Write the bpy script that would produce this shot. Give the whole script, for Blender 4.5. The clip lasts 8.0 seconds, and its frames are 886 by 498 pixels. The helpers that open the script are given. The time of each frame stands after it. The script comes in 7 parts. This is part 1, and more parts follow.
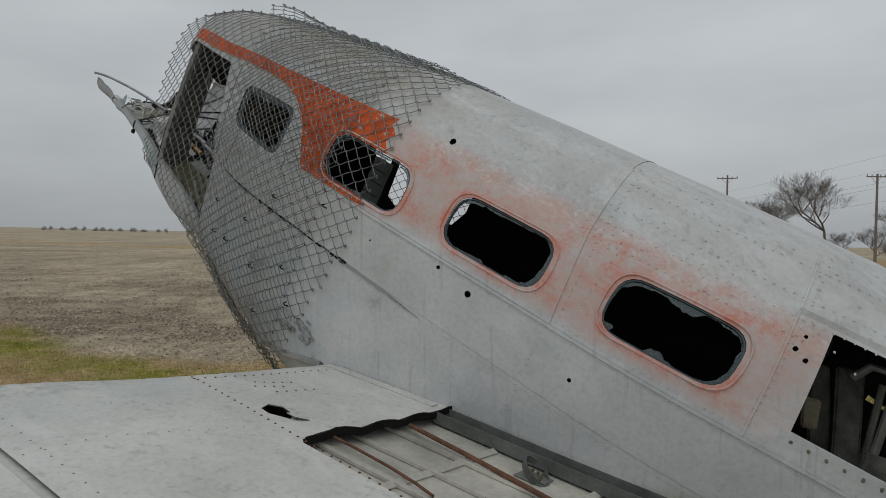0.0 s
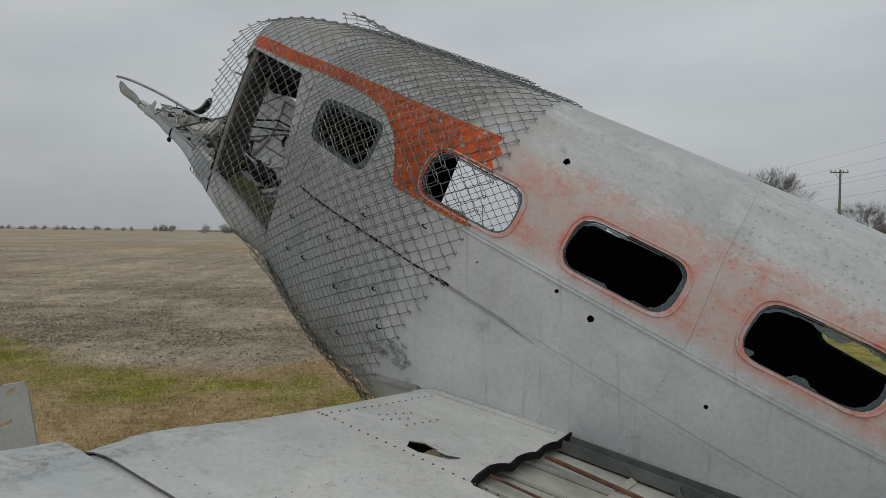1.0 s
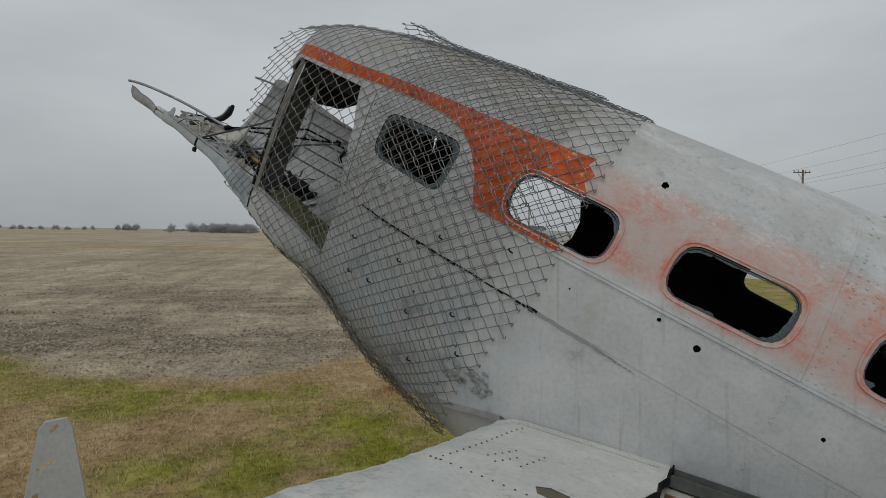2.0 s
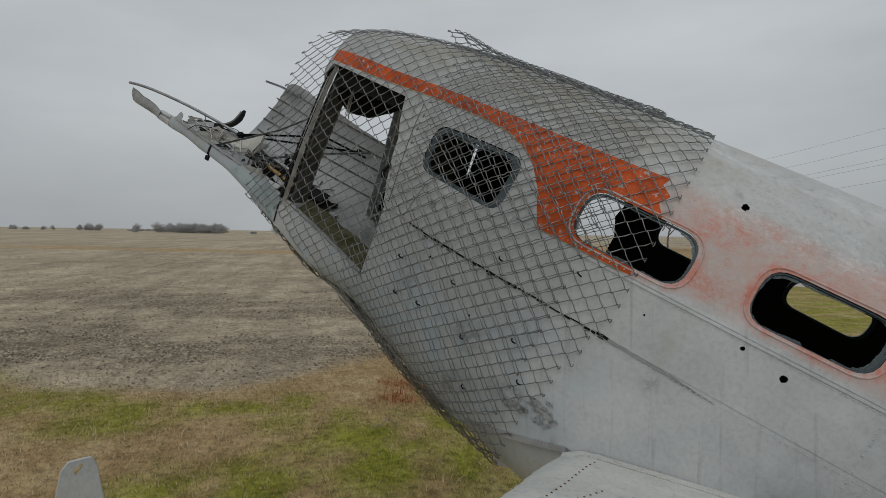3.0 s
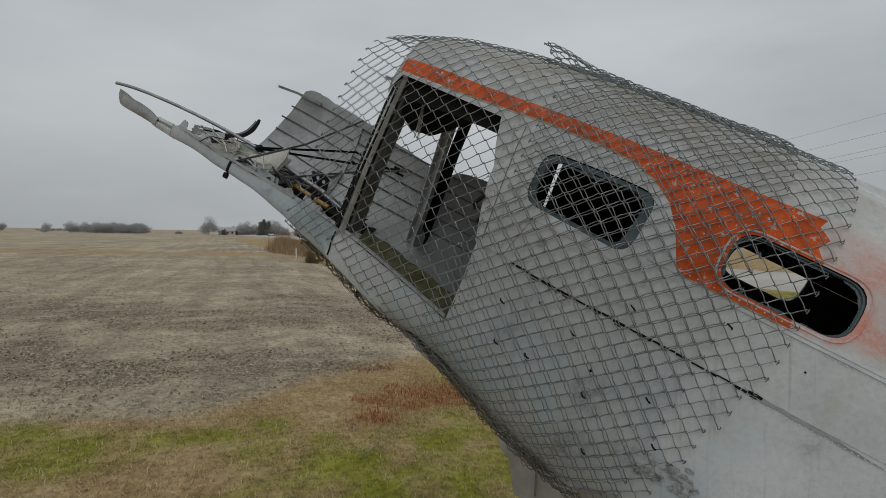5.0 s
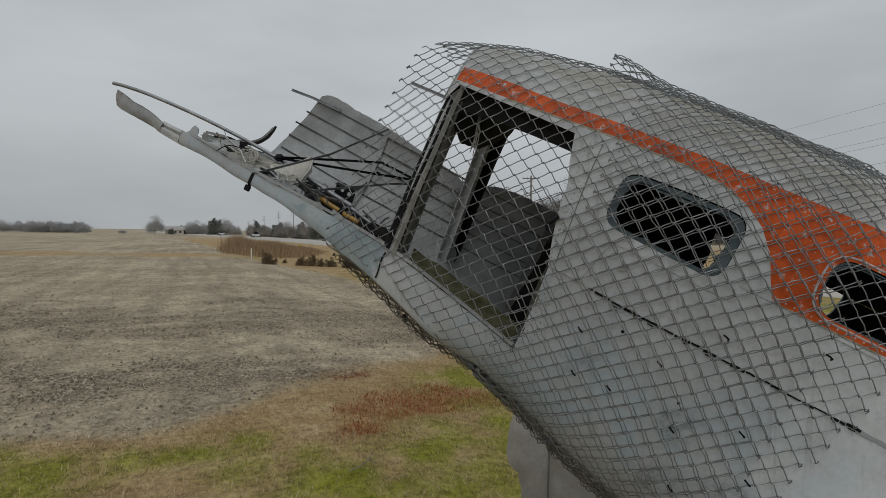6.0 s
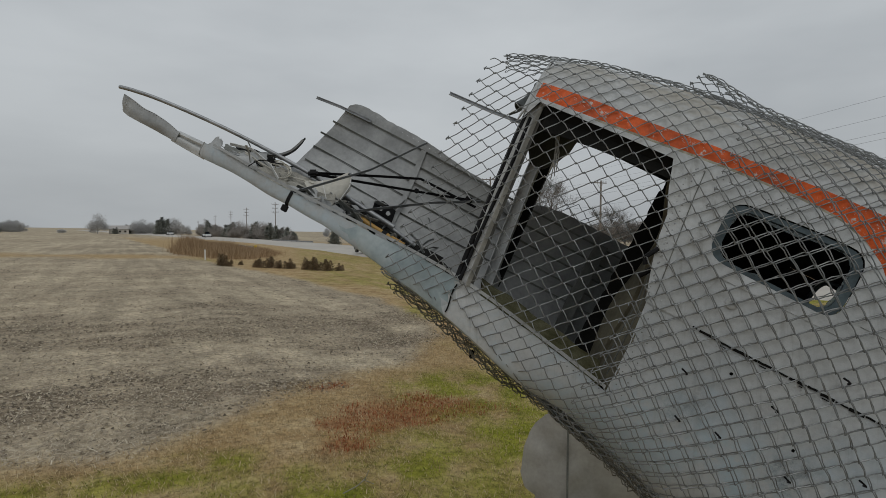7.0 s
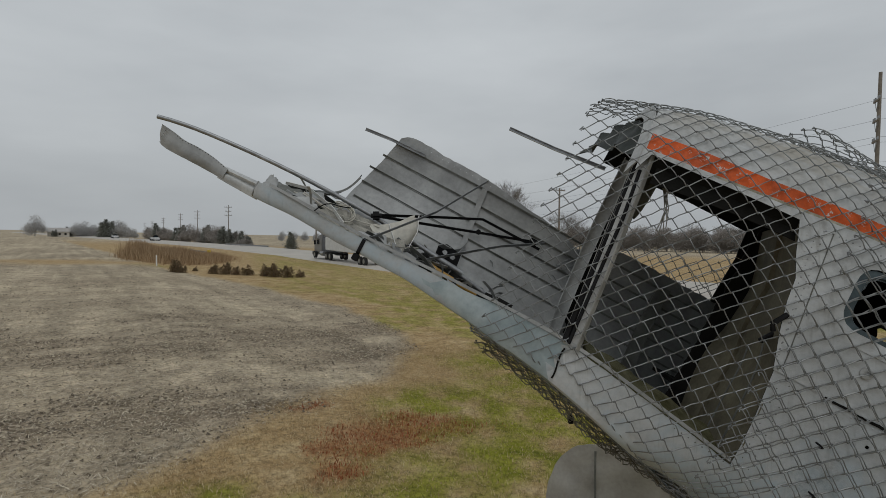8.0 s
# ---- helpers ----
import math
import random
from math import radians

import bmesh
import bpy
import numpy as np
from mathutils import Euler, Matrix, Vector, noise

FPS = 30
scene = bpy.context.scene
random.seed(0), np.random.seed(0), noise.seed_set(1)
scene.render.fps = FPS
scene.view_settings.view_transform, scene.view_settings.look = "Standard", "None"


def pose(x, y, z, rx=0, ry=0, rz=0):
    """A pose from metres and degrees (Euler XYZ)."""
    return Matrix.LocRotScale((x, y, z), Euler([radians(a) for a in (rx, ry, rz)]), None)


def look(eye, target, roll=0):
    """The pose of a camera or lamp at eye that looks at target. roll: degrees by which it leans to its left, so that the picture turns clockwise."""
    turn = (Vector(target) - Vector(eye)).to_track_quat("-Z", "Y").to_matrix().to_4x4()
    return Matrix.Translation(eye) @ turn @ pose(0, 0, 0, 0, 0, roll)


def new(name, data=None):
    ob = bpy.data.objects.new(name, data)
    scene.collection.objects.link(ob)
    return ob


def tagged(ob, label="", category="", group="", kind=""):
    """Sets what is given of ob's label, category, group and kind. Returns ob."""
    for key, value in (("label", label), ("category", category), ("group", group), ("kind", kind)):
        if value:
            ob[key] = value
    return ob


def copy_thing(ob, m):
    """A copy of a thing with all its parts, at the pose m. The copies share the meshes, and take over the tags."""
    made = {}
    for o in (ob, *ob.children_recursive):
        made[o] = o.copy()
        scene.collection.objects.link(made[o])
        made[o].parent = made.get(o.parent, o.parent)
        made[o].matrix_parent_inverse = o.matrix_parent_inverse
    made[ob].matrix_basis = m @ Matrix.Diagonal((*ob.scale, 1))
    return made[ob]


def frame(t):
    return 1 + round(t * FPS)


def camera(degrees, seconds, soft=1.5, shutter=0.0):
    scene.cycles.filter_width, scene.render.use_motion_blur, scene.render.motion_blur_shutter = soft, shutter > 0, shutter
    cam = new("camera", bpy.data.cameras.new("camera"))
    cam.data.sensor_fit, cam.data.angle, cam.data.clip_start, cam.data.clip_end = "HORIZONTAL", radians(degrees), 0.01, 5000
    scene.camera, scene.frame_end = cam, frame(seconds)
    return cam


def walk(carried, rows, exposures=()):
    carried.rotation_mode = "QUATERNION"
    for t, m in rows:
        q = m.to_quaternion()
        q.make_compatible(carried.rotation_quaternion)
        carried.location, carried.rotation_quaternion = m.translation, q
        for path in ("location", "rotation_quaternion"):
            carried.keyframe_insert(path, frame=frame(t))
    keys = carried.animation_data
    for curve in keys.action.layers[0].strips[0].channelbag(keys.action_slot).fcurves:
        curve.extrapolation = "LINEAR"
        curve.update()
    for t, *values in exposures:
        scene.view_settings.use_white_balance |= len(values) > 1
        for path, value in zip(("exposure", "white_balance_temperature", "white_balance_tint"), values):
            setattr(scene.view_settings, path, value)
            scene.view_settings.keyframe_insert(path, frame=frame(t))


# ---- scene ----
cam = camera(78.0, 8.0, 0.65)
# t, x, y, z, then the turn in degrees (Euler XYZ)
PATH = [
    (0, -0.204, 0.398, 2.366, 87.92, -0.12, -4.79),
    (0.5, -0.49, 0.455, 2.409, 87.83, 0.02, -6.24),
    (1, -0.751, 0.521, 2.472, 87.48, 0.28, -7.63),
    (1.5, -0.988, 0.602, 2.527, 87.37, 0.35, -9.18),
    (2, -1.2, 0.7, 2.581, 87.27, 0.41, -10.63),
    (3.5, -1.664, 1.023, 2.704, 87.33, 0.23, -15.05),
    (4, -1.806, 1.143, 2.742, 87.35, 0.23, -16.66),
    (5.5, -2.256, 1.585, 2.877, 87.1, 0.18, -22.47),
    (6, -2.438, 1.749, 2.922, 87.06, 0.14, -24.92),
    (6.5, -2.605, 1.936, 2.962, 87.02, 0.06, -27.27),
    (7, -2.765, 2.151, 3.034, 87.05, -0.08, -29.47),
    (7.5, -2.938, 2.371, 3.132, 87.21, -0.29, -31.08),
    (8, -3.138, 2.586, 3.227, 87.51, -0.49, -33.99),
]
walk(cam, [(t, pose(*r)) for t, *r in PATH])

# ---- world, sun, exposure ----
world = bpy.data.worlds.new("overcast_sky")
scene.world = world
world.use_nodes = True
wn, wl = world.node_tree.nodes, world.node_tree.links
wn.clear()
SUN_EL, SUN_AZ = radians(38), radians(200)
w_sky = wn.new("ShaderNodeTexSky")
w_sky.sky_type, w_sky.sun_disc = "NISHITA", False
w_sky.sun_elevation, w_sky.sun_rotation = SUN_EL, SUN_AZ
w_sky.dust_density = 4.0
w_dim = wn.new("ShaderNodeVectorMath")
w_dim.operation = "SCALE"
w_dim.inputs["Scale"].default_value = 0.045
w_co = wn.new("ShaderNodeTexCoord")
w_map = wn.new("ShaderNodeMapping")
w_map.inputs["Scale"].default_value = (1.0, 1.0, 3.4)
w_noise = wn.new("ShaderNodeTexNoise")
w_noise.inputs["Scale"].default_value = 1.7
w_noise.inputs["Detail"].default_value = 5.0
w_noise.inputs["Roughness"].default_value = 0.5
w_ramp = wn.new("ShaderNodeValToRGB")
w_ramp.color_ramp.elements[0].position, w_ramp.color_ramp.elements[0].color = 0.30, (0.345, 0.368, 0.387, 1)
w_ramp.color_ramp.elements[1].position, w_ramp.color_ramp.elements[1].color = 0.70, (0.459, 0.484, 0.501, 1)
w_mix = wn.new("ShaderNodeMix")
w_mix.data_type = "RGBA"
w_mix.inputs["Factor"].default_value = 0.94
w_bg = wn.new("ShaderNodeBackground")
w_out = wn.new("ShaderNodeOutputWorld")
wl.new(w_sky.outputs["Color"], w_dim.inputs[0])
wl.new(w_co.outputs["Generated"], w_map.inputs["Vector"])
wl.new(w_map.outputs["Vector"], w_noise.inputs["Vector"])
w_sep = wn.new("ShaderNodeSeparateXYZ")
w_low = wn.new("ShaderNodeMapRange")
w_low.inputs["From Min"].default_value, w_low.inputs["From Max"].default_value = 0.0, 0.30
w_low.inputs["To Min"].default_value, w_low.inputs["To Max"].default_value = 0.85, 1.06
w_deep = wn.new("ShaderNodeVectorMath")
w_deep.operation = "SCALE"
wl.new(w_co.outputs["Generated"], w_sep.inputs[0])
wl.new(w_sep.outputs["Z"], w_low.inputs["Value"])
w_side = wn.new("ShaderNodeMapRange")
w_side.inputs["From Min"].default_value, w_side.inputs["From Max"].default_value = -0.6, 0.5
w_side.inputs["To Min"].default_value, w_side.inputs["To Max"].default_value = 0.93, 0.99
w_both = wn.new("ShaderNodeMath")
w_both.operation = "MULTIPLY"
wl.new(w_sep.outputs["X"], w_side.inputs["Value"])
wl.new(w_low.outputs[0], w_both.inputs[0])
wl.new(w_side.outputs[0], w_both.inputs[1])
wl.new(w_both.outputs[0], w_deep.inputs["Scale"])
wl.new(w_noise.outputs["Fac"], w_ramp.inputs["Fac"])
wl.new(w_dim.outputs["Vector"], w_mix.inputs["A"])
wl.new(w_ramp.outputs["Color"], w_deep.inputs[0])
wl.new(w_deep.outputs["Vector"], w_mix.inputs["B"])
wl.new(w_mix.outputs["Result"], w_bg.inputs["Color"])
wl.new(w_bg.outputs["Background"], w_out.inputs["Surface"])
w_bg.inputs["Strength"].default_value = 1.19

sun_data = bpy.data.lights.new("sun", "SUN")
sun_data.energy, sun_data.angle, sun_data.color = 0.55, radians(40), (1.0, 0.985, 0.95)
sun = new("sun", sun_data)
sun.matrix_world = look((0, 0, 30), (9, 14, 0))


# ---- material helpers ----
def mat(name, rough=0.6, metal=0.0, spec=0.5):
    m = bpy.data.materials.new(name)
    m.use_nodes = True
    b = m.node_tree.nodes["Principled BSDF"]
    b.inputs["Roughness"].default_value = rough
    b.inputs["Metallic"].default_value = metal
    b.inputs["Specular IOR Level"].default_value = spec
    return m, m.node_tree.nodes, m.node_tree.links, b


def coords(nt, ln, scale=(1, 1, 1), source="Object"):
    tc = nt.new("ShaderNodeTexCoord")
    mp = nt.new("ShaderNodeMapping")
    mp.inputs["Scale"].default_value = scale
    ln.new(tc.outputs[source], mp.inputs["Vector"])
    return mp.outputs["Vector"]


def noise_tex(nt, ln, vec, scale, detail=4.0, rough=0.55, distortion=0.0):
    n = nt.new("ShaderNodeTexNoise")
    n.inputs["Scale"].default_value = scale
    n.inputs["Detail"].default_value = detail
    n.inputs["Roughness"].default_value = rough
    n.inputs["Distortion"].default_value = distortion
    ln.new(vec, n.inputs["Vector"])
    return n.outputs["Fac"]


def ramp(nt, ln, fac, stops):
    r = nt.new("ShaderNodeValToRGB")
    els = r.color_ramp.elements
    while len(els) < len(stops):
        els.new(0.5)
    for e, (p, c) in zip(els, stops):
        e.position = p
        e.color = (*c, 1) if len(c) == 3 else c
    ln.new(fac, r.inputs["Fac"])
    return r.outputs["Color"]


def grey(v):
    return (v, v, v)


def mixc(nt, ln, fac, a, b, mode="MIX"):
    m = nt.new("ShaderNodeMix")
    m.data_type, m.blend_type = "RGBA", mode
    for key, v in (("Factor", fac), ("A", a), ("B", b)):
        if isinstance(v, (int, float)):
            m.inputs[key].default_value = v
        elif isinstance(v, tuple):
            m.inputs[key].default_value = (*v, 1)
        else:
            ln.new(v, m.inputs[key])
    return m.outputs["Result"]


def maths(nt, ln, op, a, b=0.0, c=0.0):
    m = nt.new("ShaderNodeMath")
    m.operation = op
    m.use_clamp = False
    for i, v in enumerate((a, b, c)):
        if isinstance(v, (int, float)):
            m.inputs[i].default_value = v
        else:
            ln.new(v, m.inputs[i])
    return m.outputs[0]


def bump(nt, ln, b, height, strength=0.3, distance=0.01):
    n = nt.new("ShaderNodeBump")
    n.inputs["Strength"].default_value = strength
    n.inputs["Distance"].default_value = distance
    ln.new(height, n.inputs["Height"])
    ln.new(n.outputs["Normal"], b.inputs["Normal"])


def window_fn(nt, ln, x, lo, hi, soft):
    """1 between lo and hi, falling to 0 over soft."""
    a = nt.new("ShaderNodeMapRange")
    a.inputs["From Min"].default_value, a.inputs["From Max"].default_value = lo - soft, lo + soft
    ln.new(x, a.inputs["Value"])
    b = nt.new("ShaderNodeMapRange")
    b.inputs["From Min"].default_value, b.inputs["From Max"].default_value = hi + soft, hi - soft
    ln.new(x, b.inputs["Value"])
    return maths(nt, ln, "MULTIPLY", a.outputs[0], b.outputs[0])


def simple(name, colour, rough=0.6, metal=0.0, vary=0.25, scale=12.0, bump_s=0.15, spec=0.5, second=None):
    """A material with two scales of variation round one colour."""
    m, nt, ln, b = mat(name, rough, metal, spec)
    v = coords(nt, ln)
    f1 = noise_tex(nt, ln, v, scale, 5)
    f2 = noise_tex(nt, ln, v, scale * 9, 3)
    dark = tuple(c * (1 - vary) for c in colour)
    lite = second or tuple(min(1, c * (1 + vary)) for c in colour)
    c1 = ramp(nt, ln, f1, [(0.3, dark), (0.7, lite)])
    c2 = ramp(nt, ln, f2, [(0.3, grey(1 - vary * 0.6)), (0.65, grey(1.0))])
    ln.new(mixc(nt, ln, 1.0, c1, c2, "MULTIPLY"), b.inputs["Base Color"])
    ln.new(ramp(nt, ln, f1, [(0.2, grey(max(0, rough - 0.12))), (0.8, grey(min(1, rough + 0.12)))]), b.inputs["Roughness"])
    if bump_s:
        bump(nt, ln, b, f2, bump_s, 0.004)
    return m


CLIMB = radians(27.3)

# ---- materials ----
STAIN_BLUE, STAIN_GREY = (0.45, 0.55, 0.60), (0.22, 0.235, 0.24)
STAINS = [(0.40, -0.62, 0.34, 0.17, 0.9, STAIN_BLUE), (0.68, -0.74, 0.24, 0.12, 0.8, STAIN_BLUE), (0.10, -0.60, 0.20, 0.20, 0.7, STAIN_BLUE), (0.056, -0.536, 0.11, 0.09, 0.9, STAIN_GREY), (0.03, -0.76, 0.12, 0.10, 0.9, STAIN_GREY), (0.45, -0.52, 0.10, 0.12, 0.6, STAIN_GREY), (-0.25, -0.67, 0.19, 0.06, 0.95, STAIN_GREY), (-0.635, -0.319, 0.06, 0.05, 0.5, STAIN_GREY), (-0.62, -0.14, 0.05, 0.14, 0.35, (0.42, 0.39, 0.30))]


def weathered_skin(name, orange=False, tone=1.0, warm=0.0, scuff=0.5):
    """Faded white paint on aluminium. x runs to the nose, z up the side, in the wreck's own frame."""
    m, nt, ln, b = mat(name, 0.6, 0.0, 0.22)
    v = coords(nt, ln)
    sep = nt.new("ShaderNodeSeparateXYZ")
    ln.new(v, sep.inputs[0])
    x, y, z = sep.outputs
    cloud = noise_tex(nt, ln, v, 3.2, 6, 0.6)
    fine = noise_tex(nt, ln, v, 60, 4, 0.6)
    grain = noise_tex(nt, ln, v, 190, 3, 0.6)
    turn = nt.new("ShaderNodeMapping")
    turn.inputs["Rotation"].default_value = (0, -CLIMB, 0)
    ln.new(v, turn.inputs["Vector"])
    run = nt.new("ShaderNodeMapping")
    run.inputs["Scale"].default_value = (32, 32, 1.6)
    ln.new(turn.outputs["Vector"], run.inputs["Vector"])
    streak = noise_tex(nt, ln, run.outputs["Vector"], 1.0, 5, 0.62)
    base = ramp(nt, ln, cloud, [(k, tuple(c * tone for c in rgb)) for k, rgb in ((0.28, (0.465, 0.482, 0.488)), (0.5, (0.53, 0.544, 0.545)), (0.74, (0.605, 0.614, 0.612)))])
    base = mixc(nt, ln, 1.0, base, ramp(nt, ln, fine, [(0.32, grey(0.88)), (0.56, grey(1.0))]), "MULTIPLY")
    base = mixc(nt, ln, 0.38, base, ramp(nt, ln, streak, [(0.32, (0.50, 0.48, 0.45)), (0.43, grey(1.0))]), "MULTIPLY")
    # bare worn metal in ragged flakes
    worn = ramp(nt, ln, noise_tex(nt, ln, v, 11, 8, 0.72), [(0.58, grey(0)), (0.72, grey(1))])
    base = mixc(nt, ln, maths(nt, ln, "MULTIPLY", worn, 0.3), base, (0.42, 0.435, 0.45))
    # frosty white scuffs, long in the run of the hull
    frost = ramp(nt, ln, noise_tex(nt, ln, coords(nt, ln, (2.2, 4.5, 4.5)), 1.5, 9, 0.68, distortion=0.5), [(0.50, grey(0)), (0.64, grey(1))])
    base = mixc(nt, ln, maths(nt, ln, "MULTIPLY", frost, scuff), base, (0.70 * tone, 0.725 * tone, 0.745 * tone))
    smudge = ramp(nt, ln, noise_tex(nt, ln, coords(nt, ln, (3.0, 6.0, 6.0)), 1.3, 7, 0.62, distortion=0.3), [(0.58, grey(0)), (0.72, grey(1))])
    base = mixc(nt, ln, maths(nt, ln, "MULTIPLY", smudge, min(0.4, scuff + 0.1)), base, (0.40 * tone, 0.385 * tone, 0.35 * tone))
    # blue-grey scuffs over the forward side
    fore = window_fn(nt, ln, x, -0.45, 4.0, 0.25)
    rubbed = ramp(nt, ln, noise_tex(nt, ln, v, 4.2, 8, 0.68, distortion=0.4), [(0.44, grey(0)), (0.62, grey(1))])
    base = mixc(nt, ln, maths(nt, ln, "MULTIPLY", maths(nt, ln, "MULTIPLY", maths(nt, ln, "MULTIPLY", fore, window_fn(nt, ln, z, -3.0, -0.36, 0.16)), rubbed), 0.75), base, (0.42, 0.51, 0.57))
    # stains, each with a place of its own: blue-grey rubbing and dark smudges behind the netting
    speck = ramp(nt, ln, noise_tex(nt, ln, v, 38, 8, 0.8), [(0.44, grey(0.15)), (0.56, grey(1))])
    blot = ramp(nt, ln, noise_tex(nt, ln, v, 9, 8, 0.72, distortion=0.5), [(0.40, grey(0)), (0.58, grey(1))])
    for cx, cz, rx, rz, depth, tint in STAINS:
        d = maths(nt, ln, "ADD", maths(nt, ln, "POWER", maths(nt, ln, "ABSOLUTE", maths(nt, ln, "DIVIDE", maths(nt, ln, "SUBTRACT", x, cx), rx)), 2.0), maths(nt, ln, "POWER", maths(nt, ln, "ABSOLUTE", maths(nt, ln, "DIVIDE", maths(nt, ln, "SUBTRACT", z, cz), rz)), 2.0))
        spot = ramp(nt, ln, d, [(0.15, grey(1)), (1.0, grey(0))])
        base = mixc(nt, ln, maths(nt, ln, "MULTIPLY", maths(nt, ln, "MULTIPLY", spot, blot), maths(nt, ln, "MULTIPLY", speck, depth)), base, tint)
    # the foremost panels: a cooler tint, with shading multiplied into the colour
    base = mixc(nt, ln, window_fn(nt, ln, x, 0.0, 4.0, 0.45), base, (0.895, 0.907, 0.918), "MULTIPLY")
    # brown film of dirt along the crown
    top = maths(nt, ln, "MULTIPLY", window_fn(nt, ln, z, 0.43, 3.0, 0.10), maths(nt, ln, "ADD", maths(nt, ln, "MULTIPLY", window_fn(nt, ln, x, -0.35, 4.0, 0.4), 0.75), 0.15))
    film = ramp(nt, ln, noise_tex(nt, ln, coords(nt, ln, (1.6, 5, 5)), 2.3, 6, 0.6), [(0.34, grey(0)), (0.56, grey(1))])
    base = mixc(nt, ln, maths(nt, ln, "MULTIPLY", maths(nt, ln, "MULTIPLY", top, film), 0.85), base, (0.335, 0.295, 0.225))
    if orange:
        # remains of the red band between the windows and along their rims
        band = window_fn(nt, ln, z, 0.045, 0.385, 0.035)
        aft = window_fn(nt, ln, x, -2.05, -0.34, 0.10)
        rub = ramp(nt, ln, noise_tex(nt, ln, coords(nt, ln, (3.2, 3.2, 5.0)), 1.9, 9, 0.74, distortion=0.5), [(0.44, grey(0.0)), (0.52, grey(0.30)), (0.60, grey(1.0))])
        near_side = window_fn(nt, ln, y, -0.22, 0.4, 0.05)
        rims = None
        for cx, cz, hx, hz in ((-0.332, 0.139, 0.227, 0.105), (-1.0, 0.162, 0.219, 0.105), (-1.672, 0.186, 0.217, 0.107)):
            dx = maths(nt, ln, "SUBTRACT", maths(nt, ln, "ABSOLUTE", maths(nt, ln, "SUBTRACT", x, cx)), hx - 0.08)
            dz = maths(nt, ln, "SUBTRACT", maths(nt, ln, "ABSOLUTE", maths(nt, ln, "SUBTRACT", z, cz)), hz - 0.08)
            dx, dz = maths(nt, ln, "MAXIMUM", dx, 0.0), maths(nt, ln, "MAXIMUM", dz, 0.0)
            d = maths(nt, ln, "SQRT", maths(nt, ln, "ADD", maths(nt, ln, "MULTIPLY", dx, dx), maths(nt, ln, "MULTIPLY", dz, dz)))
            ring = window_fn(nt, ln, d, 0.05, 0.108, 0.014)
            rims = ring if rims is None else maths(nt, ln, "MAXIMUM", rims, ring)
        patch = ramp(nt, ln, noise_tex(nt, ln, v, 7, 7, 0.7), [(0.40, grey(0.0)), (0.60, grey(1.0))])
        rim_red = maths(nt, ln, "MULTIPLY", maths(nt, ln, "MULTIPLY", rims, patch), window_fn(nt, ln, y, -0.22, 0.4, 0.05))
        rim_red = maths(nt, ln, "MULTIPLY", rim_red, 0.55)
        f = maths(nt, ln, "MULTIPLY", maths(nt, ln, "MULTIPLY", band, aft), maths(nt, ln, "MULTIPLY", rub, near_side))
        base = mixc(nt, ln, maths(nt, ln, "MULTIPLY", aft, maths(nt, ln, "MULTIPLY", band, maths(nt, ln, "MULTIPLY", ramp(nt, ln, noise_tex(nt, ln, v, 34, 8, 0.75), [(0.40, grey(0)), (0.58, grey(1))]), 0.42))), base, (0.60, 0.34, 0.28))
        wear = ramp(nt, ln, noise_tex(nt, ln, v, 70, 8, 0.8), [(0.40, grey(0.30)), (0.53, grey(1.0))])
        f = maths(nt, ln, "MULTIPLY", f, wear)
        rim_red = maths(nt, ln, "MULTIPLY", rim_red, wear)
        wash = maths(nt, ln, "MULTIPLY", maths(nt, ln, "MULTIPLY", band, aft), maths(nt, ln, "MULTIPLY", near_side, ramp(nt, ln, noise_tex(nt, ln, v, 2.6, 6, 0.6), [(0.30, grey(0.22)), (0.66, grey(0.62))])))
        base = mixc(nt, ln, wash, base, (0.56, 0.42, 0.38))
        flake = ramp(nt, ln, noise_tex(nt, ln, coords(nt, ln, (5, 8, 8)), 7.0, 8, 0.75), [(0.50, grey(0)), (0.60, grey(0.45))])
        crust = maths(nt, ln, "MULTIPLY", maths(nt, ln, "MULTIPLY", window_fn(nt, ln, z, 0.33, 0.43, 0.035), window_fn(nt, ln, x, -2.2, -0.5, 0.1)), flake)
        base = mixc(nt, ln, maths(nt, ln, "MULTIPLY", crust, near_side), base, (0.74, 0.73, 0.73))
        base = mixc(nt, ln, maths(nt, ln, "MULTIPLY", f, 0.8), base, (0.60, 0.27, 0.21))
        base = mixc(nt, ln, rim_red, base, (0.64, 0.13, 0.06))
    if warm:
        base = mixc(nt, ln, warm, base, (1.0, 0.965, 0.88), "MULTIPLY")
    ln.new(base, b.inputs["Base Color"])
    ln.new(ramp(nt, ln, cloud, [(0.2, grey(0.48)), (0.8, grey(0.70))]), b.inputs["Roughness"])
    dents = noise_tex(nt, ln, v, 5.0, 3, 0.5)
    h = mixc(nt, ln, 0.12, dents, grain)
    bump(nt, ln, b, h, 0.30, 0.016)
    return m


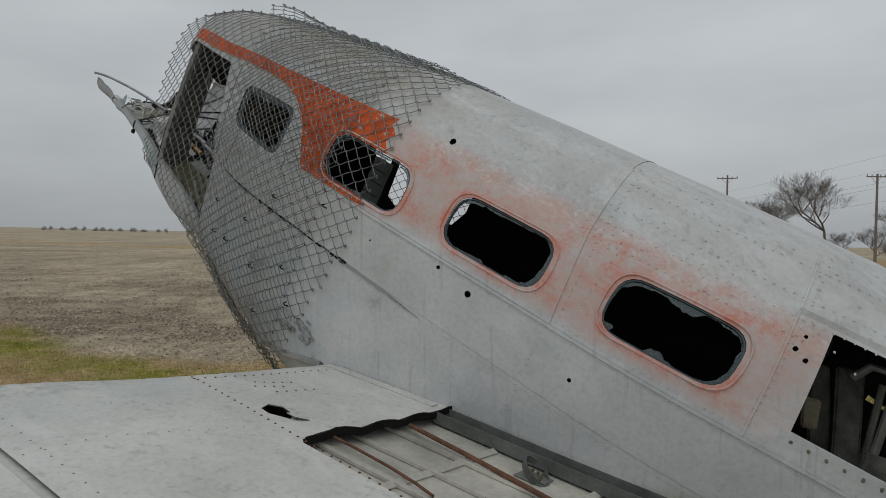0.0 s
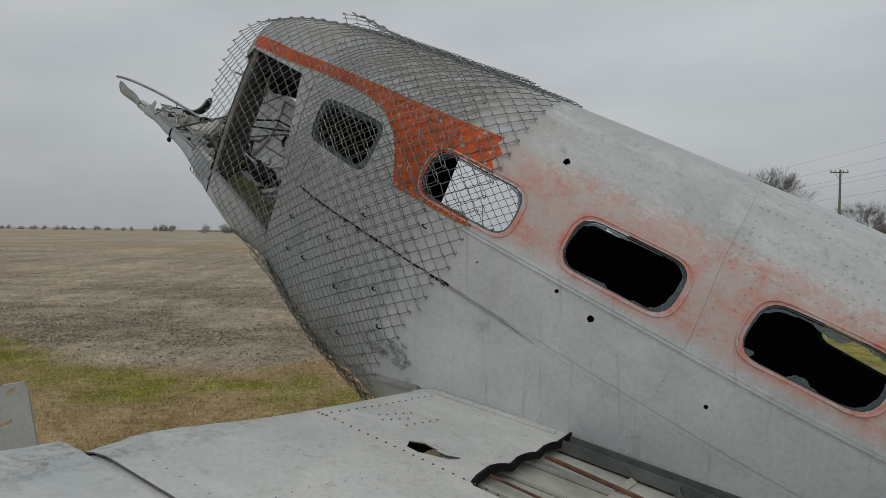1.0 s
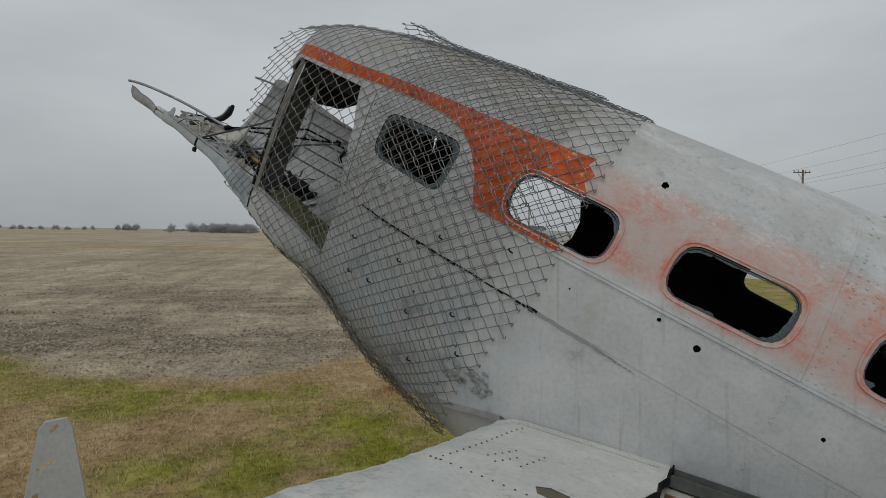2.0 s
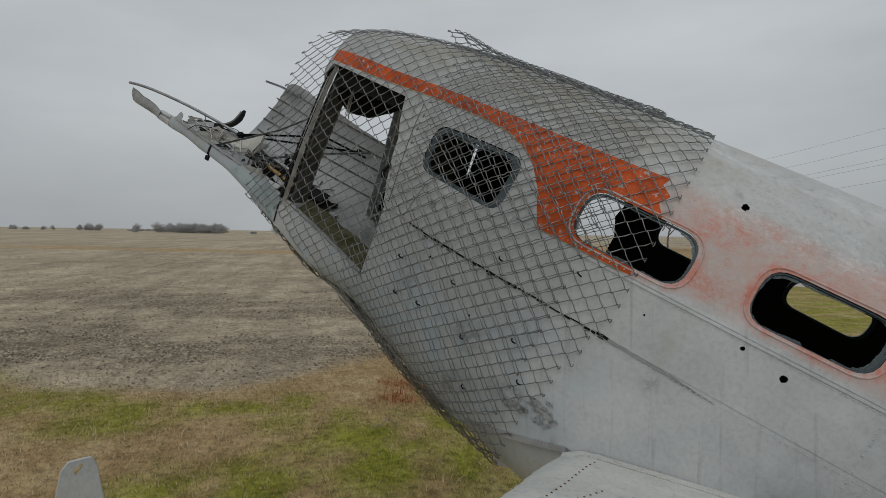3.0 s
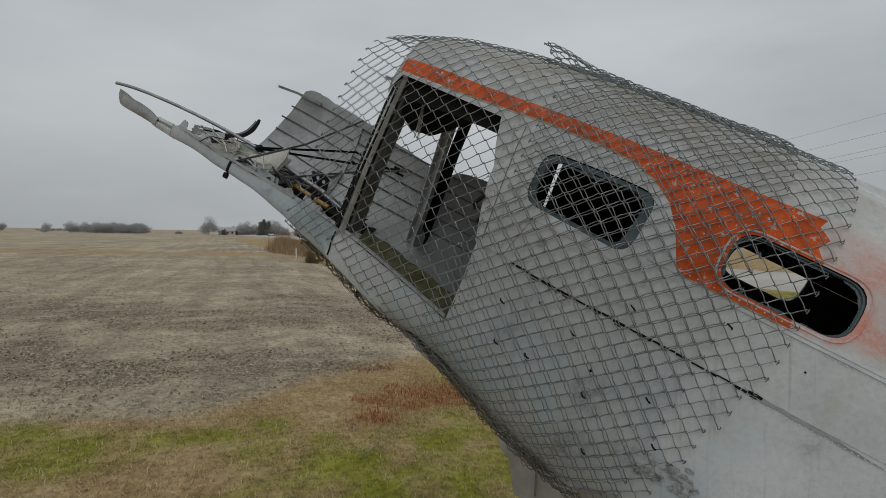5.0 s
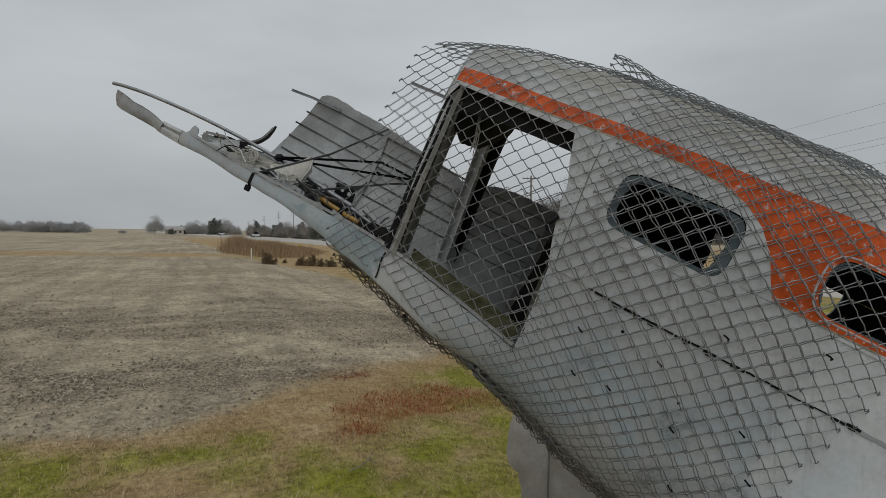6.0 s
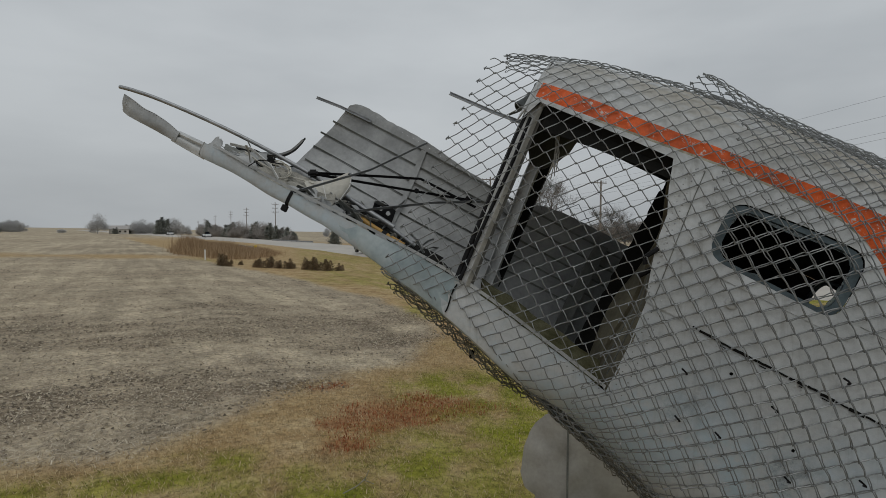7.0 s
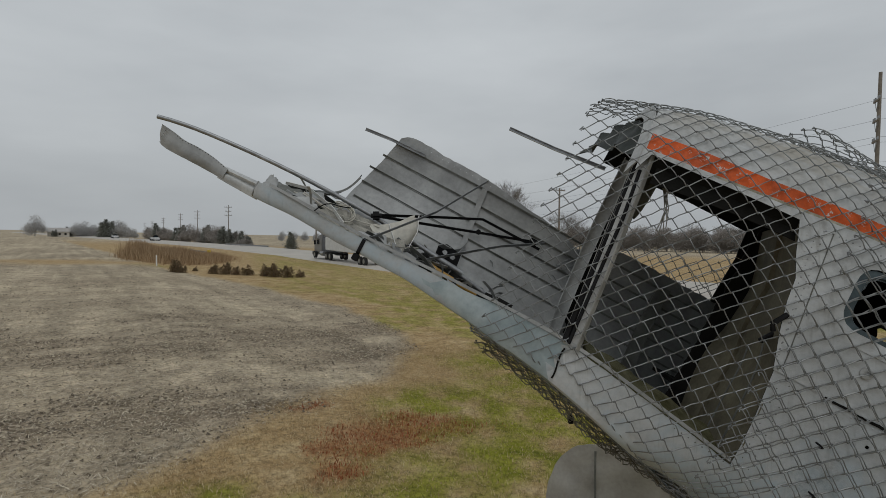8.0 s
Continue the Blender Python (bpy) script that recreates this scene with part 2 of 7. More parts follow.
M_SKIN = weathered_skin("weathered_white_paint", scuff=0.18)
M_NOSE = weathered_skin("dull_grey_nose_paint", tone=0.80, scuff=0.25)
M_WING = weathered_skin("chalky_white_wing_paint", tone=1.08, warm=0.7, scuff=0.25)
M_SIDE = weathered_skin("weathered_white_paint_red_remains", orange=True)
M_ORANGE = simple("orange_red_paint", (0.58, 0.092, 0.013), 0.45, 0, 0.34, 9, 0.1, spec=0.25)
_nt, _ln = M_ORANGE.node_tree.nodes, M_ORANGE.node_tree.links
_b = _nt["Principled BSDF"]
_src = _b.inputs["Base Color"].links[0].from_socket
_chip = ramp(_nt, _ln, noise_tex(_nt, _ln, coords(_nt, _ln), 34, 9, 0.72), [(0.585, grey(0)), (0.62, grey(1))])
_ln.new(mixc(_nt, _ln, _chip, _src, (0.46, 0.445, 0.42)), _b.inputs["Base Color"])
M_RESIDUE = simple("yellowed_tape_residue", (0.33, 0.30, 0.20), 0.8, 0, 0.35, 40, 0.2, second=(0.47, 0.45, 0.38))
M_POST = simple("pale_grey_aluminium", (0.44, 0.45, 0.445), 0.5, 0.1, 0.28, 8, 0.2)
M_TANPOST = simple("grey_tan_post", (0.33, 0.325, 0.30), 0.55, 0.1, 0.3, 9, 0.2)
# darker copy of the post colour, holding the shade on its aft side
M_POSTSIDE = simple("shaded_grey_brown_post", (0.14, 0.14, 0.128), 0.6, 0.1, 0.35, 9, 0.2)
M_WHITE_EDGE = simple("white_edge_paint", (0.66, 0.66, 0.64), 0.5, 0, 0.15, 20, 0.1)
M_INNER = simple("dull_inner_aluminium", (0.315, 0.325, 0.325), 0.5, 0.1, 0.28, 5, 0.2)
# dark green primer, blackened to carry the low light inside the hull
M_PRIMER_SHADE = simple("shade_dark_green_primer", (0.028, 0.03, 0.027), 0.6, 0.0, 0.4, 7, 0.2, spec=0.12)
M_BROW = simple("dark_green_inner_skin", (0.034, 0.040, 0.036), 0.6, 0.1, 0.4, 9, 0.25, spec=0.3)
M_BLACK = simple("black_rubber", (0.012, 0.012, 0.013), 0.55, 0, 0.3, 20, 0.1, spec=0.12)
M_STEEL = simple("grey_steel", (0.30, 0.31, 0.32), 0.38, 0.6, 0.3, 14, 0.15)
M_WIRE = simple("galvanised_wire", (0.235, 0.245, 0.245), 0.42, 0.55, 0.3, 40, 0.0)
M_OLDWIRE = simple("rust_stained_wire", (0.16, 0.152, 0.125), 0.65, 0.4, 0.35, 30, 0.0)
M_BLUE = simple("faded_pale_blue_paint", (0.29, 0.38, 0.41), 0.45, 0.1, 0.22, 6, 0.15, second=(0.42, 0.475, 0.49))
M_RUST = simple("rusty_brown_rod", (0.16, 0.075, 0.045), 0.8, 0.2, 0.4, 30, 0.3)
M_OLIVE = simple("mossy_olive_paint", (0.10, 0.096, 0.036), 0.8, 0, 0.5, 18, 0.4, spec=0.12, second=(0.15, 0.145, 0.09))
# near-black for grime, and for unlit interiors whose shade is in the colour
M_DARK = simple("dark_grime_and_shade", (0.012, 0.012, 0.011), 0.8, 0, 0.4, 14, 0.2, spec=0.12)
M_YELLOW = simple("amber_tube", (0.42, 0.24, 0.05), 0.5, 0, 0.3, 20, 0.1)
M_TAN = simple("stained_tan_lining", (0.15, 0.135, 0.09), 0.85, 0, 0.35, 8, 0.3)
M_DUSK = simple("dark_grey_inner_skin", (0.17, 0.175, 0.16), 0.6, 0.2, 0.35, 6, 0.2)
M_FRAME = simple("blue_grey_window_frame", (0.085, 0.115, 0.13), 0.5, 0.0, 0.3, 10, 0.1, spec=0.25)
M_BAY = simple("cream_stained_metal", (0.47, 0.455, 0.40), 0.55, 0, 0.3, 5, 0.2)
M_CHANNEL = simple("dark_green_grey_channel", (0.12, 0.13, 0.12), 0.6, 0, 0.3, 10, 0.2, spec=0.3)
M_COWL = simple("dull_taupe_metal", (0.36, 0.35, 0.325), 0.5, 0.2, 0.2, 4, 0.15)
M_CHAR = simple("charred_wood", (0.085, 0.083, 0.075), 0.85, 0, 0.45, 18, 0.4, spec=0.2)
M_PEEL = simple("flaked_grey_primer", (0.24, 0.265, 0.275), 0.7, 0, 0.5, 60, 0.5, second=(0.50, 0.52, 0.52))
M_CREAM = simple("pale_cable", (0.50, 0.48, 0.42), 0.5, 0, 0.2, 20, 0)
M_CLOTH = simple("grey_torn_insulation", (0.30, 0.29, 0.255), 0.9, 0, 0.4, 25, 0.5)
M_PERSPEX, _n, _l, _p = mat("scratched_perspex", 0.18, 0.0, 0.5)
_p.inputs["Base Color"].default_value = (0.30, 0.36, 0.385, 1)
_p.inputs["Transmission Weight"].default_value = 0.72
_p.inputs["IOR"].default_value = 1.3
_l.new(ramp(_n, _l, noise_tex(_n, _l, coords(_n, _l), 40, 5, 0.6), [(0.3, grey(0.12)), (0.7, grey(0.45))]), _p.inputs["Roughness"])

# ---- mesh helpers ----
from mathutils.geometry import delaunay_2d_cdt


def mesh_object(name, bm, material, parent=None, label="", smooth=True):
    me = bpy.data.meshes.new(name)
    if smooth:
        for f in bm.faces:
            f.smooth = True
    bm.to_mesh(me)
    bm.free()
    if smooth:
        me.set_sharp_from_angle(angle=radians(38))
    for mm in (material if isinstance(material, (list, tuple)) else [material]):
        me.materials.append(mm)
    ob = new(name, me)
    ob.parent = parent
    if label:
        ob["label"] = label
    return ob


part = mesh_object


def lerp_table(x, table):
    """Smooth interpolation through rows of (x, value, ...)."""
    if x <= table[0][0]:
        return table[0][1:] if len(table[0]) > 2 else table[0][1]
    if x >= table[-1][0]:
        return table[-1][1:] if len(table[-1]) > 2 else table[-1][1]
    for i in range(len(table) - 1):
        a, b = table[i], table[i + 1]
        if a[0] <= x <= b[0]:
            k = (x - a[0]) / (b[0] - a[0])
            out = []
            for j in range(1, len(a)):
                pa = table[max(i - 1, 0)]
                pb = table[min(i + 2, len(table) - 1)]
                h = b[0] - a[0]
                ma = (b[j] - pa[j]) / (b[0] - pa[0]) * h
                mb = (pb[j] - a[j]) / (pb[0] - a[0]) * h
                k2, k3 = k * k, k * k * k
                out.append((2 * k3 - 3 * k2 + 1) * a[j] + (k3 - 2 * k2 + k) * ma + (-2 * k3 + 3 * k2) * b[j] + (k3 - k2) * mb)
            return out if len(out) > 1 else out[0]


def inside(poly, pts):
    """Even-odd test of many points against one polygon."""
    p = np.asarray(poly, float)
    q = np.roll(p, -1, axis=0)
    x, y = pts[:, 0:1], pts[:, 1:2]
    cond = (p[:, 1] > y) != (q[:, 1] > y)
    dy = q[:, 1] - p[:, 1]
    dy = np.where(dy == 0, 1e-12, dy)
    xs = (q[:, 0] - p[:, 0]) * (y - p[:, 1]) / dy + p[:, 0]
    return (cond & (x < xs)).sum(1) % 2 == 1


def densify(poly, step, closed=True):
    out = []
    n = len(poly)
    for i in range(n if closed else n - 1):
        a, b = np.array(poly[i], float), np.array(poly[(i + 1) % n], float)
        k = max(1, int(np.ceil(np.linalg.norm(b - a) / step)))
        out += [tuple(a + (b - a) * j / k) for j in range(k)]
    if not closed:
        out.append(tuple(poly[-1]))
    return out


def ragged(poly, amount, seed, step=0.03):
    rng = random.Random(seed)
    return [(x + rng.uniform(-amount, amount), y + rng.uniform(-amount, amount)) for x, y in densify(poly, step)]


def sheet(outline, holes, step, fmap, thick=0.004, lines=(), classify=None, flip=True):
    """A curved sheet with real holes: a plane outline is filled with triangles and laid on the surface fmap(a, b)."""
    loops = [densify(outline, step)] + [densify(h, step) for h in holes]
    verts, edges = [], []
    for lp in loops:
        k = len(verts)
        verts += lp
        edges += [(k + i, k + (i + 1) % len(lp)) for i in range(len(lp))]
    for ln_ in lines:
        d = densify(ln_, step, False)
        k = len(verts)
        verts += d
        edges += [(k + i, k + i + 1) for i in range(len(d) - 1)]
    o = np.array(outline)
    lo, hi = o.min(0), o.max(0)
    gx = np.arange(lo[0] + step * 0.5, hi[0], step)
    gy = np.arange(lo[1] + step * 0.5, hi[1], step * 0.9)
    g = np.array([(x + (j % 2) * step * 0.5, y) for j, y in enumerate(gy) for x in gx])
    if len(g):
        keep = inside(loops[0], g)
        for h in loops[1:]:
            keep &= ~inside(h, g)
        g = g[keep]
        near = np.array(verts)
        if len(g):
            d = np.sqrt(((g[:, None, :] - near[None, :, :]) ** 2).sum(2)).min(1)
            g = g[d > step * 0.35]
    pts = [Vector(p) for p in verts] + [Vector(p) for p in g]
    vo, eo, fo, *_ = delaunay_2d_cdt(pts, edges, [], 0, 1e-6)
    V2 = np.array([(p.x, p.y) for p in vo])
    cen = np.array([V2[list(f)].mean(0) for f in fo])
    ok = inside(loops[0], cen)
    for h in loops[1:]:
        ok &= ~inside(h, cen)
    fo = [f for f, k in zip(fo, ok) if k]
    cen = cen[ok]
    used = sorted({i for f in fo for i in f})
    idx = {i: k for k, i in enumerate(used)}
    V2 = V2[used]
    P3 = [fmap(a, b) for a, b in V2]
    e = 1e-3
    bm = bmesh.new()
    outer, inner = [], []
    for (a, b), p in zip(V2, P3):
        da, db = fmap(a + e, b) - p, fmap(a, b + e) - p
        n = db.cross(da) if flip else da.cross(db)
        n.normalize()
        outer.append(bm.verts.new(p))
        inner.append(bm.verts.new(p - n * thick))
    count = {}
    for k, f in enumerate(fo):
        f = [idx[i] for i in f]
        a, b, c = f
        if ((V2[b][0] - V2[a][0]) * (V2[c][1] - V2[a][1]) - (V2[b][1] - V2[a][1]) * (V2[c][0] - V2[a][0]) < 0) != flip:
            f = f[::-1]
        mi = classify(cen[k]) if classify else 0
        f1 = bm.faces.new([outer[i] for i in f])
        f2 = bm.faces.new([inner[i] for i in reversed(f)])
        f1.material_index, f2.material_index = mi, 0
        if classify:
            f2.material_index = classify.inner
        for i in range(3):
            s = (f[i], f[(i + 1) % 3])
            count[s] = count.get(s, 0) + 1
    for (a, b) in count:
        if (b, a) not in count:
            q = bm.faces.new([outer[b], outer[a], inner[a], inner[b]])
            if classify:
                q.material_index = classify.inner
    return bm


def tube(bm, pts, r, sides=6, cap=True, r_end=None):
    """A round bar along points, added to bm."""
    pts = [Vector(p) for p in pts]
    rings = []
    up = Vector((0.3, 0.2, 0.93))
    for i, p in enumerate(pts):
        d = (pts[min(i + 1, len(pts) - 1)] - pts[max(i - 1, 0)])
        if d.length < 1e-9:
            d = Vector((0, 0, 1))
        d.normalize()
        if abs(d.dot(up)) > 0.97:
            up = Vector((0.9, 0.1, 0.3))
        a = d.cross(up).normalized()
        b = d.cross(a)
        up = -b if b.dot(up) < 0 else b
        rr = r if r_end is None else r + (r_end - r) * i / max(1, len(pts) - 1)
        rings.append([bm.verts.new(p + (a * math.cos(2 * math.pi * k / sides) + b * math.sin(2 * math.pi * k / sides)) * rr) for k in range(sides)])
    for ra, rb in zip(rings, rings[1:]):
        for k in range(sides):
            bm.faces.new([ra[k], ra[(k + 1) % sides], rb[(k + 1) % sides], rb[k]])
    if cap:
        bm.faces.new(rings[0][::-1])
        bm.faces.new(rings[-1])
    return bm


def ribbon(bm, pts, half, thick, flat):
    """A strap of flat section along points; flat is its broad direction (one vector or one a point)."""
    pts = [Vector(p) for p in pts]
    rows = []
    for i, p in enumerate(pts):
        d = (pts[min(i + 1, len(pts) - 1)] - pts[max(i - 1, 0)]).normalized()
        f = Vector(flat[i]) if isinstance(flat, list) else Vector(flat)
        f = (f - d * f.dot(d)).normalized()
        n = d.cross(f)
        rows.append([bm.verts.new(p + f * half * sx + n * thick * 0.5 * sy) for sx, sy in ((-1, -1), (1, -1), (1, 1), (-1, 1))])
    for a, b in zip(rows, rows[1:]):
        for k in range(4):
            bm.faces.new([a[k], a[(k + 1) % 4], b[(k + 1) % 4], b[k]])
    bm.faces.new(rows[0][::-1])
    bm.faces.new(rows[-1])
    return bm


def box(bm, centre, size, rot=None, bevel=0.0):
    m = Matrix.Translation(centre) @ (rot.to_4x4() if rot else Matrix.Identity(4)) @ Matrix.Diagonal((*size, 1))
    r = bmesh.ops.create_cube(bm, size=1.0, matrix=m)
    if bevel:
        es = list({e for v in r["verts"] for e in v.link_edges})
        bmesh.ops.bevel(bm, geom=es, offset=bevel, segments=2, affect="EDGES")
    return bm


def channel(bm, pts, width, depth, across, out, t=0.004):
    """A U-section rail along points: web of width, two flanges of depth."""
    pts = [Vector(p) for p in pts]
    a, o = Vector(across).normalized(), Vector(out).normalized()
    prof = [(-0.5, 1), (-0.5, 0), (0.5, 0), (0.5, 1)]
    inn = [(0.5 - t / width, 1), (0.5 - t / width, t / depth), (-0.5 + t / width, t / depth), (-0.5 + t / width, 1)]
    rows = [[bm.verts.new(p + a * (x * width) + o * (y * depth)) for x, y in prof + inn] for p in pts]
    for ra, rb in zip(rows, rows[1:]):
        for k in range(8):
            bm.faces.new([ra[k], ra[(k + 1) % 8], rb[(k + 1) % 8], rb[k]])
    for rr, flip in ((rows[0], True), (rows[-1], False)):
        for q in ((0, 1, 6, 7), (1, 2, 5, 6), (2, 3, 4, 5)):
            f = [rr[i] for i in q]
            bm.faces.new(f[::-1] if flip else f)
    return bm


# ---- the lie of the land ----
def smooth(a, b, x):
    k = min(1.0, max(0.0, (x - a) / (b - a)))
    return k * k * (3 - 2 * k)


def ground_z(x, y):
    """Gently falling plain; the verge drops towards the road ditch."""
    z = -0.0131 * (y - 7.7) - 0.0236 * (x + 0.64)
    z -= 0.36 * smooth(-1.5, 4.5, x - 0.05 * (y - 10)) * (1 - smooth(60, 140, math.hypot(x, y)))
    return z


# ---- the wreck's own frame: x to the nose, z up the side, y towards the near side ----
HEAD = Vector((-0.8214, 0.5703, 0))
AX_U = HEAD * math.cos(CLIMB) + Vector((0, 0, math.sin(CLIMB)))
AX_V = HEAD * -math.sin(CLIMB) + Vector((0, 0, math.cos(CLIMB)))
AX_N = Vector((0.5703, 0.8214, 0))
WRECK = Matrix.Translation((-0.62, 2.976, 2.637)) @ Matrix((AX_U, -AX_N, AX_V)).transposed().to_4x4()
NC, VM = 0.64, -0.25


def P(u, v, n):
    """A place in the wreck's frame: u along the axis, v up, n across from the near side."""
    return Vector((u, -n, v))


SIDE_N = [(-4.5, 0.42), (-3.0, 0.26), (-2.2, 0.10), (-1.7, 0.0), (-1.2, -0.03), (-0.5, -0.045), (0.0, -0.035), (0.3, -0.01), (0.5, 0.03), (0.7, 0.075), (0.95, 0.12), (1.2, 0.175), (1.4, 0.225), (1.7, 0.31)]
TOP_V = [(-4.5, 0.40), (-3.0, 0.60), (-2.0, 0.655), (-1.0, 0.660), (-0.4, 0.652), (0.0, 0.640), (0.5, 0.614), (0.76, 0.590), (1.0, 0.564), (1.24, 0.527), (1.45, 0.465), (1.65, 0.38)]
BOT_V = [(-4.5, -0.75), (-3.0, -1.02), (-1.5, -1.16), (-0.4, -1.11), (0.0, -1.025), (0.3, -0.935), (0.64, -0.825), (1.0, -0.735), (1.3, -0.662), (1.7, -0.62)]
E_UP = [(-4.5, 3.0), (-0.3, 3.0), (0.3, 3.2), (0.8, 3.8), (1.4, 3.6), (1.7, 3.6)]
E_LOW = [(0.0, 4.4), (0.7, 5.4), (1.2, 8.0), (1.7, 9.0)]


def hull(u, f, off=0.0):
    """The fuselage surface: f in degrees about the axis, -90 keel, 0 near side, 90 crown, 180 far side."""
    r = radians(f)
    c, s = math.cos(r), math.sin(r)
    w = NC - lerp_table(u, SIDE_N) + off
    if s >= 0:
        h, e = lerp_table(u, TOP_V) - VM + off, lerp_table(u, E_UP)
    else:
        h, e = VM - lerp_table(u, BOT_V) + off, lerp_table(u, E_LOW)
    q = ((abs(c) / w) ** e + (abs(s) / h) ** e) ** (-1 / e)
    return P(u, VM + q * s, NC - q * c)


def f_of(u, v):
    """The angle on the near side at which the surface stands at height v."""
    w = NC - lerp_table(u, SIDE_N)
    if v >= VM:
        k, e = (v - VM) / (lerp_table(u, TOP_V) - VM), lerp_table(u, E_UP)
    else:
        k, e = (VM - v) / (VM - lerp_table(u, BOT_V)), lerp_table(u, E_LOW)
    n = w * max(0.0, 1 - min(1.0, k) ** e) ** (1 / e)
    return math.degrees(math.atan2(v - VM, max(n, 1e-6)))


ANG = 75.0  # degrees of the section to one unit of the sheet's second axis


def on_hull(pts):
    return [(u, f_of(u, v) / ANG) for u, v in (densify(pts, 0.12, False) if len(pts) > 1 else pts)]


def far(pts):
    return [(u, (180.0 - b * ANG) / ANG) for u, b in pts]


def hull_map(off=0.0):
    return lambda a, b: hull(a, b * ANG, off)


def rounded(pts, r, seg=5):
    """Corners of a polygon rounded by r."""
    out = []
    n = len(pts)
    for i in range(n):
        p, a, b = (Vector(pts[k % n]) for k in (i, i - 1, i + 1))
        da, db = (a - p), (b - p)
        k = min(r, da.length * 0.48, db.length * 0.48)
        s, e = p + da.normalized() * k, p + db.normalized() * k
        for j in range(seg + 1):
            t = j / seg
            q = s.lerp(p, t).lerp(p.lerp(e, t), t)
            out.append((q.x, q.y))
    return out


WIN1 = rounded([(0.635, 0.205), (0.63, -0.012), (0.19, -0.022), (0.185, 0.225)], 0.07)
WIN2 = rounded([(-0.105, 0.245), (-0.105, 0.035), (-0.558, 0.035), (-0.558, 0.243)], 0.085)
WIN3 = rounded([(-0.783, 0.265), (-0.783, 0.055), (-1.22, 0.06), (-1.22, 0.267)], 0.085)
WIN4 = rounded([(-1.455, 0.288), (-1.455, 0.078), (-1.888, 0.085), (-1.888, 0.293)], 0.085)
DOOR = [(-2.062, 0.402), (-2.105, 0.085), (-2.80, 0.085), (-2.80, 0.402)]


# ---- the wreck ----
wreck = tagged(new("aircraft_wreck"), "weathered white aircraft wreck with faded orange band, nose torn open", "aircraft wreck")
wreck.matrix_world = WRECK


class Sort:
    """Chooses the paint of a triangle of a skin."""

    def __init__(self, polygon=None, inner=2, border=None):
        self.polygon, self.inner, self.border = polygon, inner, border

    def __call__(self, c):
        if self.polygon and inside(self.polygon, np.array([c]))[0]:
            return 1
        return 3 if self.border and inside(self.border, np.array([c]))[0] else 0


def blob(u, v, r, seed):
    """A small ragged bullet hole."""
    rng = random.Random(seed)
    return [(u + r * rng.uniform(0.85, 1.15) * math.cos(a), v + r * rng.uniform(0.85, 1.15) * math.sin(a)) for a in [k * math.pi / 6 for k in range(12)]]


ORANGE = [(1.41, 0.257), (1.17, 0.268), (0.93, 0.282), (0.70, 0.300), (0.44, 0.306), (0.31, 0.296), (0.22, 0.264), (0.148, 0.215), (0.085, 0.14), (0.05, 0.07), (0.012, 0.004), (-0.39, 0.006), (-0.375, 0.05), (-0.40, 0.085), (-0.38, 0.12), (-0.405, 0.16), (-0.365, 0.21), (-0.385, 0.25), (-0.35, 0.29), (-0.375, 0.33), (-0.33, 0.36), (-0.345, 0.392), (-0.19, 0.384), (0.117, 0.372), (0.35, 0.366), (0.736, 0.352), (1.0, 0.335), (1.2, 0.333), (1.41, 0.322)]
EDGE_LINE = [(1.17, 0.259), (0.93, 0.273), (0.70, 0.291), (0.44, 0.297), (0.31, 0.287), (0.215, 0.256), (0.14, 0.209), (0.076, 0.136), (0.041, 0.067), (0.0, -0.004), (-0.30, -0.004), (-0.39, 0.006)]
orange_loop = on_hull(densify(ORANGE, 0.05))
edge_loop = on_hull(densify(ORANGE[1:12] + EDGE_LINE[::-1][1:], 0.05))
SKINS = [M_SIDE, M_ORANGE, M_PRIMER_SHADE, M_RESIDUE]
plain = Sort()

# upper near side and roof, forward of the frame seam
SEAM_A = [(-1.262, 0.60), (-1.268, 0.5), (-1.275, 0.346), (-1.300, 0.15), (-1.316, 0.0)]
roof_f = 140 / ANG
upper_fwd = on_hull([(-1.316, 0.0), (0.12, 0.0), (0.13, -0.06), (0.56, -0.06), (0.60, -0.245), (0.725, -0.245), (0.765, -0.12), (0.79, -0.02), (0.80, 0.06), (0.835, 0.14), (0.868, 0.247), (1.12, 0.246), (1.385, 0.243)])
FAR_EDGE = far(on_hull([(1.385, 0.31), (1.17, 0.33), (0.9, 0.36), (0.5, 0.38)]))
upper_fwd += [(1.415, 0.62), (1.425, 0.8), (1.40, 1.0), (1.41, 1.2), (1.385, 1.4), (1.395, 1.52)] + FAR_EDGE + [(0.46, roof_f), (-1.262, roof_f)]
upper_fwd += on_hull(SEAM_A[:4])
side_fwd = part("upper_side_skin", sheet(upper_fwd, [on_hull(w) for w in (WIN1, WIN2, WIN3, blob(-0.62, 0.409, 0.0135, 1))], 0.03, hull_map(0.002), 0.004, [orange_loop + orange_loop[:1], edge_loop + edge_loop[:1]], Sort(orange_loop, 2, edge_loop)), SKINS, wreck, "faded white skin with orange and worn red band")

upper_aft = on_hull(SEAM_A[::-1]) + [(-1.262, roof_f), (-3.6, roof_f)] + on_hull([(-3.6, 0.0), (-1.316, 0.0)])[:-1]
side_aft = part("rear_side_skin", sheet(upper_aft, [on_hull(w) for w in (WIN4, DOOR, blob(-2.003, 0.359, 0.006, 2), blob(-1.995, 0.314, 0.008, 3), blob(-2.035, 0.295, 0.008, 4))], 0.035, hull_map(0.0), 0.004, (), plain), SKINS, wreck, "dented white skin round the rear windows")

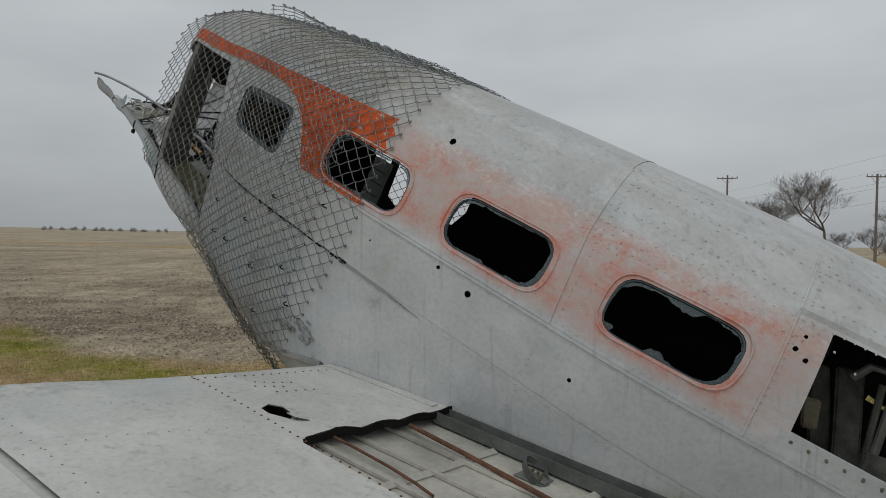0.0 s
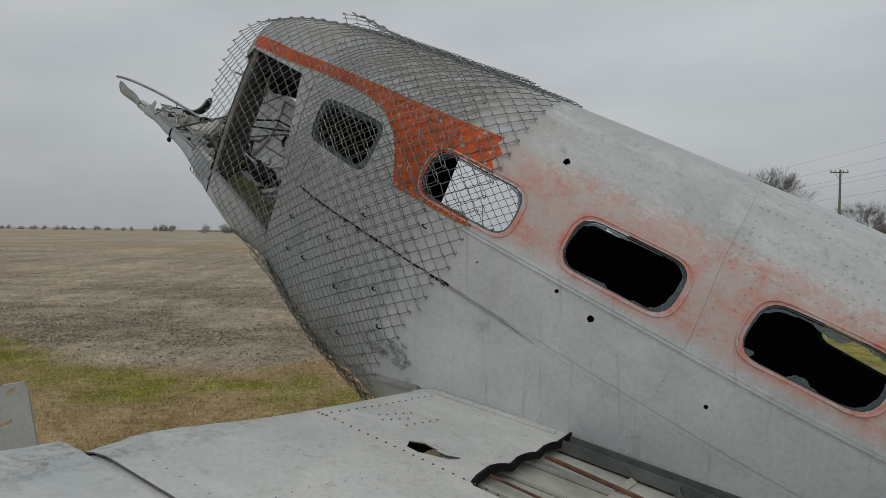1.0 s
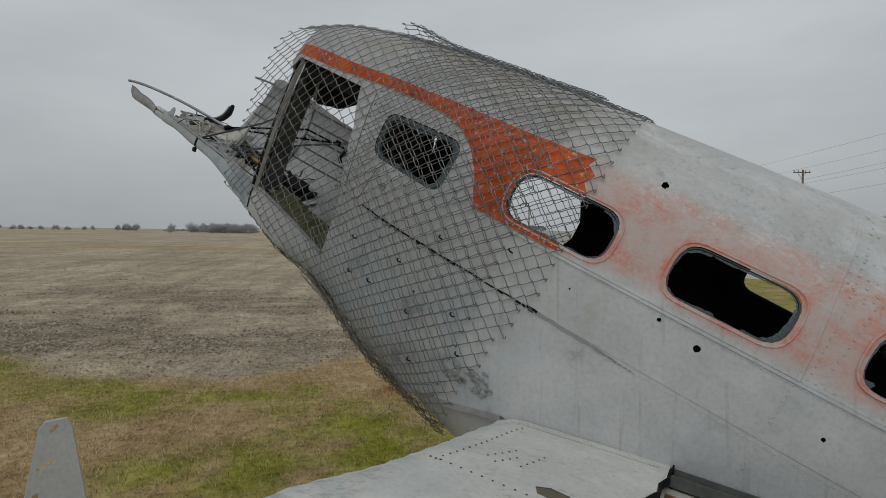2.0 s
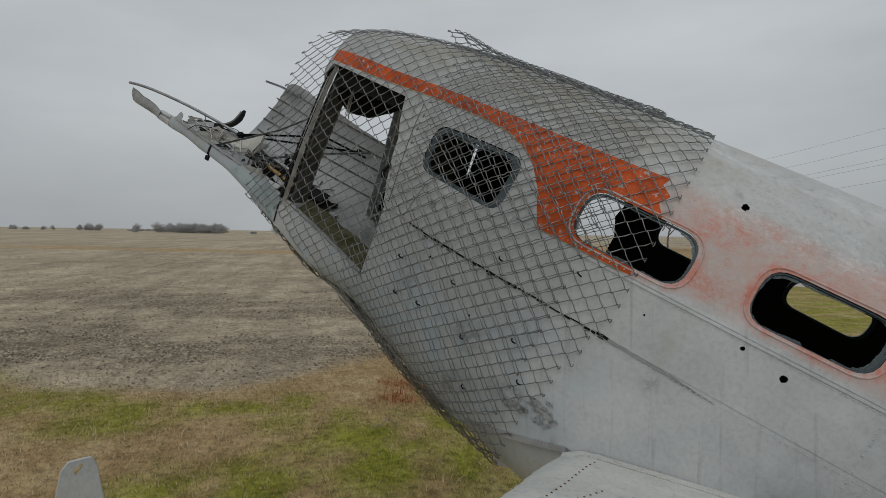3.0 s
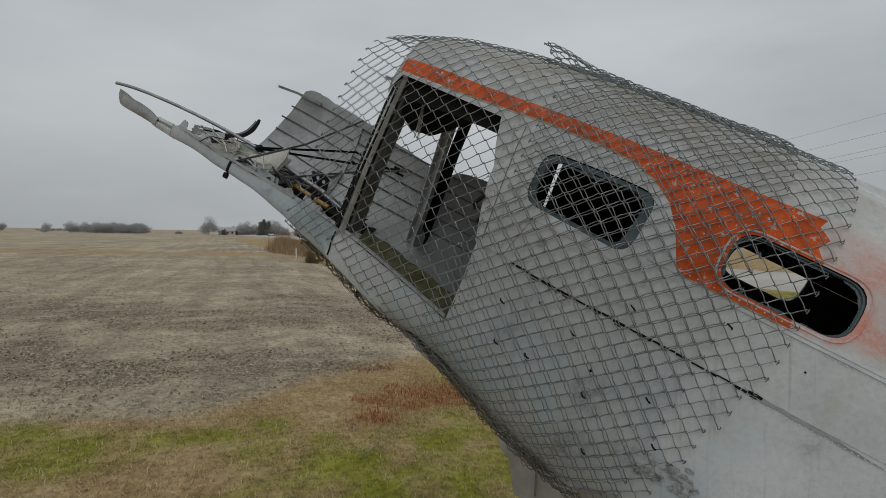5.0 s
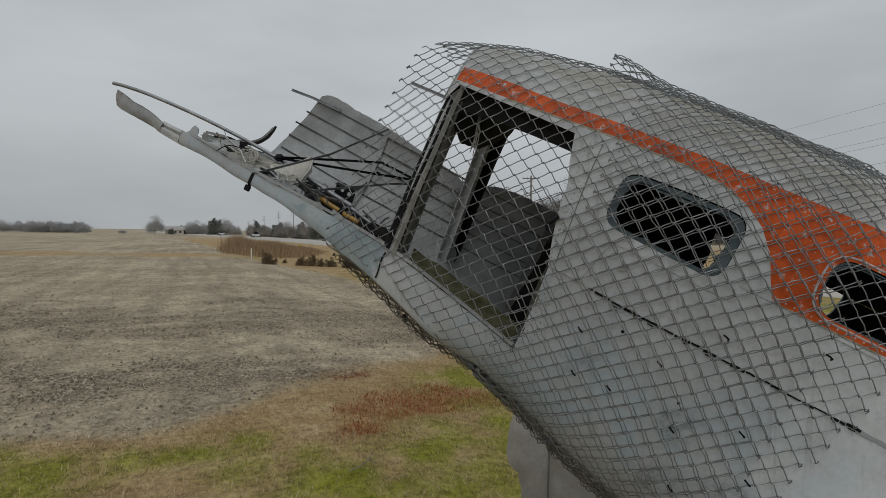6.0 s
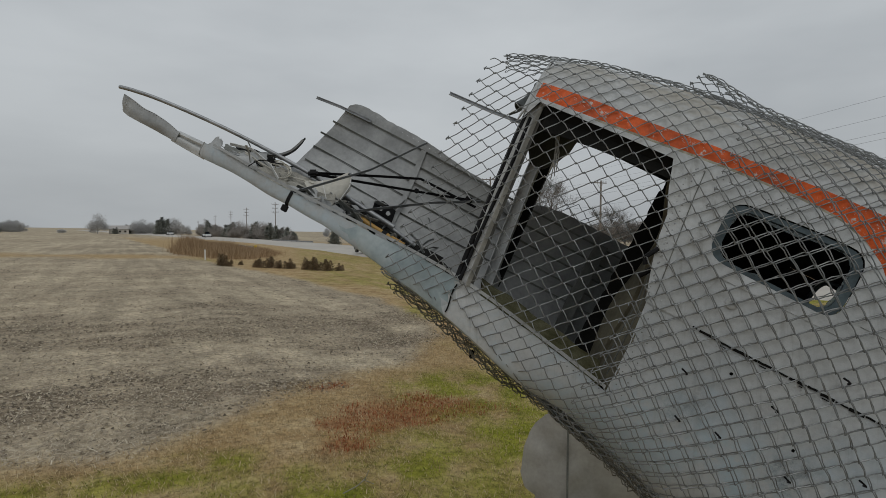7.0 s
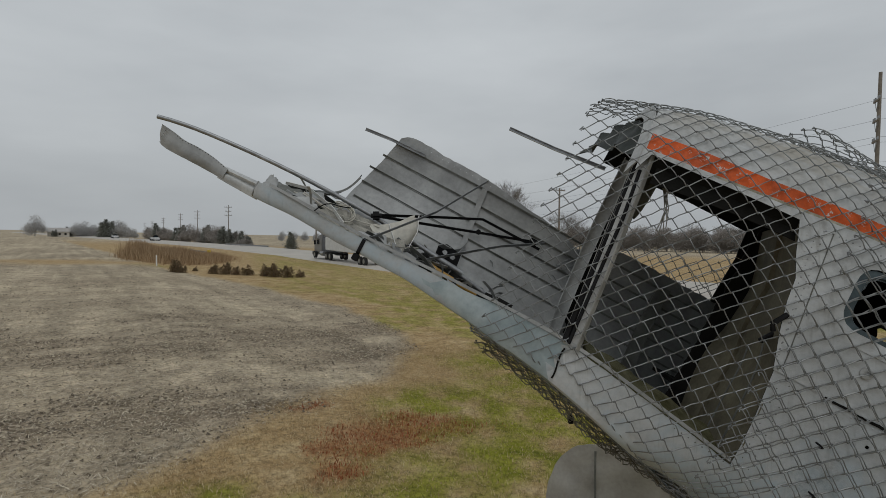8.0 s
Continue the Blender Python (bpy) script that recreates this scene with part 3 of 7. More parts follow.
MIDS = [(-3.6, 0.012), (0.125, 0.012), (0.137, -0.05), (0.57, -0.05), (0.64, -0.248)]
mid_holes = [blob(-0.998, -0.069, 0.013, 5), blob(-0.839, -0.04, 0.008, 6), blob(-1.475, -0.137, 0.008, 7), blob(-0.5, -0.10, 0.004, 27)]
part("middle_side_skin", sheet(on_hull(MIDS + [(-3.6, -0.248)]), [on_hull(h) for h in mid_holes], 0.035, hull_map(-0.001), 0.004, (), plain), [M_SKIN, M_ORANGE, M_PRIMER_SHADE], wreck, "grey-white side skin with dirt streaks")
low_out = on_hull([(-3.6, -0.232), (0.60, -0.232), (0.60, -0.222), (0.722, -0.222), (0.714, -0.30), (0.70, -0.42), (0.69, -0.60), (0.69, -0.80), (0.55, -0.85), (0.40, -0.90), (0.12, -0.94), (-0.07, -0.90), (-0.28, -0.815), (-0.50, -0.725), (-0.62, -0.74), (-3.6, -0.90)])
side_low = part("lower_side_skin", sheet(low_out, [on_hull(blob(u, v, 0.006, 40 + i)) for i, (u, v) in enumerate([(0.38, -0.33), (-0.3, -0.62), (0.1, -0.46)])], 0.04, hull_map(-0.003), 0.004, (), plain), [M_SKIN, M_ORANGE, M_PRIMER_SHADE], wreck, "grey lower skin with scuffed corner")
part("belly_skin", sheet([(0.46, -1.0), (0.46, -0.80), (0.3, -0.66), (0.0, -0.38), (-3.6, -0.38), (-3.6, -2.0), (0.46, -2.0)], [], 0.09, hull_map(-0.012), 0.004, (), plain), [M_SKIN, M_ORANGE, M_PRIMER_SHADE], wreck, "dull belly skin")
part("chine_strip", ribbon(bmesh.new(), [hull(u, f_of(u, v), 0.006) for u, v in ((-0.50, -0.728), (-0.28, -0.818), (-0.07, -0.902), (0.12, -0.93), (0.40, -0.925))], 0.012, 0.006, (0.2, 0, 1)), M_INNER, wreck)

# far side, with its own openings
FAR_A = rounded([(-0.40, 0.315), (-0.40, 0.11), (-0.845, 0.11), (-0.845, 0.33)], 0.085)
FAR_B = rounded([(-1.14, 0.30), (-1.14, 0.12), (-1.58, 0.11), (-1.58, 0.30)], 0.085)
FAR_C = rounded([(-1.85, 0.31), (-1.85, 0.12), (-2.25, 0.11), (-2.25, 0.31)], 0.085)
FAR_HOLE = [(0.40, 0.27), (0.39, -0.24), (0.30, -0.29), (-0.14, -0.20), (-0.20, -0.08), (-0.20, 0.04), (-0.15, 0.15), (-0.17, 0.24), (-0.09, 0.32)]
FAR_DOOR = [(-2.45, 0.42), (-2.45, 0.12), (-3.0, 0.12), (-3.0, 0.42)]
far_out = [(0.46, roof_f)] + far(on_hull([(0.457, 0.17), (0.455, -0.02)])) + far(on_hull([(0.45, -0.14), (0.45, -0.88)])) + [(0.45, 3.6), (-3.6, 3.6), (-3.6, roof_f)]
part("far_side_skin", sheet(far_out, [far(on_hull(w)) for w in (FAR_A, FAR_B, FAR_C, FAR_HOLE, FAR_DOOR)], 0.055, hull_map(0.0), 0.004, (), plain), [M_SKIN, M_ORANGE, M_PRIMER_SHADE], wreck, "far side skin, inside coloured shade-dark")

# window rims and broken panes
def shards(win, depth, seed):
    """The inner edge of a broken pane: a jagged loop inside the window."""
    rng = random.Random(seed)
    c = np.mean(np.array(win), axis=0)
    loop = densify(win, 0.016)
    out, k, n = [], rng.uniform(0.2, 1.0), 0
    for p in loop:
        if n <= 0:
            k, n = rng.uniform(0.05, 1.0) ** 1.6, rng.randint(2, 5)
        n -= 1
        d = np.array(p) - c
        size = np.hypot(*d)
        out.append(tuple(c + d * (1 - depth * k * (0.9 + 0.2 * rng.random()) / size)))
    return out


for win, depth, rim_w, seed, side_far in ((WIN1, 0.012, 0.030, 11, False), (WIN2, 0.012, 0.008, 12, False), (WIN3, 0.026, 0.006, 13, False), (WIN4, 0.026, 0.006, 14, False), (FAR_A, 0.0, 0.02, 15, True), (FAR_B, 0.0, 0.02, 16, True), (FAR_C, 0.0, 0.02, 17, True)):
    c = np.mean(np.array(win), axis=0)
    inner = [tuple(c + (np.array(p) - c) * (1 - rim_w / np.hypot(*(np.array(p) - c)))) for p in win]
    conv = (lambda pts: far(on_hull(pts))) if side_far else on_hull
    rim = part("window_rim", sheet(conv(win), [conv(inner)], 0.02, hull_map(-0.004), 0.014, (), None), M_FRAME, wreck, "dark blue-grey window rim" if rim_w > 0.02 else "")
    if depth > 0:
        part("broken_pane", sheet(conv(inner), [conv(shards(inner, depth, seed))], 0.02, hull_map(-0.010), 0.003, (), None), M_PERSPEX, rim, "jagged remains of a clear pane")
for win, seed in ((WIN3, 0), (WIN4, 0), (WIN2, 0)):
    c = np.mean(np.array(win), axis=0)
    grow = [tuple(c + (np.array(p) - c) * (1 + 0.018 / np.hypot(*(np.array(p) - c)))) for p in win]
    part("window_bead", tube(bmesh.new(), [hull(u, f_of(u, v), 0.003) for u, v in grow + grow[:2]], 0.004, 6), M_SIDE, wreck)


# rivets
def peel(u, v, w, h, seed):
    """A patch where the paint has flaked off down to the primer."""
    rng = random.Random(seed)
    ph = [rng.uniform(0, 6.28) for _ in range(4)]
    pts = []
    for a in np.arange(0, 6.28, 0.13):
        r = 1 + 0.22 * math.sin(2 * a + ph[0]) + 0.18 * math.sin(3 * a + ph[1]) + 0.13 * math.sin(7 * a + ph[2]) + 0.09 * math.sin(13 * a + ph[3])
        pts.append((u + w * r * math.cos(a), v + h * r * math.sin(a)))
    return sheet(on_hull(pts), [], 0.02, hull_map(0.0022), 0.001, (), None)


for u, v, w, h, seed in ((-0.335, -0.635, 0.040, 0.022, 1), (-0.385, -0.664, 0.022, 0.030, 2), (-0.352, -0.69, 0.020, 0.014, 3), (-0.262, -0.684, 0.034, 0.018, 4), (-0.415, -0.655, 0.008, 0.010, 5), (-0.36, -0.60, 0.018, 0.006, 6), (-0.22, -0.705, 0.014, 0.008, 7)):
    part("peeled_paint", peel(u, v, w, h, seed), M_PEEL, side_low, "flaked patch of grey primer")


def rivets(lines, pitch, r, seed):
    """Rows of small domed heads along lines on the near side."""
    rng = random.Random(seed)
    vs, fs = [], []
    for ln_ in lines:
        for u, v in densify(ln_, pitch, False):
            f = f_of(u, v)
            p = hull(u, f, 0.0025)
            du, dv = hull(u + 0.01, f, 0.0025) - p, hull(u, f + 1.0, 0.0025) - p
            du.normalize(), dv.normalize()
            n = dv.cross(du).normalized()
            k = len(vs)
            rr = r * rng.uniform(0.8, 1.15)
            for q, h in ((1.0, 0.0), (0.6, 0.55)):
                for j in range(6):
                    a = j * math.pi / 3
                    vs.append(p + (du * math.cos(a) + dv * math.sin(a)) * rr * q + n * rr * h * 0.35)
            vs.append(p + n * rr * 0.24)
            for j in range(6):
                fs.append((k + j, k + (j + 1) % 6, k + 6 + (j + 1) % 6, k + 6 + j))
                fs.append((k + 6 + j, k + 6 + (j + 1) % 6, k + 12))
    bm = bmesh.new()
    bv = [bm.verts.new(p) for p in vs]
    for f in fs:
        bm.faces.new([bv[i] for i in f])
    return bm


hoops = lambda u: [(u, -0.22), (u, 0.02), (u + 0.01, 0.2), (u + 0.02, 0.35), (u + 0.03, 0.5), (u + 0.035, 0.6)]
rows_up = [hoops(-1.34)[1:], hoops(-1.27)[1:], hoops(-2.0)[1:], hoops(-0.66)[1:], [(-0.60, 0.40), (-2.6, 0.40)], [(-0.42, 0.46), (-2.6, 0.46)], [(-1.3, 0.55), (-2.6, 0.55)], [(-0.0, 0.016), (-2.05, 0.02)], [(-0.62, 0.30), (-0.70, 0.06)], [(-1.40, 0.32), (-1.38, 0.03)], [(-1.97, 0.32), (-1.99, 0.04)], [(-1.30, 0.34), (-2.0, 0.345)], [(-0.40, 0.30), (-1.25, 0.32)], [(0.83, 0.21), (0.76, -0.03), (0.70, -0.22)], [(0.79, 0.22), (0.73, -0.03), (0.68, -0.22)], [(0.88, 0.262), (1.36, 0.252)]]
part("rivets", rivets(rows_up, 0.03, 0.0036, 1), M_SIDE, side_fwd)["kind"] = "stuff"
part("rivets", rivets([[(0.785, 0.245), (0.767, 0.065), (0.738, -0.173), (0.722, -0.23)], [(0.805, 0.22), (0.785, 0.05), (0.757, -0.06), (0.735, -0.20)], [(0.78, 0.25), (0.60, 0.252), (0.45, 0.25)]], 0.024, 0.0030, 6), M_STEEL, side_fwd, "grey rivets along the door edge")["kind"] = "stuff"
part("panel_seam", ribbon(bmesh.new(), [hull(u, f_of(u, v), 0.0035) for u, v in ((0.755, 0.25), (0.75, 0.16), (0.74, 0.06), (0.725, -0.06), (0.71, -0.17), (0.705, -0.22))], 0.0016, 0.002, (1, 0, 0)), M_DUSK, side_fwd)
cap = bmesh.new()
cap_c = hull(0.487, f_of(0.487, -0.119), 0.004)
cap_u = (hull(0.50, f_of(0.50, -0.119), 0.004) - cap_c).normalized()
cap_v = (hull(0.487, f_of(0.487, -0.10), 0.004) - cap_c).normalized()
cap_n = cap_v.cross(cap_u).normalized()
rings = [[cap.verts.new(cap_c + (cap_u * math.cos(j * math.pi / 10) + cap_v * math.sin(j * math.pi / 10)) * r + cap_n * h) for j in range(20)] for r, h in ((0.020, -0.004), (0.020, 0.002), (0.018, 0.003), (0.008, 0.003), (0.006, 0.001))]
for ra, rb in zip(rings, rings[1:]):
    for j in range(20):
        cap.faces.new((ra[j], ra[(j + 1) % 20], rb[(j + 1) % 20], rb[j]))
cap.faces.new(rings[-1])
part("filler_cap", cap, M_POST, side_low, "round grey filler cap")
part("rivets", rivets([[(0.55, -0.268), (-2.5, -0.262)], [(-0.2, -0.02), (-2.6, -0.02)], [(-1.31, -0.02), (-1.33, -0.5)], [(-2.02, -0.02), (-2.06, -0.5)]], 0.022, 0.0036, 2), M_SKIN, side_low)["kind"] = "stuff"
part("rivets", rivets([[(0.69, -0.27), (0.672, -0.58)], [(0.66, -0.27), (0.64, -0.58)], [(0.69, -0.6), (0.9, -0.58)]], 0.028, 0.0026, 3), M_DUSK, side_low, "dark rivet holes")["kind"] = "stuff"
rng = random.Random(9)
scatter = [[(u, v), (u + 0.001, v)] for u, v in [(rng.uniform(-2.6, -0.45), rng.uniform(0.32, 0.62)) for _ in range(90)]]
part("rivets", rivets(scatter, 0.03, 0.0038, 4), M_SIDE, side_aft)["kind"] = "stuff"
bm = rivets([[(-2.12 - 0.052 * k, 0.055 + 0.001 * k), (-2.121 - 0.052 * k, 0.055)] for k in range(10)], 0.05, 0.0055, 5)
part("sill_bolts", bm, M_TAN, side_aft, "rust-stained bolt heads")["kind"] = "stuff"

# seams: dark torn slit along the stringer, raised joints, door sill
rng = random.Random(55)
u = 0.555
while u > -0.385:
    length = rng.uniform(0.012, 0.06)
    drop = -0.250 + rng.uniform(-0.003, 0.002)
    half = rng.uniform(0.0022, 0.0058)
    part("crack", ribbon(bmesh.new(), [hull(q, f_of(q, drop + rng.uniform(-0.0012, 0.0012)), 0.0015) for q in np.linspace(u, u - length, 4)], half, 0.002, (0, 0, 1)), M_DARK, wreck, "dark broken crack along the side")
    if rng.random() < 0.4:
        part("crack", ribbon(bmesh.new(), [hull(q, f_of(q, drop - 0.010), 0.0015) for q in np.linspace(u - 0.01, u - length * 0.7, 3)], 0.0018, 0.002, (0, 0, 1)), M_DARK, wreck)
    u -= length + rng.uniform(0.0, 0.012)
part("scuffed_seam", sheet(on_hull(ragged([(-0.36, -0.243), (-0.40, -0.258), (-0.62, -0.262), (-0.86, -0.266), (-0.62, -0.250)], 0.003, 71)), [], 0.04, hull_map(0.0005), 0.0015, (), None), M_INNER, wreck, "grey scuffed seam")
for row, half in ((SEAM_A, 0.006), ([(-1.93, 0.60), (-1.955, 0.40), (-1.98, 0.20), (-2.0, 0.0)], 0.003)):
    part("joint_strip", ribbon(bmesh.new(), [hull(u, f_of(u, v), 0.002) for u, v in densify(row, 0.05, False)], half, 0.0022, (1, 0, 0)), M_SIDE, wreck)
part("joint_strip", ribbon(bmesh.new(), [hull(u, f_of(u, -0.008), 0.0025) for u in np.arange(-0.2, -3.3, -0.08)], 0.006, 0.0022, (0, 0, 1)), M_SIDE, wreck)
part("joint_strip", ribbon(bmesh.new(), [hull(u, f_of(u, 0.42), 0.003) for u in np.arange(-1.95, -3.3, -0.08)], 0.010, 0.002, (0, 0, 1)), M_SIDE, wreck)
part("door_sill", ribbon(bmesh.new(), [hull(u, f_of(u, 0.06), 0.000) for u in np.arange(-2.08, -2.9, -0.06)], 0.022, 0.003, (0, 0, 1)), M_SKIN, wreck)

# roof scoops far along the crown
for u, s in ((-1.02, 0.5), (-2.1, 0.5)):
    bm = bmesh.new()
    bmesh.ops.create_uvsphere(bm, u_segments=20, v_segments=10, radius=1.0, matrix=Matrix.Translation(hull(u, 86.0, -0.02)) @ Matrix.Diagonal((0.17 * s, 0.05, 0.045 * s, 1)))
    part("roof_fairing", bm, M_SKIN, wreck)

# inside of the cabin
# black sheet added behind the bullet holes so that they read dark
part("hole_backing", sheet([(-1.93, 0.0), (-2.06, 0.0), (-2.06, 0.42), (-1.93, 0.42)], [], 0.06, lambda a, b: hull(a, f_of(a, b), -0.05), 0.004, (), None), M_DARK, wreck)
# floor and panel carry the cabin's darkness in their colour
part("cabin_floor", sheet([(-3.5, 0.06), (0.60, 0.10), (0.60, 1.15), (-3.5, 1.2)], [], 0.15, lambda a, b: P(a, -0.50, b), 0.02, (), None, False), M_DARK, wreck, "cabin floor coloured black for the unlit interior")
part("dark_lining", sheet(ragged([(0.10, -0.24), (0.42, -0.24), (0.44, -0.60), (0.755, -0.60), (0.75, 0.20), (0.72, 0.44), (0.12, 0.46), (0.115, 0.22), (0.09, 0.05)], 0.006, 3), [[(0.574, 0.0), (0.586, 0.0), (0.618, 0.245), (0.598, 0.245)]], 0.05, lambda a, b: P(a, b, 0.57), 0.006, (), None), M_DARK, wreck, "black panel put in behind the cockpit window")
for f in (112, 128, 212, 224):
    part("stringer", ribbon(bmesh.new(), [hull(u, f, -0.012) for u in np.arange(-3.4, 0.44, 0.16)], 0.012, 0.014, (0, 0.3, 1)), M_PRIMER_SHADE, wreck)

# burnt boards and pipes inside the doorway
for i, (u, v, n, lu, lv, tilt) in enumerate(((-2.27, 0.14, 0.36, 0.075, 0.36, 24), (-2.20, 0.11, 0.40, 0.06, 0.34, 26), (-2.45, 0.02, 0.26, 0.22, 0.22, 10), (-2.16, 0.12, 0.30, 0.05, 0.1, 20))):
    bm = bmesh.new()
    box(bm, P(u, v, n), (lu, 0.025, lv), Euler((0.15, radians(tilt), 0.1)).to_matrix(), 0.006)
    bmesh.ops.subdivide_edges(bm, edges=bm.edges[:], cuts=2)
    for vv in bm.verts:
        vv.co += Vector((noise.noise(vv.co * 14), noise.noise(vv.co * 17), noise.noise(vv.co * 11))) * 0.008
    part("charred_board", bm, M_TAN if i == 3 else M_CHAR, wreck, "charred grey board")
part("bent_pipe", tube(bmesh.new(), [P(-2.40, -0.15, 0.3), P(-2.36, 0.1, 0.3), P(-2.31, 0.30, 0.3), P(-2.27, 0.36, 0.3), P(-2.22, 0.35, 0.3), P(-2.20, 0.29, 0.32)], 0.013, 8), M_DUSK, wreck)
part("bent_pipe", tube(bmesh.new(), [P(-2.30, 0.30, 0.42), P(-2.45, -0.2, 0.40)], 0.011, 8), M_DUSK, wreck)

# nose trough: near lip, keel, far wall
LIP = [(0.40, -0.64, 0.07), (0.66, -0.60, 0.095), (0.95, -0.555, 0.14), (1.33, -0.505, 0.20), (1.75, -0.515, 0.36), (2.2, -0.54, 0.52), (2.7, -0.545, 0.66), (3.0, -0.545, 0.74), (3.32, -0.535, 0.79)]
KEEL = [(0.40, -0.915), (0.66, -0.83), (1.0, -0.74), (1.3, -0.668), (1.6, -0.632), (2.0, -0.605), (2.3, -0.612), (2.75, -0.62), (3.32, -0.615)]
FARV = [(0.40, -0.02), (0.66, -0.02), (1.0, -0.025), (1.15, -0.05), (1.25, -0.11), (1.36, -0.085), (1.6, -0.06), (1.85, -0.025), (2.1, -0.012), (2.30, 0.0), (2.38, -0.05), (2.45, -0.20), (2.53, -0.33), (2.75, -0.42), (3.0, -0.47), (3.32, -0.53)]
FARN = [(0.40, 1.24), (0.66, 1.22), (1.35, 1.10), (1.85, 1.08), (2.32, 1.20), (2.6, 1.13), (3.0, 0.98), (3.32, 0.87)]


def trough(u, q, off=0.0):
    """q from 0 at the near lip to 1 at the torn far edge; off lifts it inwards."""
    lv, lnn = lerp_table(u, LIP)
    kv = lerp_table(u, KEEL)
    fv, fn = lerp_table(u, FARV), lerp_table(u, FARN)
    mid = (lnn + fn) * 0.5
    hgt = fv - kv
    tab = [(0.0, lv, lnn), (0.10, lv + (kv - lv) * 0.5, lnn - 0.003), (0.19, lv + (kv - lv) * 0.92, lnn + 0.004), (0.25, kv + 0.001, lnn + 0.035), (0.36, kv, lnn * 0.55 + mid * 0.45), (0.5, kv + 0.02, mid + 0.12 * (fn - mid)), (0.62, kv + hgt * 0.16, fn - 0.16 * min(1, hgt * 2)), (0.74, kv + hgt * 0.42, fn - 0.05 * min(1, hgt * 2)), (0.87, kv + hgt * 0.72, fn - 0.005), (1.0, fv, fn)]
    v, n = lerp_table(q, tab)
    if u < 1.1 and q < 0.3:
        skin_n = -hull(u, f_of(u, max(v, lerp_table(u, BOT_V) + 0.004)), -0.002).y
        n += (1 - smooth(0.68, 1.08, u)) * (skin_n - n)
    return P(u, v + off * (1 - q), n - off * q)


nose_out = ragged([(0.675, 0.0), (2.76, 0.0), (2.745, 0.22), (2.735, 0.36), (2.72, 0.50), (2.62, 0.57), (2.5, 0.62), (2.46, 0.80), (2.40, 0.90), (2.36, 1.0), (2.28, 1.0), (1.85, 1.0), (1.42, 1.0), (1.28, 0.985), (1.2, 1.0), (0.42, 1.0), (0.42, 0.40), (0.665, 0.30)], 0.004, 5)
blue = Sort([(1.345, -0.2), (1.96, -0.2), (1.84, 0.05), (1.93, 0.10), (1.78, 0.16), (1.82, 0.24), (1.33, 0.24), (1.36, 0.14), (1.34, 0.08)], 2, [(0.5, -0.2), (1.34, -0.2), (1.335, 0.08), (1.355, 0.14), (1.325, 0.30), (0.5, 0.34)])
wall_holes = [[(u + 0.0024 * math.cos(a), 0.982 + 0.0018 * math.sin(a)) for a in np.arange(0, 6.2, 1.05)] for u in np.arange(1.46, 2.22, 0.036)]
nose_skin = part("nose_belly_skin", sheet(nose_out, wall_holes, 0.04, trough, 0.004, (), blue, False), [M_NOSE, M_BLUE, M_INNER, M_SKIN], wreck, "torn nose belly skin with bare inner metal")
part("lap_seam", ribbon(bmesh.new(), [trough(1.338 + 0.006 * math.sin(q * 30), q) + Vector((0, 0.004, -0.001)) for q in np.linspace(0.02, 0.17, 9)], 0.003, 0.003, (1, 0, 0)), M_DARK, nose_skin, "dark gap at the lapped skin")
for v in nose_skin.data.vertices:
    if v.co.x > 1.5:
        k = 0.008 if -v.co.y < 0.9 else 0.004
        v.co += Vector((0, noise.noise(v.co * 5.0), noise.noise(v.co * 6.0 + Vector((3, 1, 2))))) * k


def wall_q(u, v):
    """Where the far wall stands at height v: the second coordinate of the trough."""
    lo, hi = 0.52, 1.0
    for _ in range(18):
        mid = (lo + hi) * 0.5
        lo, hi = (mid, hi) if trough(u, mid).z < v else (lo, mid)
    return lo


for k in range(5):
    level = lambda u: -0.085 - 0.088 * k + 0.02 * (u - 1.6)
    us = [u for u in np.linspace(0.45, 2.44, 60) if lerp_table(u, FARV) > level(u) + 0.012]
    part("stringer", channel(bmesh.new(), [trough(u, wall_q(u, level(u)), 0.004) for u in us], 0.010, 0.007, (0, 0.15, 1), (0, 1, 0.15), 0.002), M_DUSK, nose_skin)
part("frame_rib", ribbon(bmesh.new(), [trough(1.79 + 0.055 * (q - 0.58) / 0.42, q, 0.016) for q in np.arange(0.60, 1.0, 0.04)], 0.014, 0.005, (1, 0, 0)), M_INNER, nose_skin)
part("rib_foot", ribbon(bmesh.new(), [P(1.80, -0.36, 0.99), P(1.815, -0.41, 0.95), P(1.85, -0.43, 0.90), P(1.91, -0.425, 0.85)], 0.016, 0.005, (0, 1, 0.6)), M_INNER, nose_skin)
part("frame_rib", ribbon(bmesh.new(), [trough(1.36, q, 0.025) for q in np.arange(0.26, 0.56, 0.05)], 0.024, 0.012, (1, 0, 0)), M_INNER, nose_skin)
part("frame_rib", ribbon(bmesh.new(), [trough(0.74, q, 0.03) for q in np.arange(0.36, 1.0, 0.05)], 0.035, 0.02, (1, 0, 0)), M_DUSK, nose_skin)
part("lip_angle", channel(bmesh.new(), [trough(u, 0.0, 0.0) + Vector((0, 0, 0.004)) for u in np.arange(0.70, 2.72, 0.1)], 0.016, 0.012, (0, 1, 0.1), (0, -0.1, 1), 0.003), M_INNER, nose_skin, "bent edge rail")
TIP_TOP = [(2.90, -0.575), (3.0, -0.556), (3.1, -0.547), (3.18, -0.549), (3.26, -0.537), (3.33, -0.530)]
TIP_LOW = [(2.90, -0.620), (3.04, -0.620), (3.16, -0.622), (3.26, -0.622), (3.29, -0.612), (3.33, -0.598)]
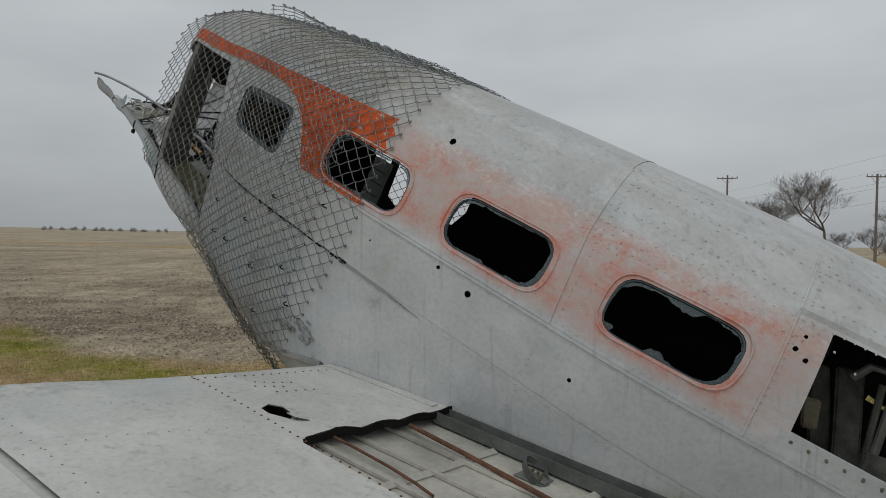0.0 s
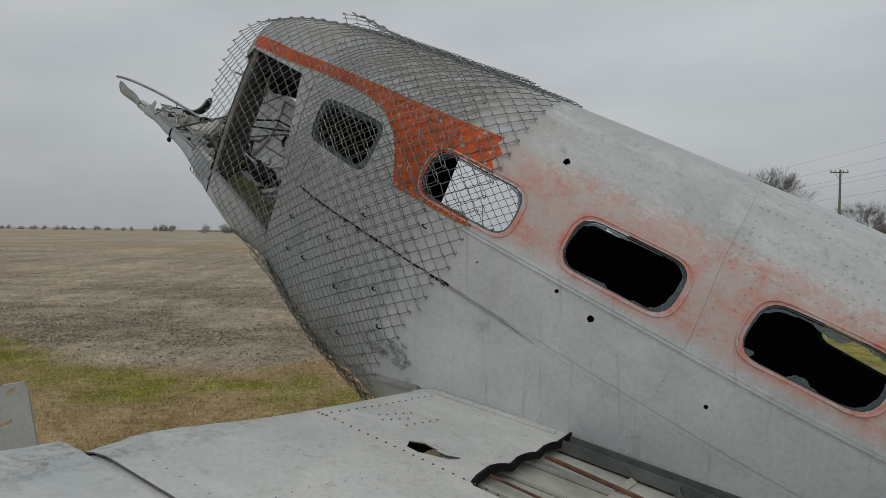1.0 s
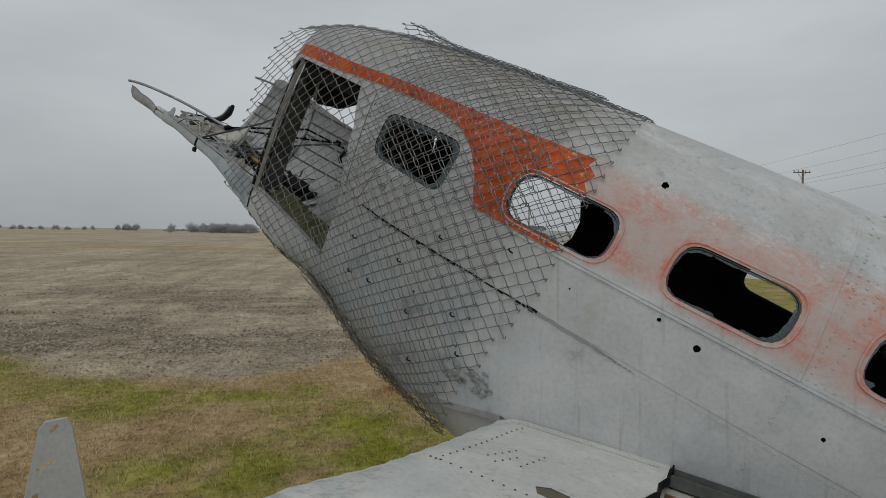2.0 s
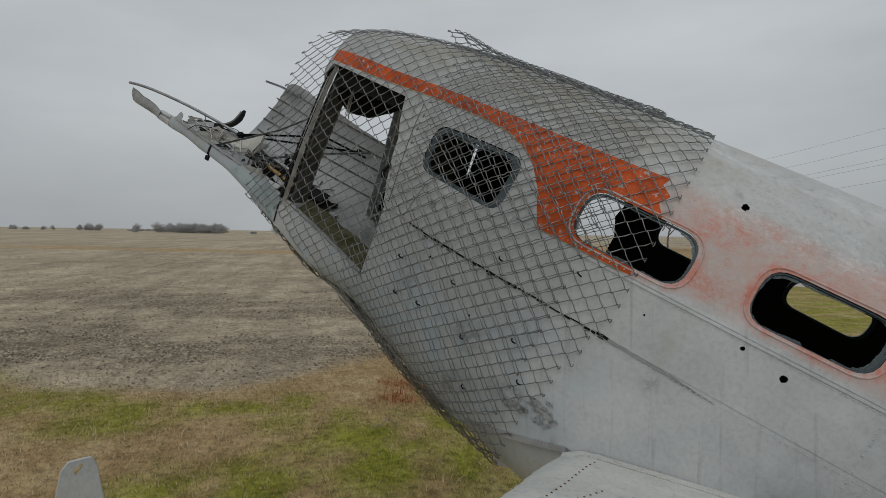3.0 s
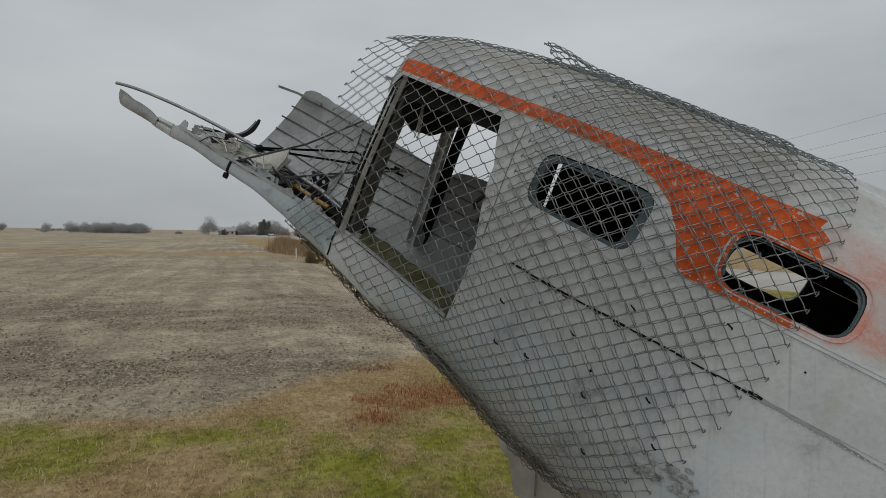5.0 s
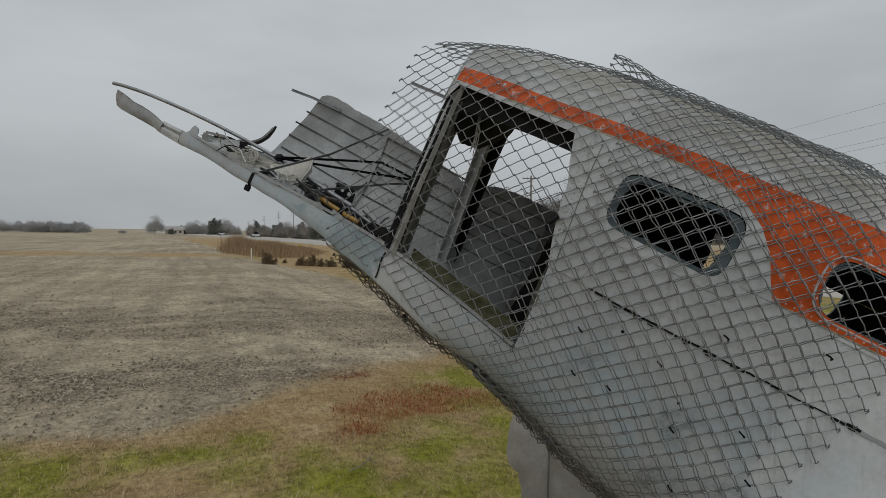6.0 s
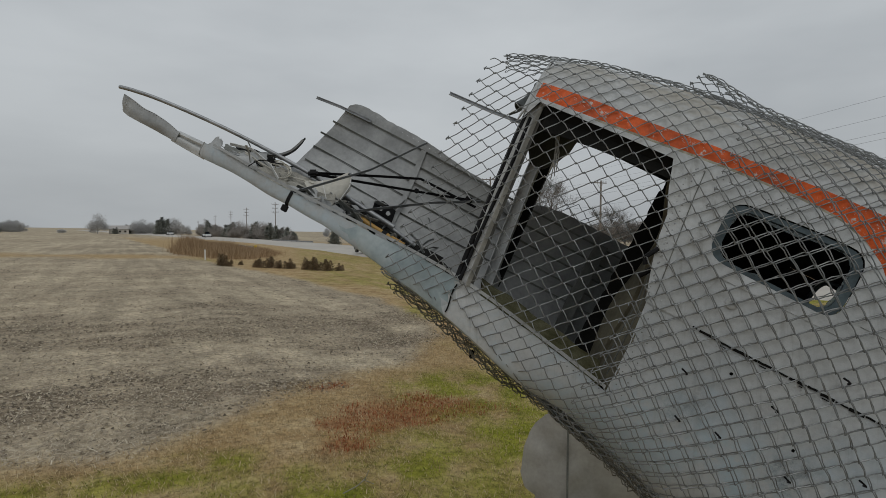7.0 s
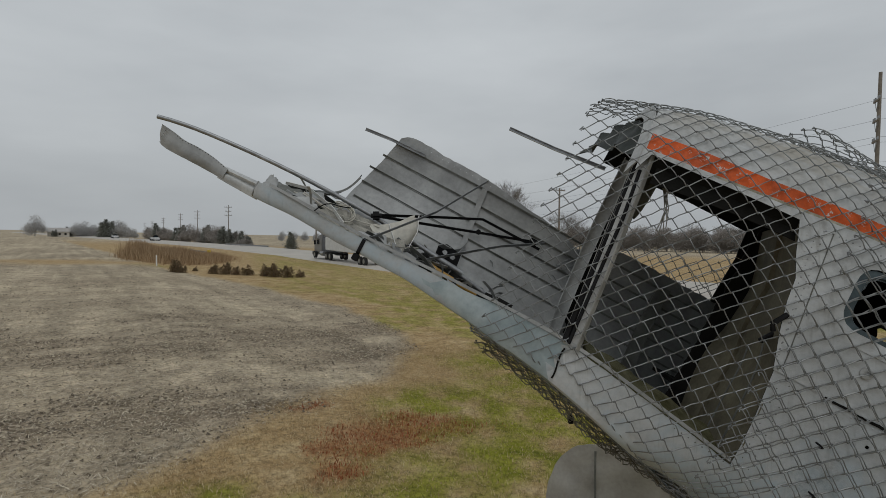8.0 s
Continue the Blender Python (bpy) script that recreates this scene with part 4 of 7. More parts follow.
TIP_N = [(2.70, 0.690), (2.90, 0.728), (3.0, 0.755), (3.1, 0.770), (3.2, 0.783), (3.27, 0.792), (3.33, 0.780)]


def tip(u, b):
    """The upright plate at the very tip of the nose, b from its top edge down."""
    v = lerp_table(u, TIP_TOP) * (1 - b) + lerp_table(u, TIP_LOW) * b
    return P(u, v + 0.002 * noise.noise(Vector((u * 20, b * 3, 0))), lerp_table(u, TIP_N) - 0.008 * math.sin(math.pi * b) + 0.004 * noise.noise(Vector((u * 9, b * 2, 5))))


def tip_groove(u, b):
    """The grooved length between the tip plate and the main wall."""
    n0 = lerp_table(u, TIP_N)
    k = (u - 2.73) / 0.23
    v, dn = lerp_table(b, [(0.0, -0.556 - 0.014 * k, 0.035), (0.22, -0.562 - 0.014 * k, 0.004), (0.42, -0.583 - 0.008 * k, 0.016), (0.55, -0.592 - 0.006 * k, 0.0), (1.0, -0.628, 0.002)])
    return P(u, v, n0 + dn)


stain = Sort([(3.24, 0.12), (3.15, 0.20), (3.08, 0.42), (2.96, 0.60), (2.97, 0.90), (3.05, 0.80), (3.11, 0.66), (3.19, 0.55)])
part("tip_plate", sheet(ragged([(2.925, 0.0), (3.31, 0.0), (3.30, 0.5), (3.28, 1.0), (2.925, 1.0)], 0.0008, 12), [], 0.035, tip, 0.004, (), stain), [M_NOSE, M_DUSK, M_INNER], nose_skin, "bent nose tip plate with dark scuffs")
part("tip_flange", ribbon(bmesh.new(), [tip(u, 1.0) + Vector((0, -0.022, 0.002)) for u in np.arange(2.93, 3.30, 0.06)], 0.022, 0.003, (0, 1, 0)), M_INNER, nose_skin)
part("tip_groove", sheet([(2.735, 0.0), (2.955, 0.0), (2.955, 1.0), (2.735, 1.0)], [], 0.035, tip_groove, 0.004, (), None), M_POST, nose_skin)
part("wall_end", tube(bmesh.new(), [trough(2.752, q) + Vector((0.004, 0.002, 0)) for q in (0.0, 0.06, 0.12, 0.18, 0.22)], 0.0035, 7), M_INNER, nose_skin)
bm = bmesh.new()
for u in np.arange(2.95, 3.30, 0.016):
    box(bm, tip(u, 0.05) + Vector((0, 0.003, 0)), (0.004, 0.003, 0.004))
for b_ in (0.2, 0.4, 0.6):
    box(bm, tip(3.285, b_) + Vector((0, 0.003, 0)), (0.004, 0.003, 0.004))
part("tip_rivets", bm, M_DARK, nose_skin, "dark rivets")["kind"] = "stuff"

# cockpit posts, header, roof wreckage
post_line = [P(1.318, -0.505, 0.212), P(1.35, -0.2, 0.23), P(1.375, 0.10, 0.27), P(1.39, 0.285, 0.31)]
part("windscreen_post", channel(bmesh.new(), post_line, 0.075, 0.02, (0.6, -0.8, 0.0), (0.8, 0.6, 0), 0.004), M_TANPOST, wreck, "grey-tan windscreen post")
part("windscreen_post", channel(bmesh.new(), [p + Vector((-0.022, -0.066, 0)) for p in post_line], 0.13, 0.012, (0, -1, 0), (-1, 0, 0), 0.004), M_POSTSIDE, wreck, "windscreen post side, coloured dark as shade")
part("post_facing", ribbon(bmesh.new(), [p + Vector((-0.004, -0.066, 0)) for p in post_line], 0.060, 0.003, (0, -1, 0)), M_POSTSIDE, wreck, "windscreen post facing in the same shade-dark grey")
part("post_flange", ribbon(bmesh.new(), [p + Vector((0.012, 0.014, 0)) for p in post_line], 0.027, 0.004, (1, -0.25, 0)), M_POST, wreck, "pale ragged flange of the windscreen post")
rim_f = np.linspace(f_of(1.40, 0.20), 84.0, 16)
part("roof_frame", sheet([(rim_f[0] / ANG, 0.0), (84.0 / ANG, 0.0), (84.0 / ANG, 1.0), (rim_f[0] / ANG, 1.0)], [], 0.06, lambda a, b: hull(1.418, a * ANG, 0.004 - 0.05 * b) + Vector((0.012 * b, 0, 0)), 0.005, (), None), M_POST, wreck, "pale grey frame along the torn roof edge")
part("rubber_seal", tube(bmesh.new(), [P(1.352, -0.50, 0.205), P(1.38, -0.2, 0.228), P(1.405, 0.1, 0.268), P(1.41, 0.20, 0.288), P(1.39, 0.25, 0.29)], 0.012, 8), M_BLACK, wreck, "black rubber seal")
part("rubber_seal", tube(bmesh.new(), [P(1.34, -0.50, 0.19), P(1.355, -0.3, 0.20), P(1.372, 0.0, 0.235), P(1.39, 0.18, 0.27)], 0.007, 8), M_BLACK, wreck)
part("far_post", channel(bmesh.new(), [P(1.20, -0.55, 1.0), P(1.235, -0.25, 0.99), P(1.265, 0.02, 0.96), P(1.29, 0.35, 0.90)], 0.06, 0.045, (0.9, -0.3, 0.0), (0.2, 0.8, 0), 0.004), M_POST, wreck, "grey far windscreen post")
part("far_post", channel(bmesh.new(), [P(1.165, -0.55, 1.06), P(1.19, -0.25, 1.05), P(1.215, 0.05, 1.02), P(1.225, 0.35, 0.98)], 0.06, 0.03, (0.9, -0.3, 0.0), (0.2, 0.8, 0), 0.004), M_DARK, wreck)
header = ragged([(0.30, 0.22), (0.33, 0.09), (0.42, 0.03), (0.54, 0.035), (0.66, 0.09), (0.76, 0.16), (0.82, 0.28), (0.78, 0.38), (0.64, 0.42), (0.42, 0.38)], 0.004, 6)
part("header_panel", sheet(header, [], 0.03, lambda a, b: P(1.36 - 0.44 * (a - 0.3) + 0.01 * math.sin(a * 9), b + 0.10 * (a - 0.3), a), 0.006, (), None, False), M_PRIMER_SHADE, wreck, "dark curved header panel")


def brow(a, b):
    """The torn front of the roof lining: a across from the near post, b down from its upper edge."""
    top = 0.37 + 0.10 * math.sin(min(1.0, a * 1.25) * math.pi * 0.5) - 0.09 * a * a
    fold = 0.018 * math.sin(a * 17 + b * 3) * b + 0.012 * math.sin(a * 31) * (1 - b)
    return P(1.40 + 0.075 * a + fold + 0.03 * b * b, top - (0.17 - 0.08 * a) * b + 0.008 * math.sin(a * 23), 0.31 + 0.70 * a)


crumple = sheet(ragged([(0.02, 0.0), (1.0, 0.0), (1.06, 0.5), (1.0, 1.0), (0.62, 1.1), (0.30, 0.92), (0.0, 0.9)], 0.03, 7, 0.08), [], 0.05, brow, 0.003, (), None, False)
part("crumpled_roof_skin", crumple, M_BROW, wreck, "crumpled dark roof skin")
part("header_beam", channel(bmesh.new(), [hull(1.36, f_of(1.36, 0.255), -0.03), hull(1.1, f_of(1.1, 0.262), -0.03), hull(0.85, f_of(0.85, 0.252), -0.03)], 0.07, 0.04, (0, 0.5, 0.8), (0, -0.8, 0.3), 0.004), M_DARK, wreck)
# the unlit underside of the roof, its shade put into the black
part("roof_liner", sheet([(0.45, 0.50), (1.34, 0.62), (1.34, 1.56), (0.45, 1.60)], [], 0.06, hull_map(-0.035), 0.004, (), None), M_DARK, wreck, "roof lining coloured black as deep shade")
bm = bmesh.new()
for k in range(7):
    tube(bm, [P(1.285 + 0.003 * k, 0.20, 0.33 + 0.006 * k), P(1.265 + 0.008 * math.sin(k * 3), 0.165 + 0.004 * k, 0.315), P(1.235 + 0.010 * math.sin(k * 2.1), 0.11, 0.285), P(1.215 + 0.014 * math.sin(k * 2.7), 0.055 - 0.008 * k, 0.26 + 0.006 * k)], 0.002, 5)
part("loose_wires", bm, M_CLOTH, wreck, "loose hanging wires")
JAMB = [(-0.60, 0.69), (-0.42, 0.70), (-0.25, 0.722), (-0.12, 0.765), (-0.02, 0.79), (0.06, 0.80), (0.14, 0.835), (0.255, 0.868)]


def jamb(a, b):
    """The lining that runs inwards from the torn edge of the door skin."""
    u = lerp_table(a, JAMB) - 0.008
    return P(u - (0.10 + 0.24 * smooth(-0.5, 0.1, a)) * b, a, -hull(u, f_of(u, a), -0.005).y + b)


part("door_jamb", sheet(ragged([(-0.60, 0.0), (0.25, 0.0), (0.25, 0.16), (0.08, 0.34), (-0.15, 0.42), (-0.60, 0.42)], 0.004, 9), [], 0.04, jamb, 0.004, (), None), M_TAN, wreck, "stained tan door jamb")
for k in (0.13, 0.27):
    part("jamb_seam", ribbon(bmesh.new(), [jamb(a, k) + Vector((0.006, 0, 0)) for a in np.arange(-0.56, -0.06 - k * 0.3, 0.06)], 0.004, 0.003, (0, 1, 0)), M_DUSK, wreck)


CABIN_EDGE = [(-0.60, 0.653, 0.60), (-0.30, 0.69, 0.60), (-0.1, 0.64, 0.64), (0.05, 0.62, 0.66), (0.27, 0.69, 0.64)]


def bulkhead(a, k):
    """From the inner edge of the jamb across to the cabin's frame."""
    u, n = lerp_table(a, CABIN_EDGE)
    left = P(u, a, n)
    return jamb(min(a, 0.25), 0.36 - 0.18 * smooth(-0.15, 0.25, a)).lerp(left, k)


part("bulkhead", sheet([(-0.60, 0.0), (0.27, 0.0), (0.27, 1.0), (-0.60, 1.0)], [], 0.08, bulkhead, 0.02, (), None), M_TAN, wreck, "stained brown cabin bulkhead edge")
part("bulkhead_post", channel(bmesh.new(), [bulkhead(a, 0.97) + Vector((0.012, 0, 0)) for a in np.arange(-0.60, -0.14, 0.08)], 0.03, 0.02, (0, 1, 0.1), (1, 0, 0), 0.004), M_DUSK, wreck)
part("jamb_bolt", tube(bmesh.new(), [jamb(-0.13, 0.06), jamb(-0.13, 0.06) + Vector((0.03, 0, -0.045))], 0.010, 8), M_BLACK, wreck)
part("floor_ledge", sheet(ragged([(0.70, 0.0), (1.24, 0.0), (1.26, 0.13), (0.70, 0.16)], 0.006, 10), [], 0.04, lambda a, b: P(a, lerp_table(a, LIP)[0] - 0.004 + 0.36 * b + 0.004 * math.sin(a * 30), lerp_table(a, LIP)[1] + 0.03 + b), 0.012, (), None), M_OLIVE, wreck, "dirty mossy olive floor ledge")
part("latch", tube(bmesh.new(), [P(0.775, -0.06, 0.075), P(0.80, -0.11, 0.085), P(0.785, -0.13, 0.085)], 0.009, 6), M_BLACK, wreck)

# loose sticks, tube, straps and debris in the broken nose
ROD = [(1.62, -0.53, 0.80), (1.85, -0.492, 0.80), (2.2, -0.457, 0.80), (2.5, -0.446, 0.795), (2.8, -0.450, 0.785), (3.1, -0.470, 0.775), (3.25, -0.490, 0.768), (3.335, -0.508, 0.765)]
part("bent_tube", tube(bmesh.new(), [P(u, *lerp_table(u, ROD)) for u in np.linspace(1.62, 3.335, 30)], 0.010, 10), M_STEEL, wreck, "long bent grey metal tube")
part("broken_stringer", channel(bmesh.new(), [P(2.55, -0.08, 1.185), P(2.40, -0.065, 1.185), P(2.2, -0.06, 1.165)], 0.016, 0.012, (0, 0, 1), (0, 1, 0), 0.003), M_STEEL, wreck)
part("broken_stringer", channel(bmesh.new(), [P(1.873, 0.273, 1.16), P(1.62, 0.275, 1.09), P(1.36, 0.285, 1.0)], 0.018, 0.014, (0, 0, 1), (0, 1, 0), 0.003), M_STEEL, wreck)


def strap(pts, half=0.0068):
    return ribbon(bmesh.new(), pts, half, 0.002, (0, 0.3, 1))


loop = [trough(2.20, q) + Vector((0, 0.004 if q < 0.25 else 0, -0.004)) for q in (0.0, 0.05, 0.1, 0.16, 0.22)]
part("strap", ribbon(bmesh.new(), [P(2.17, -0.50, 0.75)] + loop, 0.008, 0.003, (1, 0, 0)), M_BLACK, wreck, "black webbing strap")
part("buckle", box(bmesh.new(), trough(2.20, 0.2) + Vector((0, 0.006, -0.02)), (0.03, 0.015, 0.03), None, 0.003), M_BLACK, wreck)
part("strap", strap([P(2.19, -0.535, 0.53), P(2.0, -0.30, 0.82), P(1.845, -0.03, 1.07)]), M_STEEL, wreck, "grey webbing strap")
part("strap", strap([P(2.235, -0.44, 0.77), P(1.95, -0.30, 0.93), P(1.78, -0.22, 1.02), P(1.45, -0.22, 1.05)]), M_BLACK, wreck)
part("strap", strap([P(2.235, -0.445, 0.77), P(1.77, -0.29, 1.02), P(1.45, -0.185, 1.06)]), M_BLACK, wreck)
part("strap", strap([P(1.93, -0.50, 0.62), P(1.65, -0.30, 0.9), P(1.44, -0.18, 1.06)]), M_STEEL, wreck)
part("buckle", box(bmesh.new(), P(1.50, -0.20, 1.03), (0.04, 0.02, 0.03), None, 0.004), M_BLACK, wreck)
part("buckle", box(bmesh.new(), P(1.77, -0.287, 1.015), (0.025, 0.02, 0.025), None, 0.004), M_BLACK, wreck)
part("strap_knot", box(bmesh.new(), P(2.235, -0.443, 0.77), (0.05, 0.04, 0.035), Euler((0.4, 0.5, 0.2)).to_matrix(), 0.01), M_BLACK, wreck)


def plate(corners, bow, seed, roll=0.0):
    """A torn plate of sheet metal between four corners, bowed, with one edge rolled over."""
    c0, c1, c2, c3 = [P(*c) for c in corners]
    up = (c1 - c0).cross(c3 - c0).normalized()
    rng = random.Random(seed)
    ph = rng.uniform(0, 6)
    out = ragged([(0, 0), (1, 0), (1, 1), (0, 1)], 0.05, seed, 0.16)

    def at(a, b):
        p = c0.lerp(c1, a).lerp(c3.lerp(c2, a), b)
        h = bow * (1 - (2 * a - 1) ** 2) + roll * max(0.0, b - 0.75) ** 2 * 16 + 0.004 * math.sin(a * 13 + ph) * math.cos(b * 11 + ph)
        return p + up * h

    return sheet(out, [], 0.16, at, 0.003, (), None)


PLATES = [
    (((2.74, -0.56, 0.67), (2.735, -0.495, 0.72), (2.69, -0.50, 0.70), (2.66, -0.56, 0.67)), 0.004, 1, 0.0, M_INNER),
    (((2.723, -0.513, 0.80), (2.602, -0.50, 0.80), (2.582, -0.53, 0.74), (2.687, -0.545, 0.74)), 0.01, 2, 0.01, M_DUSK),
    (((2.614, -0.535, 0.72), (2.506, -0.465, 0.80), (2.47, -0.50, 0.76), (2.582, -0.55, 0.69)), -0.01, 3, 0.01, M_INNER),
    (((2.60, -0.55, 0.70), (2.30, -0.545, 0.62), (2.30, -0.56, 0.58), (2.58, -0.56, 0.66)), 0.008, 4, 0.006, M_CLOTH),
    (((2.50, -0.50, 0.86), (2.25, -0.48, 0.86), (2.22, -0.55, 0.78), (2.48, -0.54, 0.78)), 0.012, 5, 0.0, M_DUSK),
    (((2.24, -0.49, 0.70), (2.08, -0.355, 0.78), (2.025, -0.42, 0.74), (2.09, -0.545, 0.64)), 0.026, 6, 0.02, M_BAY),
    (((2.13, -0.50, 0.64), (2.06, -0.47, 0.68), (2.03, -0.55, 0.62), (2.09, -0.56, 0.60)), 0.012, 7, 0.01, M_CLOTH),
    (((2.36, -0.51, 0.70), (2.20, -0.50, 0.69), (2.14, -0.545, 0.60), (2.30, -0.55, 0.60)), 0.015, 8, 0.0, M_CLOTH),
    (((1.923, -0.560, 0.66), (1.691, -0.575, 0.64), (1.67, -0.585, 0.59), (1.881, -0.573, 0.59)), 0.004, 9, 0.0, M_POST),
    (((1.815, -0.540, 0.71), (1.678, -0.560, 0.69), (1.67, -0.575, 0.66), (1.80, -0.56, 0.67)), 0.004, 10, 0.006, M_INNER),
    (((2.02, -0.53, 0.82), (1.60, -0.55, 0.82), (1.58, -0.57, 0.74), (2.0, -0.56, 0.74)), 0.01, 11, 0.0, M_DARK),
    (((1.95, -0.50, 0.90), (1.45, -0.52, 0.86), (1.45, -0.56, 0.74), (1.95, -0.55, 0.80)), 0.015, 12, 0.0, M_DARK),
    (((1.20, -0.60, 0.62), (0.84, -0.62, 0.60), (0.84, -0.66, 0.36), (1.20, -0.63, 0.38)), 0.015, 13, 0.0, M_OLIVE),
    (((2.66, -0.555, 0.66), (2.52, -0.50, 0.68), (2.44, -0.53, 0.64), (2.58, -0.565, 0.63)), 0.01, 16, 0.012, M_POST),
    (((2.48, -0.53, 0.66), (2.36, -0.48, 0.72), (2.30, -0.52, 0.68), (2.40, -0.56, 0.60)), 0.012, 17, 0.0, M_CLOTH),
    (((2.26, -0.53, 0.60), (2.16, -0.49, 0.66), (2.08, -0.53, 0.62), (2.16, -0.565, 0.56)), 0.012, 18, 0.01, M_INNER),
    (((2.42, -0.47, 0.80), (2.26, -0.44, 0.84), (2.20, -0.49, 0.80), (2.36, -0.51, 0.76)), 0.012, 19, 0.01, M_INNER),
    (((1.98, -0.55, 0.58), (1.86, -0.53, 0.62), (1.80, -0.56, 0.58), (1.90, -0.58, 0.54)), 0.01, 20, 0.0, M_CLOTH),
    (((2.72, -0.535, 0.80), (2.30, -0.505, 0.84), (2.28, -0.55, 0.74), (2.70, -0.555, 0.70)), 0.012, 21, 0.008, M_DUSK),
    (((2.68, -0.50, 0.84), (2.46, -0.475, 0.86), (2.44, -0.53, 0.80), (2.66, -0.54, 0.78)), -0.012, 22, 0.012, M_DARK),
    (((2.57, -0.49, 0.90), (2.36, -0.455, 0.92), (2.34, -0.52, 0.84), (2.55, -0.54, 0.82)), 0.014, 23, 0.0, M_DARK),
    (((2.66, -0.525, 0.76), (2.40, -0.49, 0.79), (2.39, -0.515, 0.77), (2.64, -0.545, 0.73)), 0.016, 24, 0.012, M_INNER),
    (((2.40, -0.50, 0.76), (2.22, -0.475, 0.78), (2.16, -0.53, 0.72), (2.36, -0.55, 0.68)), -0.012, 25, 0.014, M_CLOTH),
    (((2.34, -0.47, 0.86), (2.10, -0.43, 0.90), (2.06, -0.50, 0.84), (2.30, -0.54, 0.80)), 0.016, 26, 0.0, M_DUSK),
    (((2.10, -0.50, 0.62), (1.98, -0.525, 0.66), (1.94, -0.57, 0.60), (2.06, -0.57, 0.57)), 0.012, 27, 0.008, M_INNER),
    (((1.95, -0.555, 0.56), (1.55, -0.575, 0.50), (1.54, -0.59, 0.46), (1.93, -0.58, 0.52)), 0.006, 28, 0.006, M_POST),
    (((1.50, -0.54, 0.62), (1.28, -0.55, 0.56), (1.26, -0.58, 0.40), (1.50, -0.565, 0.48)), 0.01, 14, 0.0, M_DUSK)]
for corners, bow, seed, roll, mm in PLATES:
    part("torn_sheet", plate(corners, bow, seed, roll), mm, wreck, "torn crumpled sheet metal" if mm in (M_POST, M_BAY) else "")


def gutter(a, b):
    """The curled torn end of a dark fairing: a along its curl, b across."""
    u, v = lerp_table(a, [(0.0, 2.60, -0.515), (0.25, 2.55, -0.478), (0.5, 2.49, -0.455), (0.75, 2.435, -0.40), (0.9, 2.41, -0.345), (1.0, 2.40, -0.31)])
    return P(u + 0.02 * b * a, v - 0.012 * b * (1 - a) + 0.004 * math.sin(b * 9 + a * 5), 0.87 + 0.09 * b + 0.02 * a)


part("curled_fairing", sheet(ragged([(0.0, 0.0), (1.0, 0.12), (1.0, 0.55), (0.8, 1.0), (0.0, 1.0)], 0.025, 29, 0.1), [], 0.06, gutter, 0.003, (), None), M_BROW, wreck, "curled dark torn fairing")
part("curled_edge", ribbon(bmesh.new(), [gutter(a, 0.0) + Vector((0, 0.004, 0)) for a in np.linspace(0.05, 0.98, 14)], 0.005, 0.003, (0, 0, 1)), M_INNER, wreck)
rng = random.Random(67)
for k in range(9):
    u0, v0, n0 = rng.uniform(2.45, 2.72), rng.uniform(-0.535, -0.505), rng.uniform(0.70, 0.80)
    run_ = [P(u0 - 0.09 * i + rng.uniform(-0.01, 0.01), v0 + 0.014 * math.sin(i * 1.4 + k) + 0.004 * i * (k % 3 - 1), n0 + 0.012 * math.sin(i + k * 2.0)) for i in range(5)]
    part("loose_cable", tube(bmesh.new(), run_, 0.0034, 5), M_CREAM if k % 3 else M_BLACK, wreck, "cream loose cable" if k % 3 else "")
part("torn_strip", ribbon(bmesh.new(), [P(2.155, -0.45, 0.70), P(2.10, -0.50, 0.665), P(2.064, -0.535, 0.645), P(2.03, -0.50, 0.68), P(2.03, -0.42, 0.735), P(2.06, -0.355, 0.78)], 0.010, 0.003, (0, 1, 0.5)), M_WHITE_EDGE, wreck, "white bent edge strip")
part("torn_strip", ribbon(bmesh.new(), [P(2.66, -0.50, 0.72), P(2.56, -0.475, 0.74), P(2.42, -0.50, 0.70), P(2.33, -0.535, 0.64)], 0.008, 0.003, (0, 0.6, 1)), M_WHITE_EDGE, wreck)
bearing = sheet([(-0.04, -0.035), (0.03, -0.03), (0.04, 0.01), (0.02, 0.035), (-0.03, 0.03)], [[(0.016 * math.cos(a), 0.016 * math.sin(a)) for a in np.arange(0, 6.2, 0.52)]], 0.014, lambda a, b: P(2.005 + a, -0.548 + b, 0.61 + 0.3 * b), 0.012, (), None)
part("bearing_block", bearing, M_INNER, wreck, "grey bracket with a round hole")
# bumpy bed coloured black to put shade into the nose bottom
bed = sheet(ragged([(1.40, 0.24), (2.58, 0.24), (2.50, 0.40), (2.40, 0.60), (1.40, 0.60)], 0.01, 23), [], 0.035, lambda a, b: trough(a, b) + Vector((0, 0.008 * noise.noise(Vector((a * 20, b * 20, 3))), 0.018 + 0.016 * noise.noise(Vector((a * 14, b * 14, 0))))), 0.004, (), None, False)
part("dark_bed", bed, M_DARK, nose_skin, "black bed that darkens the bottom of the nose")
rng = random.Random(61)
for k in range(34):
    u = rng.uniform(1.5, 2.62)
    p = P(u, -0.545 + rng.uniform(0, 0.03), rng.uniform(0.62, 0.9))
    q = p + Vector((rng.uniform(-0.16, 0.16), rng.uniform(-0.08, 0.08), rng.uniform(-0.01, 0.07)))
    part("splinter", ribbon(bmesh.new(), [p, p.lerp(q, 0.5) + Vector((0, 0, 0.01)), q], rng.uniform(0.004, 0.012), 0.002, (0, 0.7, 0.7)), rng.choice((M_INNER, M_DUSK, M_CLOTH, M_POST)), wreck)
